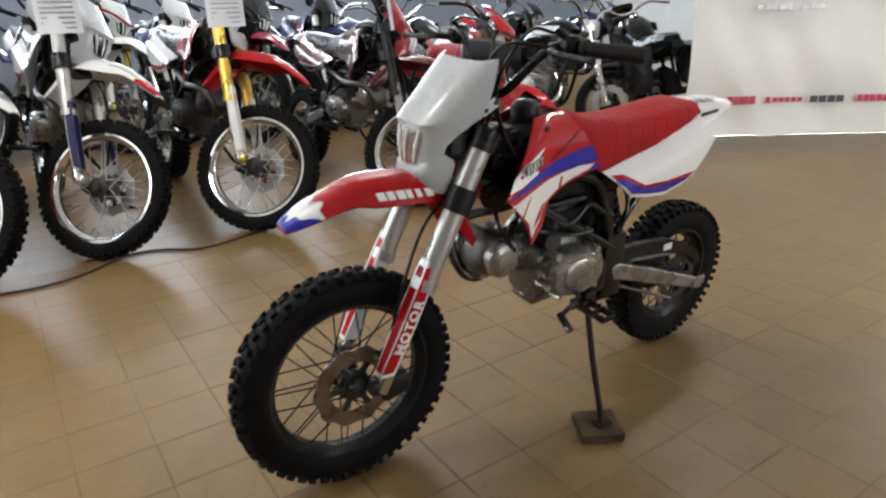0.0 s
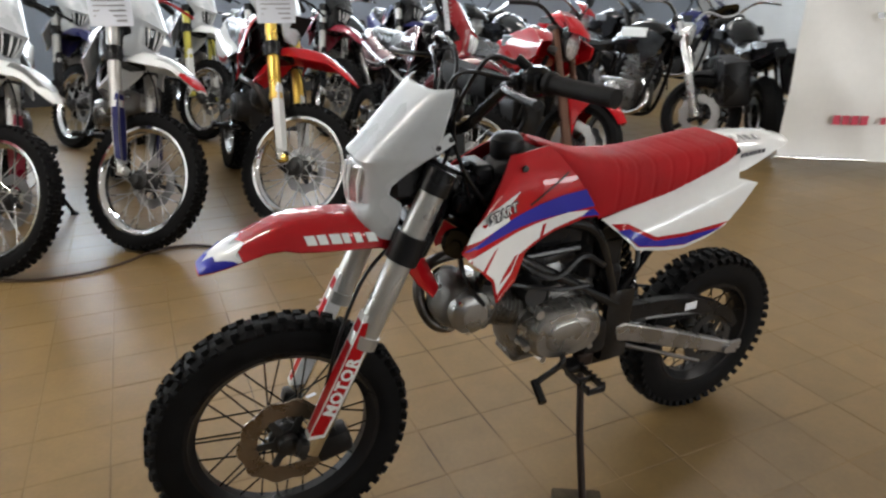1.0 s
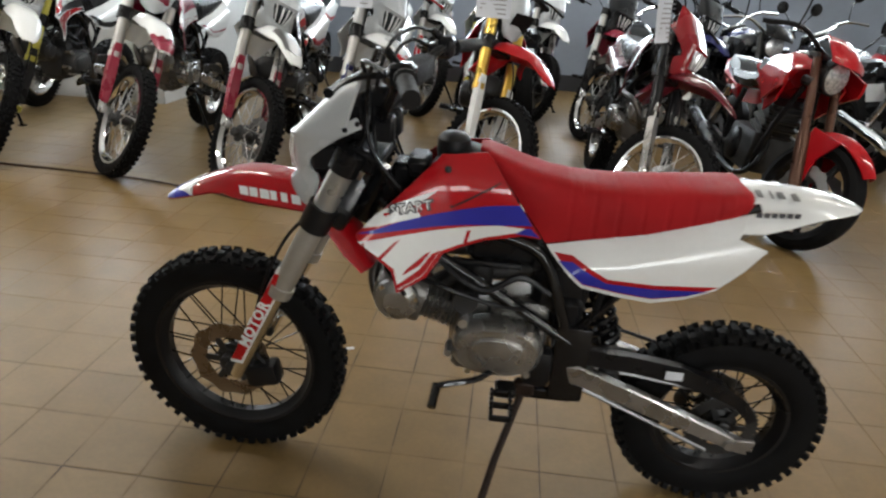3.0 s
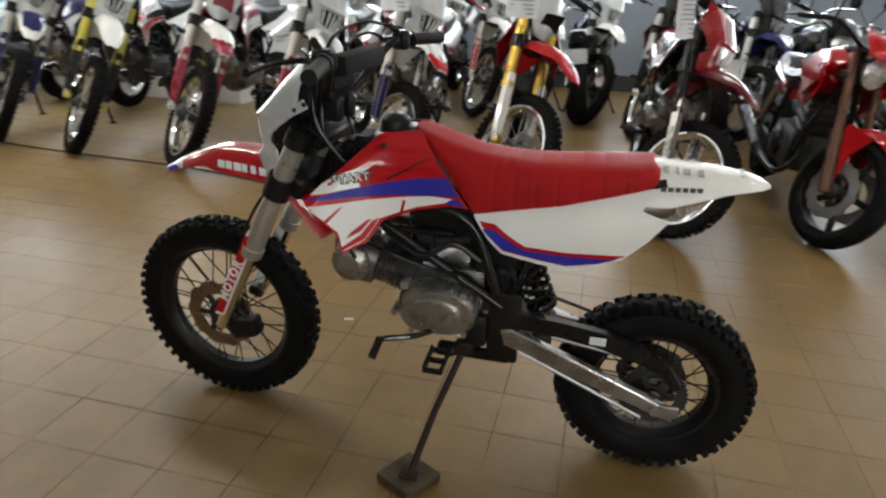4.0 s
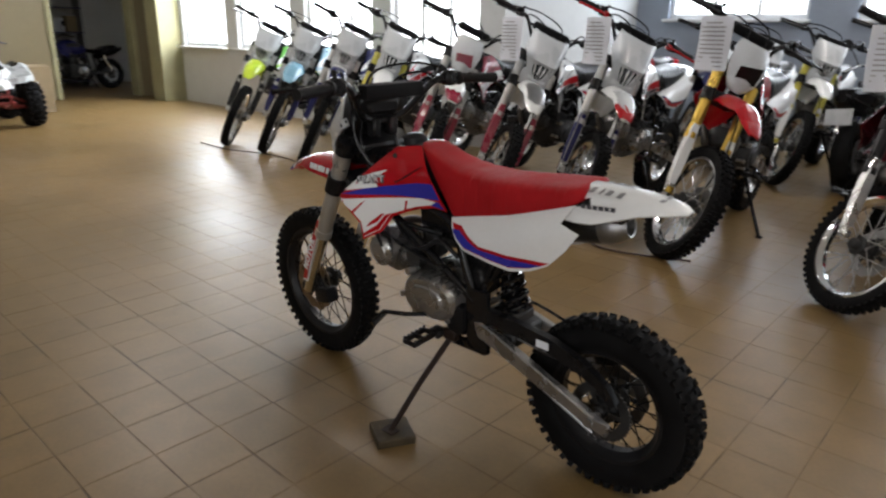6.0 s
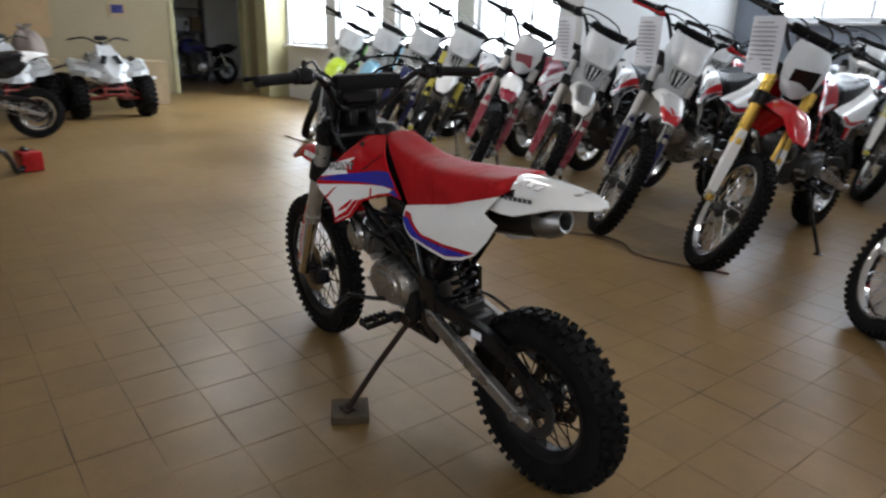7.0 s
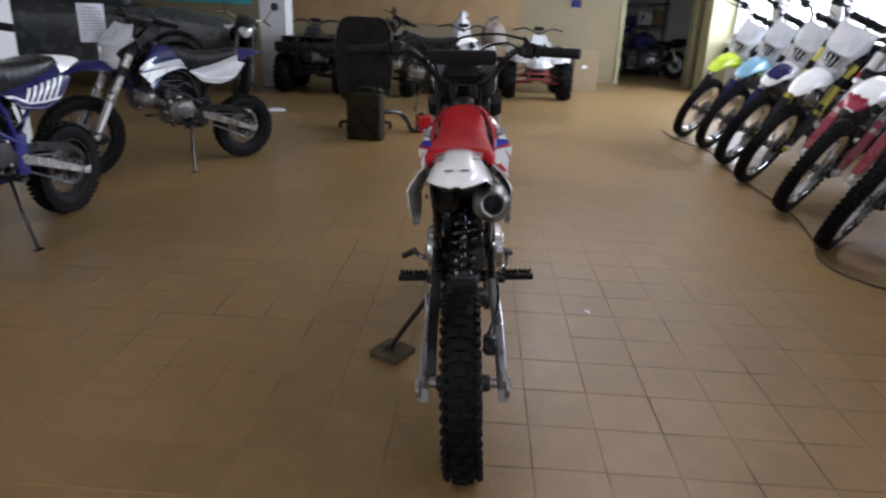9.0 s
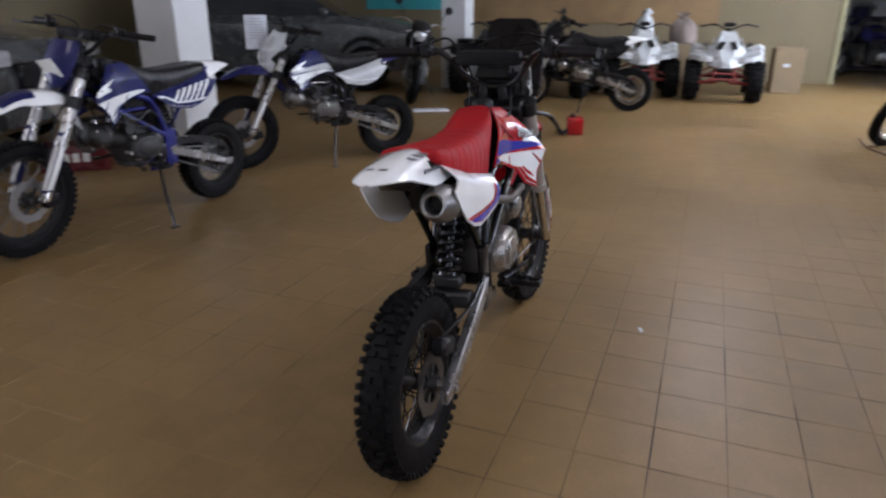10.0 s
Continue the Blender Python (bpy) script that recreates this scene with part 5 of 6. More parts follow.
part("rod", Form().tube([b0 - run * 0.02 + Vector((0, 0, 0.005)), b1 + run * 0.02 + Vector((0, 0, 0.005))], 0.011, 10), CHROME, banner, "shiny bottom rod")
part("rod", Form().tube([b0 - run * 0.02 + Vector((0, 0, 2.2)), b1 + run * 0.02 + Vector((0, 0, 2.2))], 0.011, 10), CHROME, banner)
for p in (b0 + run * 0.1, b1 - run * 0.1):
    part("cord", Form().tube([p + Vector((0, 0, 2.2)), (p.x, p.y, HALL_H)], 0.004, 6), BLACK, banner)
rb = random.Random(3)
face = Matrix(((run.x, -nrm.x, 0, 0), (run.y, -nrm.y, 0, 0), (0, 0, 1, 0), (0, 0, 0, 1)))
at = 0.32
for n, w, h, gap, col in ((4, 0.056, 0.06, 0.06, INK_RED), (1, 0.04, 0.045, 0.015, INK_RED), (5, 0.046, 0.034, 0.06, INK_RED), (4, 0.066, 0.05, 0.08, INK), (6, 0.05, 0.05, 0.09, INK_RED)):
    for q in range(n):
        part("brand_mark", Form().box((0, 0, 0), (w * 0.82, 0.002, h), Matrix.Shear("XZ", 4, (0.25, 0))), col, banner, "brand mark as a plain slanted bar", m=Matrix.Translation(b0 + run * at - nrm * 0.03 + Vector((0, 0, 0.275))) @ face)
        at += w
    at += gap
for q in range(9):
    part("faint_mark", Form().box((0, 0, 0), (0.045, 0.002, 0.035)), STEEL, banner, "faint grey printed bar", m=Matrix.Translation(b0 + run * (0.45 + 0.055 * q) - nrm * 0.03 + Vector((0, 0, 0.93))) @ face)


# ---- blue pit bikes ----
BLUE_A = dict(BASE, rim=BLACK, spoke=STEEL, hub=DARK_ALLOY, fork=SILVER, guard=NAVY, sticker=WHITE, fender=WHITE, fender_tip=None, fender_panel=NAVY, side_bars=WHITE, mask=NAVY, plate_mark=WHITE, seat=BLACK, shroud=NAVY, low=WHITE, stripe=NAVY, side=NAVY, tail=WHITE, chassis=DEEP_BLUE, disc=STEEL, engine=DARK_ALLOY)
BLUE_B = dict(BLUE_A, side_bars=None, fender_panel=None, fender=NAVY, mask=GREY_WHITE, engine=ENGINE, shroud=NAVY, low=WHITE, stripe=GREY_WHITE, side=GREY_WHITE, tail=NAVY, sticker=WHITE, chassis=GLOSS_BLACK)
dirt_bike("dirt_bike", park(0.8, 2.53, 174, 8, 1.03, -3), BLUE_A, "blue and white pit bike parked beside a white column", "pit bikes", 1.03, 8, True, False)
blue_b = dirt_bike("dirt_bike", park(2.86, 2.74, 141, 6, 1.0, -3), BLUE_B, "navy and white pit bike with headlamp mask on its side stand", "pit bikes", 1.0, 6, True, True)


# ---- second row of bikes ----
BACK = "second row of parked motorcycles"
MX2 = dict(MX, spokes=20)
for x, y, h, c, lamp, label in (
    (0.95, -4.8, 92, dict(MX2, fender=WHITE, shroud=WHITE, low=BLACK, stripe=RED, side=WHITE, tail=WHITE, mask=GREY_WHITE, fork=YELLOW, guard=WHITE, sticker=WHITE), True, "white dirt bike with yellow fork tubes in the second row"),
    (-0.1, -4.45, 80, dict(MX2, fender=MAGENTA, shroud=MAGENTA, low=BLACK, stripe=WHITE, side=MAGENTA, tail=BLACK, mask=BLACK, guard=BLACK, sticker=BLACK), True, "crimson and black trail motorcycle in the second row"),
    (-0.95, -4.75, 84, dict(MX2, fender=NAVY, shroud=NAVY, low=WHITE, stripe=MAGENTA, side=NAVY, tail=WHITE, mask=BLACK, guard=NAVY, sticker=WHITE), True, "navy and white trail motorcycle in the second row"),
    (1.95, -4.9, 92, dict(MX2, fender=NAVY, shroud=WHITE, low=NAVY, stripe=WHITE, side=WHITE, tail=WHITE, mask=GREY_WHITE, guard=BLACK, sticker=BLACK), True, "white and navy dirt bike in the second row"),
    (2.8, -4.85, 92, dict(MX2, fender=WHITE, shroud=RED, low=WHITE, stripe=RED, side=WHITE, tail=RED, mask=GREY_WHITE, guard=RED, sticker=RED), True, "red and white dirt bike in the second row"),
    (0.42, -4.9, 90, dict(MX2, fender=WHITE, shroud=NAVY, low=WHITE, stripe=NAVY, side=WHITE, tail=WHITE, mask=GREY_WHITE, guard=WHITE, sticker=NAVY), True, "white dirt bike with navy shrouds in the second row"),
    (1.45, -4.85, 94, dict(MX2, fender=WHITE, shroud=WHITE, low=RED, stripe=NAVY, side=WHITE, tail=WHITE, mask=GREY_WHITE, guard=WHITE, sticker=RED), True, "white dirt bike with red graphics in the second row"),
):
    dirt_bike("dirt_bike", park(x, y, h, 30, 1.17, -7), c, label, BACK, 1.17, 30, True, lamp)


# ---- street motorcycles ----
def street_bike(name, m, c, label, group, steer=25, R=0.305, L=1.42, fender=True, fairing=False):
    root = thing(name, m, label, "motorcycle", group)
    at = Vector((L - 0.36, 0, 0.9))
    d = Vector((-math.sin(0.44), 0, math.cos(0.44)))
    S = Matrix.Translation(at) @ Matrix.Rotation(radians(steer), 4, d) @ Matrix.Translation(-at)
    for nm, ax, w, mm in (("front_wheel", (L, 0, R), 0.11, S), ("rear_wheel", (0, 0, R), 0.15, Matrix())):
        hub = part(nm, lambda: Form().tube([(0, -0.09, 0), (0, 0.09, 0)], 0.035, 16), DARK_ALLOY, root, m=mm @ Matrix.Translation(ax), key=("s_hub",))
        part("tyre", lambda: Form().lathe([(R - w * 0.7, -w * 0.4), (R - w * 0.45, -w * 0.5), (R - w * 0.2, -w * 0.42), (R, 0), (R - w * 0.2, w * 0.42), (R - w * 0.45, w * 0.5), (R - w * 0.7, w * 0.4)], n=40), RUBBER, hub, "black road tyre", key=("s_tyre", R, w))
        part("rim", lambda: Form().lathe([(R - w * 0.7, -w * 0.38), (R - w * 0.85, -w * 0.34), (R - w * 0.85, w * 0.34), (R - w * 0.7, w * 0.38)], n=40), c["rim"], hub, key=("s_rim", R, w))
        for k in range(5):
            part("wheel_spoke", lambda: Form().box(((R - w * 0.8) / 2 + 0.01, 0, 0), (R - w * 0.8 - 0.02, 0.03, 0.035), bevel=0.008), c["rim"], hub, m=Matrix.Rotation(2 * math.pi * k / 5, 4, "Y"), key=("s_spoke", R, w))
        for side in (1, -1):
            part("brake_disc", lambda: disc_form(0.15, 12, side * 0.065), STEEL, hub, "drilled steel brake disc", key=("s_disc", side))
    def leg(side, z0, z1, r):
        return Form().tube([(L - (z0 - R) * 0.47 - 0.02, side * 0.1, z0), (L - (z1 - R) * 0.47 - 0.02, side * 0.1, z1)], r, 14)
    for side in (1, -1):
        part("fork_tube", lambda: leg(side, 0.5, 0.98, 0.024), c["fork"], root, "", S, key=("s_fork", side, L, R))
        part("fork_slider", lambda: leg(side, 0.28, 0.58, 0.033), c["slider"], root, "thick fork leg", S, key=("s_slider", side, L, R))
        part("mirror", lambda: Form().tube(curve_pts([(L - 0.42, side * 0.25, 1.06), (L - 0.38, side * 0.3, 1.2), (L - 0.4, side * 0.34, 1.25)], 4), 0.006, 6).lathe([(0, 0.01), (0.04, 0.008), (0.055, 0), (0.05, -0.01), (0, -0.015)], Matrix.Translation((L - 0.4, side * 0.35, 1.28)) @ Matrix.Rotation(math.pi / 2, 4, "Z"), 14, False), BLACK, root, "round black mirror", S, key=("s_mirror", side, L))
    part("clamp", lambda: Form().box((L - 0.3, 0, 0.84), (0.08, 0.26, 0.05), bevel=0.012).box((L - 0.35, 0, 0.97), (0.08, 0.25, 0.04), bevel=0.012), DARK_ALLOY, root, "", S, key=("s_clamp", L))
    part("handlebar", lambda: Form().tube(curve_pts([(L - 0.55, -0.37, 1.03), (L - 0.42, -0.22, 1.07), (L - 0.36, -0.06, 1.0), (L - 0.36, 0.06, 1.0), (L - 0.42, 0.22, 1.07), (L - 0.55, 0.37, 1.03)], 5), 0.013, 9), c.get("bar", BLACK), root, "", S, key=("s_bar", L))
    lamp = part("headlight", lambda: Form().lathe([(0.0, 0.13), (0.07, 0.11), (0.09, 0.06), (0.092, 0.0), (0.08, -0.01)], Matrix.Translation((L - 0.24, 0, 0.9)) @ Matrix.Rotation(math.pi / 2, 4, "Z"), 22, False), c["lamp"], root, "round headlamp shell", S, key=("s_lamp", L))
    part("headlight_lens", lambda: Form().lathe([(0.0, -0.03), (0.05, -0.025), (0.082, -0.01), (0.082, 0.0)], Matrix.Translation((L - 0.24, 0, 0.9)) @ Matrix.Rotation(math.pi / 2, 4, "Z"), 22, False), LENS, lamp, "clear headlamp glass", key=("s_lens", L))
    if fairing:
        part("nose_fairing", lambda: Form().loft([[(x - 0.07 * abs(u) ** 2, u * hw, z) for u in (-1, -0.6, -0.2, 0.2, 0.6, 1)] + [(x - 0.07 * abs(u) ** 2 - 0.012, u * hw * 0.94, z) for u in (1, 0.6, 0.2, -0.2, -0.6, -1)] for x, z, hw in ((L - 0.29, 1.09, 0.08), (L - 0.22, 1.05, 0.125), (L - 0.15, 0.99, 0.14), (L - 0.14, 0.96, 0.13))]), c["tank"], root, "small painted nose fairing", S, key=("s_nose", L))
    if fender:
        rows = [(L + (R + 0.045) * math.cos(a), R + (R + 0.045) * math.sin(a), 0.06 * min(1, 0.35 + abs(math.degrees(a) - 34) / 40)) for a in [radians(q) for q in range(38, 128, 9)]]
        part("front_fender", lambda: Form().loft([[(x - (x - L) * 0.12 * abs(u) ** 2, u * w, z - (z - R) * 0.12 * abs(u) ** 2) for u in (-1, -0.5, 0, 0.5, 1)] + [(x - (x - L) * (0.02 + 0.12 * abs(u) ** 2), u * w * 0.95, z - (z - R) * (0.02 + 0.12 * abs(u) ** 2)) for u in (1, 0.5, 0, -0.5, -1)] for x, z, w in rows]), c["fender"], root, "painted front mudguard", S, key=("s_fender", L, R))
        for side in (1, -1) if c.get("cheek") else ():
            part("fender_cheek", lambda: Form().panel([(L + 0.06, R + 0.3), (L - 0.12, R + 0.33), (L - 0.16, R + 0.2), (L - 0.07, R + 0.02), (L - 0.02, R + 0.0), (L - 0.02, R + 0.18)], lambda x, z: 0.083, 0.01, 0.08, side), c["fender"], root, "painted cheek of the mudguard beside the fork", S, key=("s_cheek", side, L))
    if c.get("plate"):
        part("number_board", lambda: Form().box((-0.33, 0, 0.66), (0.008, 0.2, 0.13), Matrix.Rotation(0.25, 4, "Y"), bevel=0.002), GREY_WHITE, root, "blank white number plate", key="s_plate")
    for side in (1, -1) if c.get("bags") else ():
        part("side_bag", lambda: Form().box((0.0, side * 0.27, 0.6), (0.5, 0.2, 0.34), bevel=0.05, seg=2), c["bags"], root, "black side bag", key=("s_bag", side))

    def tank():
        rows = [(0.5, 0.74, 0.1, 0.83), (0.58, 0.72, 0.13, 0.9), (0.7, 0.7, 0.155, 0.96), (0.82, 0.72, 0.16, 0.985), (0.93, 0.76, 0.14, 0.965), (1.0, 0.8, 0.1, 0.91)]
        return Form().loft([[(x, s * hw, low + (top - low) * t) for s, t in ((-0.7, 0), (-1, 0.3), (-0.97, 0.6), (-0.75, 0.88), (-0.35, 1), (0.35, 1), (0.75, 0.88), (0.97, 0.6), (1, 0.3), (0.7, 0))] for x, low, hw, top in rows])
    tk = part("fuel_tank", tank, c["tank"], root, "rounded painted fuel tank", key="s_tank")
    for side in (1, -1):
        part("tank_badge", lambda: Form().box((0.78, side * 0.157, 0.88), (0.26, 0.012, 0.075), Matrix.Rotation(side * 0.12, 4, "X"), bevel=0.005), c["badge"], tk, "contrasting tank panel", key=("s_badge", side))
        part("tank_shroud", lambda: Form().panel([(0.75, 0.86), (0.98, 0.9), (1.1, 0.84), (1.04, 0.72), (0.9, 0.64), (0.86, 0.72)], lambda x, z: 0.15 + 0.05 * (x - 0.75), 0.012, 0.06, side), c["shroud"], tk, "painted radiator shroud", key=("s_shroud", side))
        if c.get("wide"):
            part("tank_wing", lambda: Form().panel([(0.56, 0.86), (0.8, 0.95), (1.02, 0.97), (1.2, 0.9), (1.17, 0.82), (1.02, 0.76), (0.9, 0.7), (0.78, 0.78)], lambda x, z: 0.17 + 0.1 * (x - 0.75) - 0.5 * max(0, z - 0.88) ** 1.0, 0.014, 0.04, side), c["shroud"], tk, "painted side wing of the tank", key=("s_wing", side))
    part("tank_cap", lambda: Form().lathe([(0, 0.015), (0.03, 0.012), (0.035, 0)], Matrix.Translation((0.8, 0, 0.985)) @ Matrix.Rotation(math.pi / 2, 4, "X"), 16, False), CHROME, tk, key="s_cap")
    part("seat", lambda: Form().loft([[(x, s * hw, z0 + (z1 - z0) * t) for s, t in ((-0.8, 0), (-1, 0.5), (-0.8, 0.95), (-0.3, 1), (0.3, 1), (0.8, 0.95), (1, 0.5), (0.8, 0))] for x, hw, z0, z1 in ((-0.18, 0.07, 0.8, 0.87), (-0.05, 0.12, 0.76, 0.88), (0.12, 0.13, 0.72, 0.85), (0.2, 0.14, 0.71, 0.8), (0.4, 0.13, 0.71, 0.8), (0.54, 0.1, 0.74, 0.83))]), BLACK, root, "black two-level saddle", key="s_seat")
    part("tail_cowl", lambda: Form().loft([[(x, s * hw, z0 + (z1 - z0) * t) for s, t in ((-0.7, 0), (-1, 0.6), (-0.6, 1), (0.6, 1), (1, 0.6), (0.7, 0))] for x, hw, z0, z1 in ((-0.3, 0.05, 0.78, 0.84), (-0.1, 0.11, 0.68, 0.79), (0.25, 0.11, 0.6, 0.74))]), c["tail"], root, "painted tail cover", key="s_tail")

    def motor():
        f = Form().box((0.66, 0, 0.38), (0.42, 0.28, 0.26), bevel=0.05, seg=2)
        tilt = Matrix.Translation((0.78, 0, 0.6)) @ Matrix.Rotation(0.25, 4, "Y")
        rings = []
        for k in range(19):
            g = 1.0 if (k // 2) % 2 else 0.84
            rings.append([tuple(tilt @ Vector((0.115 * g * sx, 0.112 * g * sy, -0.12 + 0.013 * k))) for sx, sy in ((-1, -0.8), (-0.8, -1), (0.8, -1), (1, -0.8), (1, 0.8), (0.8, 1), (-0.8, 1), (-1, 0.8))])
        f.loft(rings)
        return f
    eng = part("engine", motor, c["engine"], root, "finned engine", key="s_motor")
    for side in (1, -1):
        part("engine_cover", lambda: Form().lathe([(0.0, 0.03), (0.08, 0.028), (0.1, 0.015), (0.105, -0.02)], Matrix.Translation((0.62, side * 0.14, 0.38)) @ (Matrix() if side > 0 else Matrix.Rotation(math.pi, 4, "X")), 22, False), c.get("cover", SILVER), eng, "round engine cover", key=("s_ecover", side))
        part("frame_rail", lambda: Form().tube(curve_pts([(1.05, side * 0.04, 0.82), (0.98, side * 0.1, 0.55), (0.85, side * 0.12, 0.25), (0.5, side * 0.13, 0.24), (0.35, side * 0.12, 0.45), (0.4, side * 0.11, 0.7)], 5), 0.017, 9), BLACK, root, key=("s_frame", side))
        part("swingarm", lambda: Form().box((0.2, side * 0.12, 0.35), (0.46, 0.035, 0.06), Matrix.Rotation(0.1, 4, "Y"), bevel=0.008), DARK_ALLOY, root, key=("s_arm", side))
        part("shock_absorber", lambda: Form().tube([(0.05, side * 0.14, 0.36), (0.17, side * 0.13, 0.68)], [0.03, 0.03], 10), CHROME, root, key=("s_shock", side))
    part("exhaust", lambda: Form().tube(curve_pts([(0.88, -0.06, 0.52), (0.98, -0.1, 0.36), (0.86, -0.16, 0.24), (0.5, -0.18, 0.26), (0.3, -0.19, 0.32), (-0.2, -0.2, 0.42)], 5), [0.018] * 16 + [0.035] + [0.045] * 9, 12), c.get("exhaust", CHROME), root, "chromed exhaust", key="s_exhaust")
    part("side_stand", lambda: Form().tube([(0.5, 0.13, 0.25), (0.46, 0.22, 0.12), (0.45, 0.26, 0.045)], 0.011, 8), BLACK, root, key="s_stand")
    return root


def park_street(x, y, heading, steer, L, lean=-7):
    at = Vector((L - 0.36, 0, 0.9))
    d = Vector((-math.sin(0.44), 0, math.cos(0.44)))
    S = Matrix.Translation(at) @ Matrix.Rotation(radians(steer), 4, d) @ Matrix.Translation(-at)
    p = S @ Vector((L, 0, 0.0))
    turn = Matrix.Rotation(radians(heading), 4, "Z")
    return Matrix.Translation(Vector((x, y, 0)) - turn @ Vector((p.x, p.y, 0))) @ turn @ Matrix.Rotation(radians(lean), 4, "X")


STREET = "parked street motorcycles"
NAKED = dict(rim=BLACK, fork=BRONZE, slider=BRONZE, cheek=True, exhaust=BLACK, cover=BLACK, wide=True, lamp=BLACK, fender=RED, tank=RED, badge=BLACK, shroud=RED, tail=RED, engine=DARK_ALLOY)
CRUISER = dict(rim=BLACK, fork=CHROME, slider=SILVER, lamp=CHROME, fender=BLACK, tank=GLOSS_BLACK, badge=WHITE, shroud=GLOSS_BLACK, tail=GLOSS_BLACK, engine=ENGINE, bar=CHROME)
DARK = dict(CRUISER, badge=BLACK, engine=DARK_ALLOY, lamp=BLACK, fork=DARK_ALLOY, slider=DARK_ALLOY)
street_bike("street_motorcycle", park_street(-0.94, -2.08, 91, 28, 1.42), NAKED, "bright red naked motorcycle with bronze fork and red mudguard", STREET, 28, fairing=True)
street_bike("street_motorcycle", park_street(-2.45, -2.55, 100, 24, 1.42), CRUISER, "black roadster with white tank panels and chromed parts", STREET, 24)
street_bike("street_motorcycle", pose(-2.95, -2.3, 0, 0, 0, 238) @ Matrix.Rotation(radians(-6), 4, "X"), dict(DARK, bags=BLACK), "black motorcycle with side bags beside the hanging banner", STREET, 10, fairing=True)
for x, y, h, tank in ((-2.9, -4.6, 96, RED), (-3.8, -4.9, 92, GLOSS_BLACK), (-4.6, -4.3, 100, NAVY)):
    street_bike("street_motorcycle", park_street(x, y, h, 18, 1.42), dict(DARK, tank=tank, shroud=tank, tail=tank), "dark street motorcycle with a %s tank in the second row" % {RED: "red", NAVY: "navy"}.get(tank, "black"), BACK, 18, fairing=True)
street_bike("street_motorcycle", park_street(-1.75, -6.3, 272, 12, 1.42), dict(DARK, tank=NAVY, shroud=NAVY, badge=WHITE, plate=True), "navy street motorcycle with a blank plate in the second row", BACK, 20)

for x, y, h, tank in ((-0.62, -6.15, 276, GLOSS_BLACK), (-1.45, -4.3, 96, BLACK), (-2.35, -5.7, 268, GLOSS_BLACK), (0.28, -6.3, 265, NAVY)):
    street_bike("street_motorcycle", park_street(x, y, h, 10, 1.42), dict(DARK, tank=tank, shroud=BLACK, tail=BLACK, plate=h > 200), "dark street motorcycle with a blank plate in the second row" if h > 200 else "black street motorcycle with nose fairing in the second row", BACK, 10, fairing=h < 200)


# ---- price sheets on the bikes ----
def price_sheet(bike, steer, ahead, drop, tint, out=-0.17, yaw=0.0, size=0.82):
    """A sheet of paper that hangs upright before the mask of a bike."""
    m0 = bike.matrix_basis @ steer_matrix(steer)
    at = m0 @ Vector((1.0 + ahead, out, 1.0 - drop))
    d = bike.matrix_basis.to_3x3() @ Vector((1, -0.25, 0))
    m = pose(at.x, at.y, at.z, 0, 0, math.degrees(math.atan2(d.y, d.x)) + yaw) @ Matrix.Scale(size, 4)
    f = Form()
    f.loft([[(0.012 * math.sin(k * 0.7) + e, -0.1 + 0.2 * k / 6, z) for k in range(7)] + [(0.012 * math.sin(k * 0.7) + e - 0.0008, -0.1 + 0.2 * k / 6, z) for k in range(6, -1, -1)] for z, e in ((-0.15, 0.02), (0, 0.004), (0.15, 0))])
    sheet = solid("price_sheet", f, tint, "white printed paper sheet hung on a parked motorcycle", "paper sheet", "price sheets", m=m)
    for k in range(11):
        part("text_line", lambda: Form().box((0.016, 0, 0), (0.001, 0.15 if k else 0.1, 0.006)), STEEL, sheet, "grey printed line", m=Matrix.Translation((0.006, 0, 0.115 - 0.024 * k)), key=("sheet_line", k == 0))


price_sheet(blue_b, 6, 0.02, -0.02, PAPER, -0.2, 88, 0.85)
for k in (5, 6, 7):
    price_sheet(row_bikes[k], 45, 0.0, 0.05, PAPER, -0.23, 0, 0.95)
price_sheet(row_bikes[8], 45, -0.02, 0.06, PAPER, -0.32, 66, 0.95)


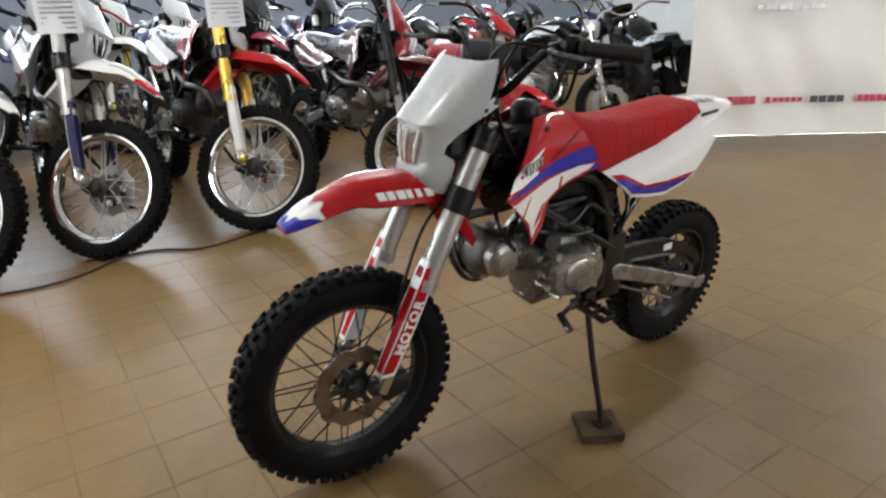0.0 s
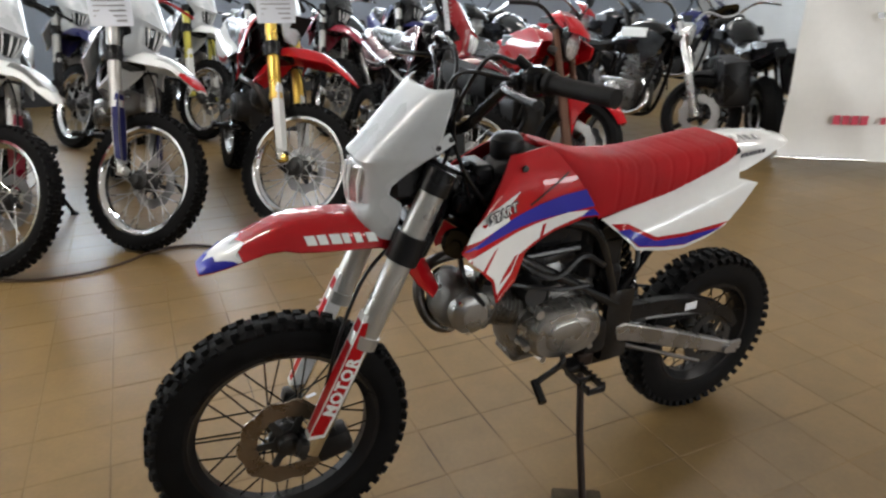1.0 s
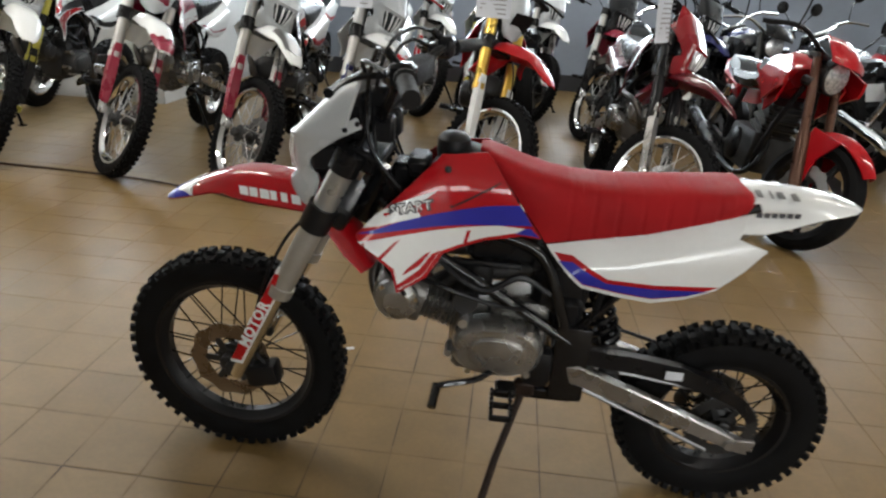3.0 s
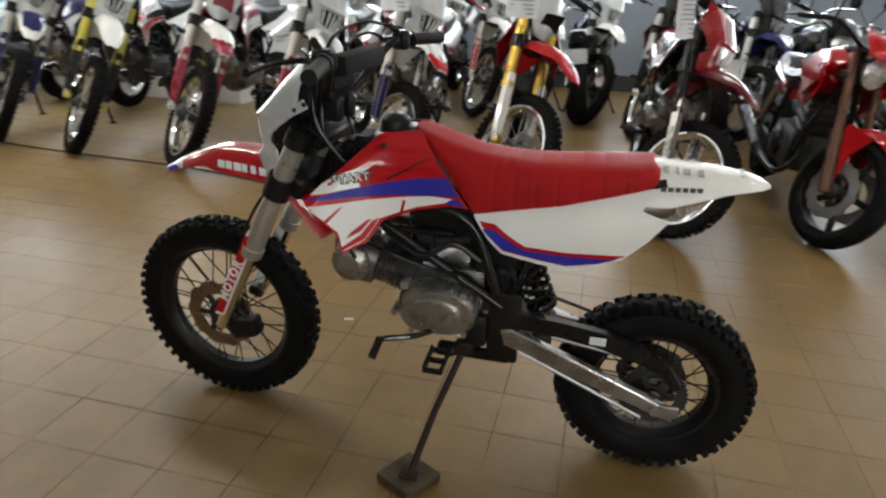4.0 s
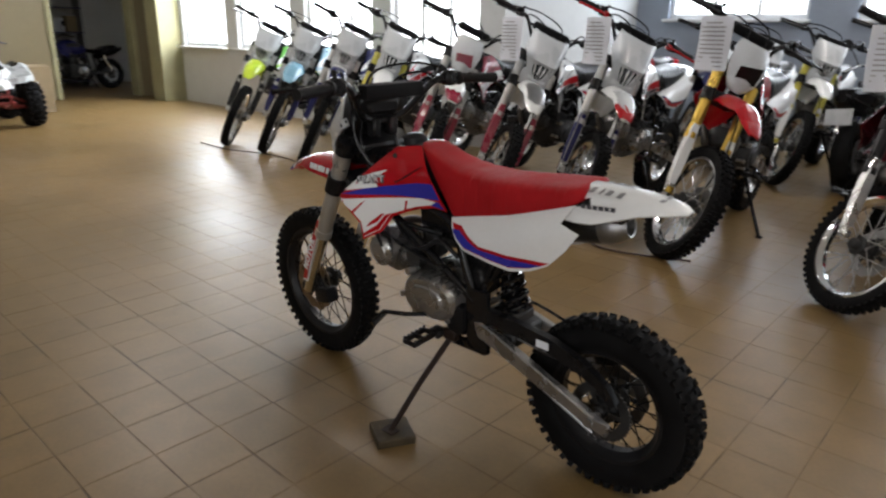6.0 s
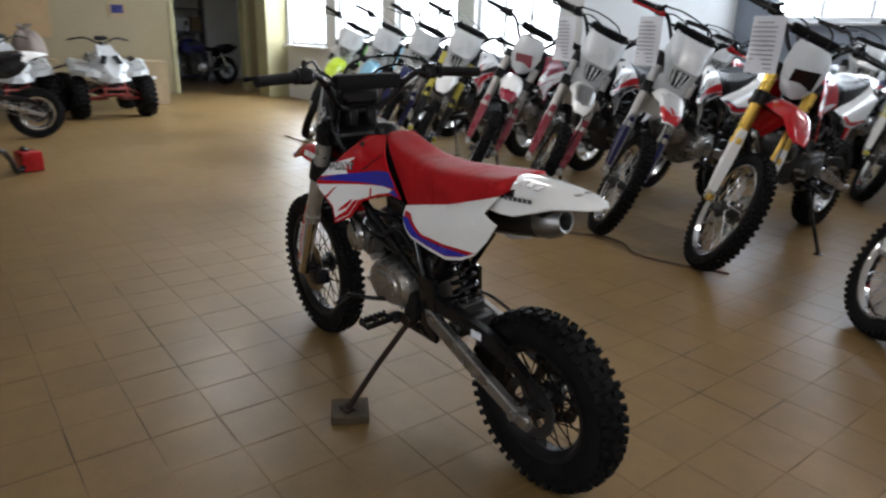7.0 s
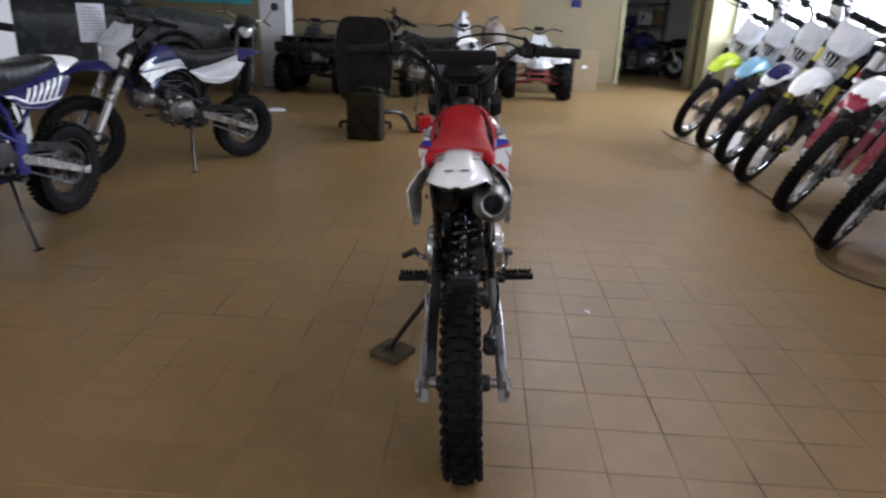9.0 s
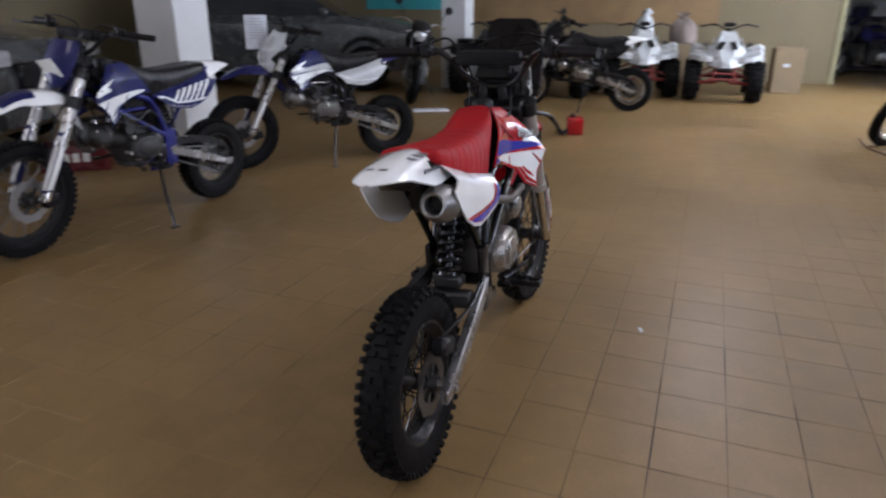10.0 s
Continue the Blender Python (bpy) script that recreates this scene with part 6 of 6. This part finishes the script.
# ---- quads ----
def quad(name, m, body, bar, label, racks=False):
    root = thing(name, m, label, "quad bike", "parked quad bikes")
    for x, r, w in ((0.55, 0.28, 0.2), (-0.5, 0.27, 0.24)):
        for side in (1, -1):
            hub = part("wheel", lambda: Form().lathe([(0.0, 0.03), (0.1, 0.02), (0.12, 0.06), (0.12, -0.06), (0.03, -0.05)], n=20, closed=False), DARK_ALLOY, root, m=Matrix.Translation((x, side * 0.42, r)), key=("q_hub", x))
            part("tyre", lambda: tyre_form(r, w, 22, 3), RUBBER, hub, "black knobbly balloon tyre", key=("q_tyre", r))
            tagged(part("tread", lambda: knob_form(r, w, 22, 3), RUBBER, hub, "", key=("q_knobs", r)), kind="stuff")
        for side in (1, -1):
            part("suspension_arm", lambda: Form().tube([(x - 0.1, side * 0.08, 0.27), (x, side * 0.36, 0.25)], 0.021, 8).tube([(x + 0.12, side * 0.08, 0.27), (x, side * 0.36, 0.25)], 0.021, 8).tube([(x - 0.02, side * 0.1, 0.42), (x, side * 0.36, 0.31)], 0.014, 8), bar, root, key=("q_arm", x, side))
    part("chassis", lambda: Form().box((0, 0, 0.34), (0.95, 0.26, 0.16), bevel=0.03), BLACK, root, key="q_chassis")
    part("bumper", lambda: Form().tube(curve_pts([(0.6, -0.16, 0.24), (0.76, -0.15, 0.3), (0.8, -0.12, 0.42), (0.72, -0.12, 0.5)], 4), 0.014, 8).tube(curve_pts([(0.6, 0.16, 0.24), (0.76, 0.15, 0.3), (0.8, 0.12, 0.42), (0.72, 0.12, 0.5)], 4), 0.014, 8).tube([(0.77, -0.2, 0.32), (0.77, 0.2, 0.32)], 0.014, 8).tube([(0.8, -0.16, 0.4), (0.8, 0.16, 0.4)], 0.014, 8), bar, root, "tubular front bumper", key="q_bumper")
    part("nose", lambda: Form().loft([[(x, s * hw, z) for s, z in ((-1, z0), (-0.9, (z0 + z1) / 2), (-0.45, z1), (0, z1 - 0.015), (0.45, z1), (0.9, (z0 + z1) / 2), (1, z0))] for x, hw, z0, z1 in ((0.86, 0.07, 0.48, 0.55), (0.76, 0.21, 0.5, 0.68), (0.58, 0.27, 0.54, 0.82), (0.36, 0.2, 0.58, 0.95), (0.2, 0.12, 0.6, 0.9))]), body, root, "broad pointed nose panel", key="q_nose", sharp=20)
    for side in (1, -1):
        part("nose_vent", lambda: Form().box((0.685, side * 0.085, 0.765), (0.15, 0.075, 0.02), Matrix.Rotation(0.72, 4, "Y") @ Matrix.Rotation(side * 0.35, 4, "Z"), bevel=0.006), BLACK, root, "black scoop in the nose", key=("q_vent", side))
        part("mudguard", lambda: Form().loft([[(x0, side * y, z), (x1, side * y, z - 0.13), (x1, side * y, z - 0.2), (x0, side * y, z - 0.02)] for y, x0, x1, z in ((0.15, 0.22, 0.78, 0.74), (0.24, 0.24, 0.8, 0.75), (0.34, 0.28, 0.78, 0.76), (0.43, 0.34, 0.7, 0.78), (0.48, 0.4, 0.62, 0.75))]), body, root, "angular upswept front mudguard", key=("q_guard_f", side), sharp=20)
        part("guard_inset", lambda: Form().box((0.55, side * 0.28, 0.775), (0.2, 0.08, 0.014), Matrix.Rotation(0.16, 4, "Y") @ Matrix.Rotation(side * 0.4, 4, "X"), bevel=0.004), BLACK, root, "black inset", key=("q_inset", side))
        part("side_fairing", lambda: Form().panel([(0.26, 0.86), (0.5, 0.74), (0.62, 0.58), (0.44, 0.5), (0.2, 0.56), (0.1, 0.7)], lambda x, z: 0.17 + 0.1 * (x - 0.1), 0.012, 0.08, side), body, root, "slanted side fairing", key=("q_fairing", side))
        part("mudguard", lambda: Form().loft([[(x0, side * y, z), (x1, side * y, z + 0.02), (x1, side * y, z), (x0, side * y, z - 0.02)] for y, x0, x1, z in ((0.13, -0.74, -0.2, 0.66), (0.3, -0.74, -0.26, 0.66), (0.5, -0.68, -0.34, 0.6))]), BLACK, root, "wide rear mudguard", key=("q_guard_r", side), sharp=20)
        part("headlight", lambda: Form().box((0.77, side * 0.1, 0.6), (0.05, 0.08, 0.05), Matrix(), bevel=0.015), LENS, root, key=("q_lamp", side))
    if racks:
        for x, w in ((0.5, 0.62), (-0.5, 0.6)):
            part("wide_mudguard", lambda: Form().box((x, 0, 0.66), (w, 1.0, 0.16), bevel=0.06, seg=2), body, root, "broad black mudguard", key=("q_wide", x))
            part("cargo_rack", lambda: Form().box((x, 0, 0.8), (w * 0.8, 0.8, 0.02), bevel=0.008).box((x, 0.38, 0.77), (w * 0.7, 0.02, 0.06)).box((x, -0.38, 0.77), (w * 0.7, 0.02, 0.06)), BLACK, root, "tubular cargo rack", key=("q_cargo", x))
        for side in (1, -1):
            part("footwell", lambda: Form().box((0.0, side * 0.34, 0.4), (0.5, 0.24, 0.06), bevel=0.02).box((0.0, side * 0.2, 0.5), (0.5, 0.04, 0.26), bevel=0.015), BLACK, root, "deep black footwell", key=("q_well", side))
    part("seat", lambda: Form().box((-0.18, 0, 0.74), (0.66, 0.22, 0.14), bevel=0.04, seg=2), BLACK, root, key="q_seat")
    part("rear_rack", lambda: Form().box((-0.62, 0, 0.58), (0.2, 0.4, 0.04), bevel=0.015), BLACK, root, key="q_rack")
    part("handlebar", lambda: Form().tube(curve_pts([(0.08, -0.38, 1.0), (0.2, -0.2, 1.03), (0.26, 0, 0.96), (0.2, 0.2, 1.03), (0.08, 0.38, 1.0)], 5), 0.012, 8).tube([(0.34, 0, 0.6), (0.26, 0, 0.98)], 0.025, 10).box((0.24, 0, 1.03), (0.08, 0.16, 0.06), bevel=0.02), BLACK, root, "handlebar with pad", key="q_bar")
    return root


quad("quad_bike", pose(9.45, -0.85, 0, 0, 0, 180), GREY_WHITE, TUBE_RED, "white sport quad bike with red bumper by the end wall")
quad("quad_bike", pose(9.6, 0.35, 0, 0, 0, 188), GREY_WHITE, TUBE_RED, "white sport quad bike with red arms by the end wall")
quad("quad_bike", pose(9.0, 1.48, 0, 0, 0, 178), BLACK, BLACK, "black utility quad bike parked by the plywood boards", True)
street_bike("street_motorcycle", park_street(6.9, 3.1, 200, 12, 1.42), dict(DARK, tank=GLOSS_BLACK), "black street motorcycle parked in the dim far corner", "", 12, fairing=True)
quad("quad_bike", pose(8.95, 2.52, 0, 0, 0, 182), BLACK, BLACK, "black utility quad bike parked in the dim far corner", True)
dirt_bike("dirt_bike", park(7.2, 1.55, 98, 20, 1.05, -6), dict(MX2, fender=BLACK, shroud=BLACK, low=BLACK, stripe=BLACK, side=BLACK, tail=WHITE, mask=BLACK, guard=BLACK, sticker=BLACK), "black dirt bike with white tail parked before the quad bikes", "pit bikes", 1.05, 20, True, True)


def sack_form(size, phase):
    """A slack tied bag that stands on its base: bulging folds, gathered neck."""
    f = Form()
    angles = [2 * math.pi * k / 28 for k in range(28)]
    rows = []
    for z, r in ((0.0, 0.17), (0.02, 0.215), (0.09, 0.235), (0.18, 0.225), (0.27, 0.19), (0.34, 0.15), (0.38, 0.1), (0.4, 0.06), (0.43, 0.075), (0.47, 0.11), (0.475, 0.02)):
        fold = 0.3 * z + 0.05
        rows.append([(size * (r * (1 + fold * math.sin(3 * a + 9 * z + phase) + 0.05 * math.sin(9 * a + phase + 14 * z)) * math.cos(a) + 0.2 * z), size * (r * 0.85 * (1 + fold * math.sin(4 * a - 7 * z)) * math.sin(a) - 0.25 * z * z), size * (z + 0.03 * math.sin(2 * a + phase) * min(1, z * 5))) for a in angles])
    f.loft(rows)
    return f


solid("sack", sack_form(0.98, 0.4), CREAM, "pale beige tied sack standing on the stacked cartons", "sack", m=pose(10.75, -0.2, 0.696, 0, 0, 60))
solid("plastic_bag", sack_form(0.88, 2.0), GREY_WHITE, "white plastic bag resting on the quad bike seat", "bag", m=pose(9.8, 0.38, 0.806, 0, 0, 10))
for z in (0.0, 0.35):
    solid("carton", Form().box((0, 0, 0.174), (0.5, 0.6, 0.348), bevel=0.006), CARD, "plain brown carton stacked by the end wall", "box", "cartons by the wall", m=pose(10.75, -0.2 + z * 0.08, z, 0, 0, 5 + z * 8))


# ---- cars ----
def car(name, m, label):
    root = thing(name, m, label, "car", "parked cars")
    rows = [(2.2, 0.35, 0.72, 0.55, 0.82), (2.12, 0.3, 0.95, 0.78, 0.9), (1.6, 0.3, 1.06, 0.9, 0.92), (1.0, 0.3, 1.12, 0.92, 0.92), (0.2, 0.3, 1.12, 0.92, 0.92), (-1.5, 0.3, 1.12, 0.92, 0.92), (-2.1, 0.35, 1.05, 0.88, 0.9), (-2.25, 0.45, 0.9, 0.8, 0.84)]
    part("body", Form().loft([[(x, s * hw, z) for s, hw, z in ((-1, w2, low), (-1, w2 * 1.03, low + 0.25), (-1, w2, top - 0.12), (-1, w1 * 0.85, top), (0, 1, top + 0.03), (1, w1 * 0.85, top), (1, w2, top - 0.12), (1, w2 * 1.03, low + 0.25), (1, w2, low))] for x, low, top, w1, w2 in rows]), CAR_PAINT, root, "dark grey painted body", sharp=30)
    part("cabin", Form().loft([[(x, s * hw, z) for s, z in ((-1, 1.08), (-0.86, top), (0.86, top), (1, 1.08))] for x, hw, top in ((0.95, 0.8, 1.12), (0.25, 0.76, 1.55), (-0.6, 0.76, 1.62), (-1.6, 0.74, 1.58), (-2.05, 0.76, 1.12))]), CAR_GLASS, root, "dark tinted glass house")
    part("roof", Form().box((-0.65, 0, 1.61), (1.9, 1.25, 0.05), bevel=0.02), CAR_PAINT, root)
    part("grille", Form().box((2.2, 0, 0.72), (0.06, 1.0, 0.2), bevel=0.02), BLACK, root)
    part("bumper", Form().box((2.2, 0, 0.46), (0.16, 1.7, 0.2), bevel=0.05, seg=2), CAR_PAINT, root)
    for side in (1, -1):
        part("headlight", Form().box((2.1, side * 0.7, 0.86), (0.24, 0.32, 0.13), bevel=0.04, seg=2), LENS, root, "clear headlamp")
        part("door_mirror", Form().box((0.75, side * 1.02, 1.18), (0.12, 0.16, 0.12), bevel=0.03), CAR_PAINT, root)
        for x in (1.35, -1.4):
            w = part("wheel", lambda: Form().lathe([(0.0, 0.06), (0.2, 0.05), (0.23, 0.09), (0.23, -0.09), (0.0, -0.08)], n=24, closed=False), SILVER, root, m=Matrix.Translation((x, side * 0.84, 0.35)) @ Matrix.Rotation(0 if side > 0 else math.pi, 4, "Z"), key="c_wheel")
            part("tyre", lambda: Form().lathe([(0.22, -0.1), (0.32, -0.11), (0.35, -0.08), (0.35, 0.08), (0.32, 0.11), (0.22, 0.1)], n=32), RUBBER, w, key="c_tyre")
            part("wheel_arch", lambda: Form().tube([(0.42 * math.cos(a), 0, 0.42 * math.sin(a)) for a in [math.pi * q / 12 for q in range(13)]], 0.045, 8), BLACK, w, m=Matrix.Translation((0, 0.07, 0.02)), key="c_arch")
    return root


car("car", pose(8.5, 6.0, 0, 0, 0, -68), "dark grey off-road car parked at the back of the hall")
car("car", pose(1.85, 6.5, 0, 0, 0, -68), "dark car parked behind the white column")


# ---- clutter ----
chair = thing("office_chair", pose(5.42, 1.2, 0, 0, 0, 8), "black padded office chair with a broad rounded back", "chair")
part("seat", Form().box((0, 0, 0.5), (0.5, 0.5, 0.1), bevel=0.04, seg=2), BLACK, chair)
part("backrest", Form().loft([[(-0.25 + e, y * hw, z) for y in (-1, -0.6, 0, 0.6, 1)] + [(-0.33 + e, y * hw * 0.96, z) for y in (1, 0.6, 0, -0.6, -1)] for z, hw, e in ((0.4, 0.26, 0.02), (0.6, 0.285, 0), (0.85, 0.285, -0.03), (1.02, 0.27, -0.06), (1.11, 0.22, -0.085), (1.14, 0.16, -0.09))]), BLACK, chair, "tall rounded black backrest")
part("gas_column", Form().tube([(0, 0, 0.1), (0, 0, 0.46)], 0.03, 12), BLACK, chair)
for k in range(5):
    a = 2 * math.pi * k / 5
    leg = part("base_leg", Form().tube([(0, 0, 0.1), (0.28 * math.cos(a), 0.28 * math.sin(a), 0.065)], [0.025, 0.018], 8), BLACK, chair)
    part("castor", Form().lathe([(0, 0.02), (0.028, 0.018), (0.028, -0.018), (0, -0.02)], Matrix.Translation((0.28 * math.cos(a), 0.28 * math.sin(a), 0.03)), 12, False), BLACK, leg)
# Quad added only to keep the floor behind the blue bike dark.
quad("quad_bike", pose(0.55, 4.35, 0, 0, 0, 176), BLACK, BLACK, "black quad bike added to darken the space behind the blue pit bike", True)
crate = thing("crate", pose(2.36, 3.98, 0, 0, 0, 128), "low red plastic crate with white printed marks on the floor", "crate")
part("bin", Form().box((0, 0, 0.1), (0.5, 0.24, 0.2), bevel=0.015, seg=2), DARK_RED, crate)
part("rim", Form().box((0, 0, 0.195), (0.52, 0.26, 0.02), bevel=0.006), DARK_RED, crate)
for k in range(3):
    part("printed_mark", Form().box((-0.09 + 0.075 * k, 0.1215, 0.11), (0.05, 0.003, 0.07)), WHITE, crate, "white mark as a plain bar")
jerry = thing("jerry_can", pose(4.87, 1.1, 0, 0, 0, 82), "dark olive steel jerry can with pressed cross ribs", "jerry can")
part("body", Form().box((0, 0, 0.225), (0.35, 0.165, 0.45), bevel=0.035, seg=3), OLIVE, jerry)
for side in (1, -1):
    for tilt in (1, -1):
        part("pressed_rib", Form().box((0, side * 0.083, 0.22), (0.36, 0.008, 0.03), Matrix.Rotation(tilt * 0.86, 4, "Y"), bevel=0.0035), OLIVE, jerry)
    part("seam", Form().box((0, 0, 0.225), (0.354, 0.012, 0.452), bevel=0.003) if side > 0 else Form().box((0, 0, 0.006), (0.3, 0.14, 0.012), bevel=0.003), OLIVE, jerry)
for dy in (-0.045, 0, 0.045):
    part("carry_handle", Form().tube(curve_pts([(-0.1, dy, 0.445), (-0.07, dy, 0.495), (0.06, dy, 0.495), (0.09, dy, 0.445)], 4), 0.009, 8), OLIVE, jerry)
part("cap", Form().tube([(-0.12, 0, 0.44), (-0.155, 0, 0.485)], 0.03, 14), DARK_ALLOY, jerry, "dark screw cap")
can = thing("canister", pose(5.48, 0.58, 0, 0, 0, 15), "small red plastic canister on the floor", "canister")
part("body", Form().box((0, 0, 0.085), (0.19, 0.17, 0.17), bevel=0.025, seg=2), RED, can)
part("spout", Form().tube([(0, 0.0, 0.16), (0.0, 0.04, 0.2)], 0.022, 10), BLACK, can)
solid("hose", Form().tube(curve_pts([(4.89, 0.93, 0.27), (4.95, 0.86, 0.27), (5.08, 0.79, 0.24), (5.22, 0.73, 0.14), (5.3, 0.7, 0.05), (5.36, 0.665, 0.024), (5.4, 0.62, 0.06)], 6), 0.022, 9), BLACK, "thick black spout hose between the jerry can and red canister", "hose")
solid("rag", Form().loft([[(x, y * 0.09, 0.004 + 0.018 * abs(math.sin(x * 22 + y * 2))) for y in (-1, -0.5, 0, 0.5, 1)] + [(x, y * 0.09, 0.0) for y in (1, 0.5, 0, -0.5, -1)] for x in [-0.22 + 0.044 * k for k in range(11)]]), PAPER, "crumpled white rag on the floor", "rag", m=pose(6.45, 2.6, 0, 0, 0, 120))
box = thing("cardboard_box", pose(10.5, -1.78, 0, 0, 0, 4), "tall plain brown cardboard box by the end wall", "box")
part("carton", Form().box((0, 0, 0.33), (0.4, 0.42, 0.66), bevel=0.006), CARD, box)
for side in (1, -1):
    part("flap", Form().box((side * 0.14, 0, 0.672), (0.13, 0.41, 0.004), Matrix.Rotation(side * 0.25, 4, "Y"), bevel=0.001), CARD, box, "half-open top flap")
part("printed_mark", Form().box((-0.2015, 0.03, 0.42), (0.003, 0.09, 0.05)), PAPER, box, "small pale printed mark")
solid("plywood_board", Form().box((XE - 0.02, 1.7, 1.62), (0.03, 4.8, 1.28), bevel=0.004), WOOD, "plywood boards fixed to the end wall", "board")
pic = thing("picture", pose(XE - 0.012, -1.75, 1.46), "small printed picture fixed to the beige wall", "picture")
part("sheet", Form().box((0, 0, 0), (0.012, 0.3, 0.26), bevel=0.002), CARD, pic)
part("print", Form().box((-0.0075, 0.0, 0.01), (0.003, 0.2, 0.14)), NAVY, pic, "dark printed image")
solid("poster", Form().box((XE - 0.015, 5.5, 1.62), (0.02, 1.8, 0.8), bevel=0.004), TEAL, "teal printed poster on the end wall", "poster")
solid("floor_cable", Form().tube(curve_pts([(6.3, -2.15, 0.007), (5.7, -2.14, 0.007), (5.07, -2.3, 0.007), (4.1, -2.2, 0.007), (3.24, -2.17, 0.007), (2.76, -2.14, 0.007), (2.25, -2.02, 0.007), (1.99, -1.925, 0.007), (1.78, -1.915, 0.007), (1.61, -1.99, 0.007), (1.48, -2.09, 0.007), (1.3, -2.08, 0.007), (1.12, -1.97, 0.007), (0.86, -2.02, 0.007), (0.62, -2.12, 0.007)], 8), 0.006, 7), CABLE, "thin brown cable lying along the parked bikes", "cable")
solid("paper_scrap", Form().box((0, 0, 0.002), (0.035, 0.014, 0.003), bevel=0.001), PAPER, "tiny white scrap of paper on the tiles", "scrap", m=pose(1.08, -0.52, 0, 0, 0, 20))

# store room beyond the doorway
shelf = thing("shelf", pose(XE + 3.2, -3.4, 0), "dark metal shelf with boxes in the dim store room", "shelf")
for y in (-0.9, 0.9):
    part("upright", Form().box((0, y, 1.0), (0.4, 0.04, 2.0), bevel=0.004), STEEL, shelf)
for z in (0.1, 0.6, 1.1, 1.6):
    part("board", Form().box((0, 0, z), (0.42, 1.84, 0.03), bevel=0.004), NAVY, shelf)
rs = random.Random(8)
for z in (0.115, 0.615, 1.115):
    y = -0.82
    while y < 0.65:
        w, h = rs.uniform(0.16, 0.34), rs.uniform(0.15, 0.4)
        solid("carton", Form().box((0, 0, h / 2), (0.3, w, h), bevel=0.005), rs.choice([NAVY, PAPER, BLACK, CARD, STEEL]), "small stored box on the dark shelf", "box", "boxes on the shelf", m=pose(XE + 3.2, -3.4 + y + w / 2, z))
        y += w + 0.05
street_bike("street_motorcycle", pose(XE + 1.9, -4.3, 0, 0, 0, 100), dict(DARK, tank=NAVY, shroud=NAVY), "dark motorcycle standing in the dim store room", "", 0, fairing=True)


# ---- floor ----
PITCH, GAP, SLIP = 0.2085, 0.0042, 0.0011
tagged(part("ground", Form().box((2.5, 0, -0.05095), (40, 40, 0.1)), GROUT, smooth=False), "dark grout bed under the floor tiles", "floor", kind="structure")


def tile_data(z, tilt_x, tilt_y):
    h, c = (PITCH - GAP) / 2, 0.0007
    vs = [(sx * h, sy * h, -0.008) for sx, sy in ((-1, -1), (1, -1), (1, 1), (-1, 1))]
    vs += [(sx * h, sy * h, -0.0012) for sx, sy in ((-1, -1), (1, -1), (1, 1), (-1, 1))]
    vs += [(sx * (h - c), sy * (h - c), 0) for sx, sy in ((-1, -1), (1, -1), (1, 1), (-1, 1))]
    vs = [(x, y, zz + z + tilt_x * x + tilt_y * y) for x, y, zz in vs]
    fs = [[8, 9, 10, 11]]
    for k in range(4):
        l = (k + 1) % 4
        fs += [[k, l, l + 4, k + 4], [k + 4, l + 4, l + 8, k + 8]]
    return vs, fs


rng = random.Random(5)
floor = tagged(new("floor"), "brown glazed square floor tiles with dark joints", "floor", kind="structure")
TILE_MESHES = []
for k in range(14):
    me = bpy.data.meshes.new("tile")
    vs, fs = tile_data(rng.uniform(-0.0007, 0), rng.uniform(-0.0012, 0.0012), rng.uniform(-0.0012, 0.0012))
    me.from_pydata(vs, [], fs)
    me.materials.append(TILE)
    TILE_MESHES.append(me)
cells = [(i, j) for i in range(int(-7 / PITCH), int(16 / PITCH)) for j in range(int(-7.4 / PITCH), int(9.6 / PITCH))]
near = sorted(cells, key=lambda q: ((q[0] + 0.5) * PITCH - 0.55) ** 2 * 0.8 + ((q[1] + 0.5) * PITCH - 0.25) ** 2)[:296]
for i, j in near:
    ob = new("tile", rng.choice(TILE_MESHES))
    ob.parent = floor
    ob.matrix_basis = pose((i + 0.5) * PITCH + rng.uniform(-SLIP, SLIP), (j + 0.5) * PITCH + rng.uniform(-SLIP, SLIP), 0, 0, 0, rng.choice((0, 90, 180, 270)) + rng.uniform(-0.16, 0.16))
taken = set(near)
allv, allf = [], []
for i, j in cells:
    if (i, j) in taken:
        continue
    vs, fs = tile_data(rng.uniform(-0.0007, 0), rng.uniform(-0.0012, 0.0012), rng.uniform(-0.0012, 0.0012))
    k, dx, dy, turn = len(allv), rng.uniform(-SLIP, SLIP), rng.uniform(-SLIP, SLIP), rng.uniform(-0.003, 0.003)
    allv += [(x - turn * y + dx + (i + 0.5) * PITCH, y + turn * x + dy + (j + 0.5) * PITCH, z) for x, y, z in vs]
    allf += [[q + k for q in fc] for fc in fs]
me = bpy.data.meshes.new("tile_field")
me.from_pydata(allv, [], allf)
me.materials.append(TILE_FIELD)
field = new("tile_field", me)
field.parent = floor
tagged(field, "", "", "", "stuff")
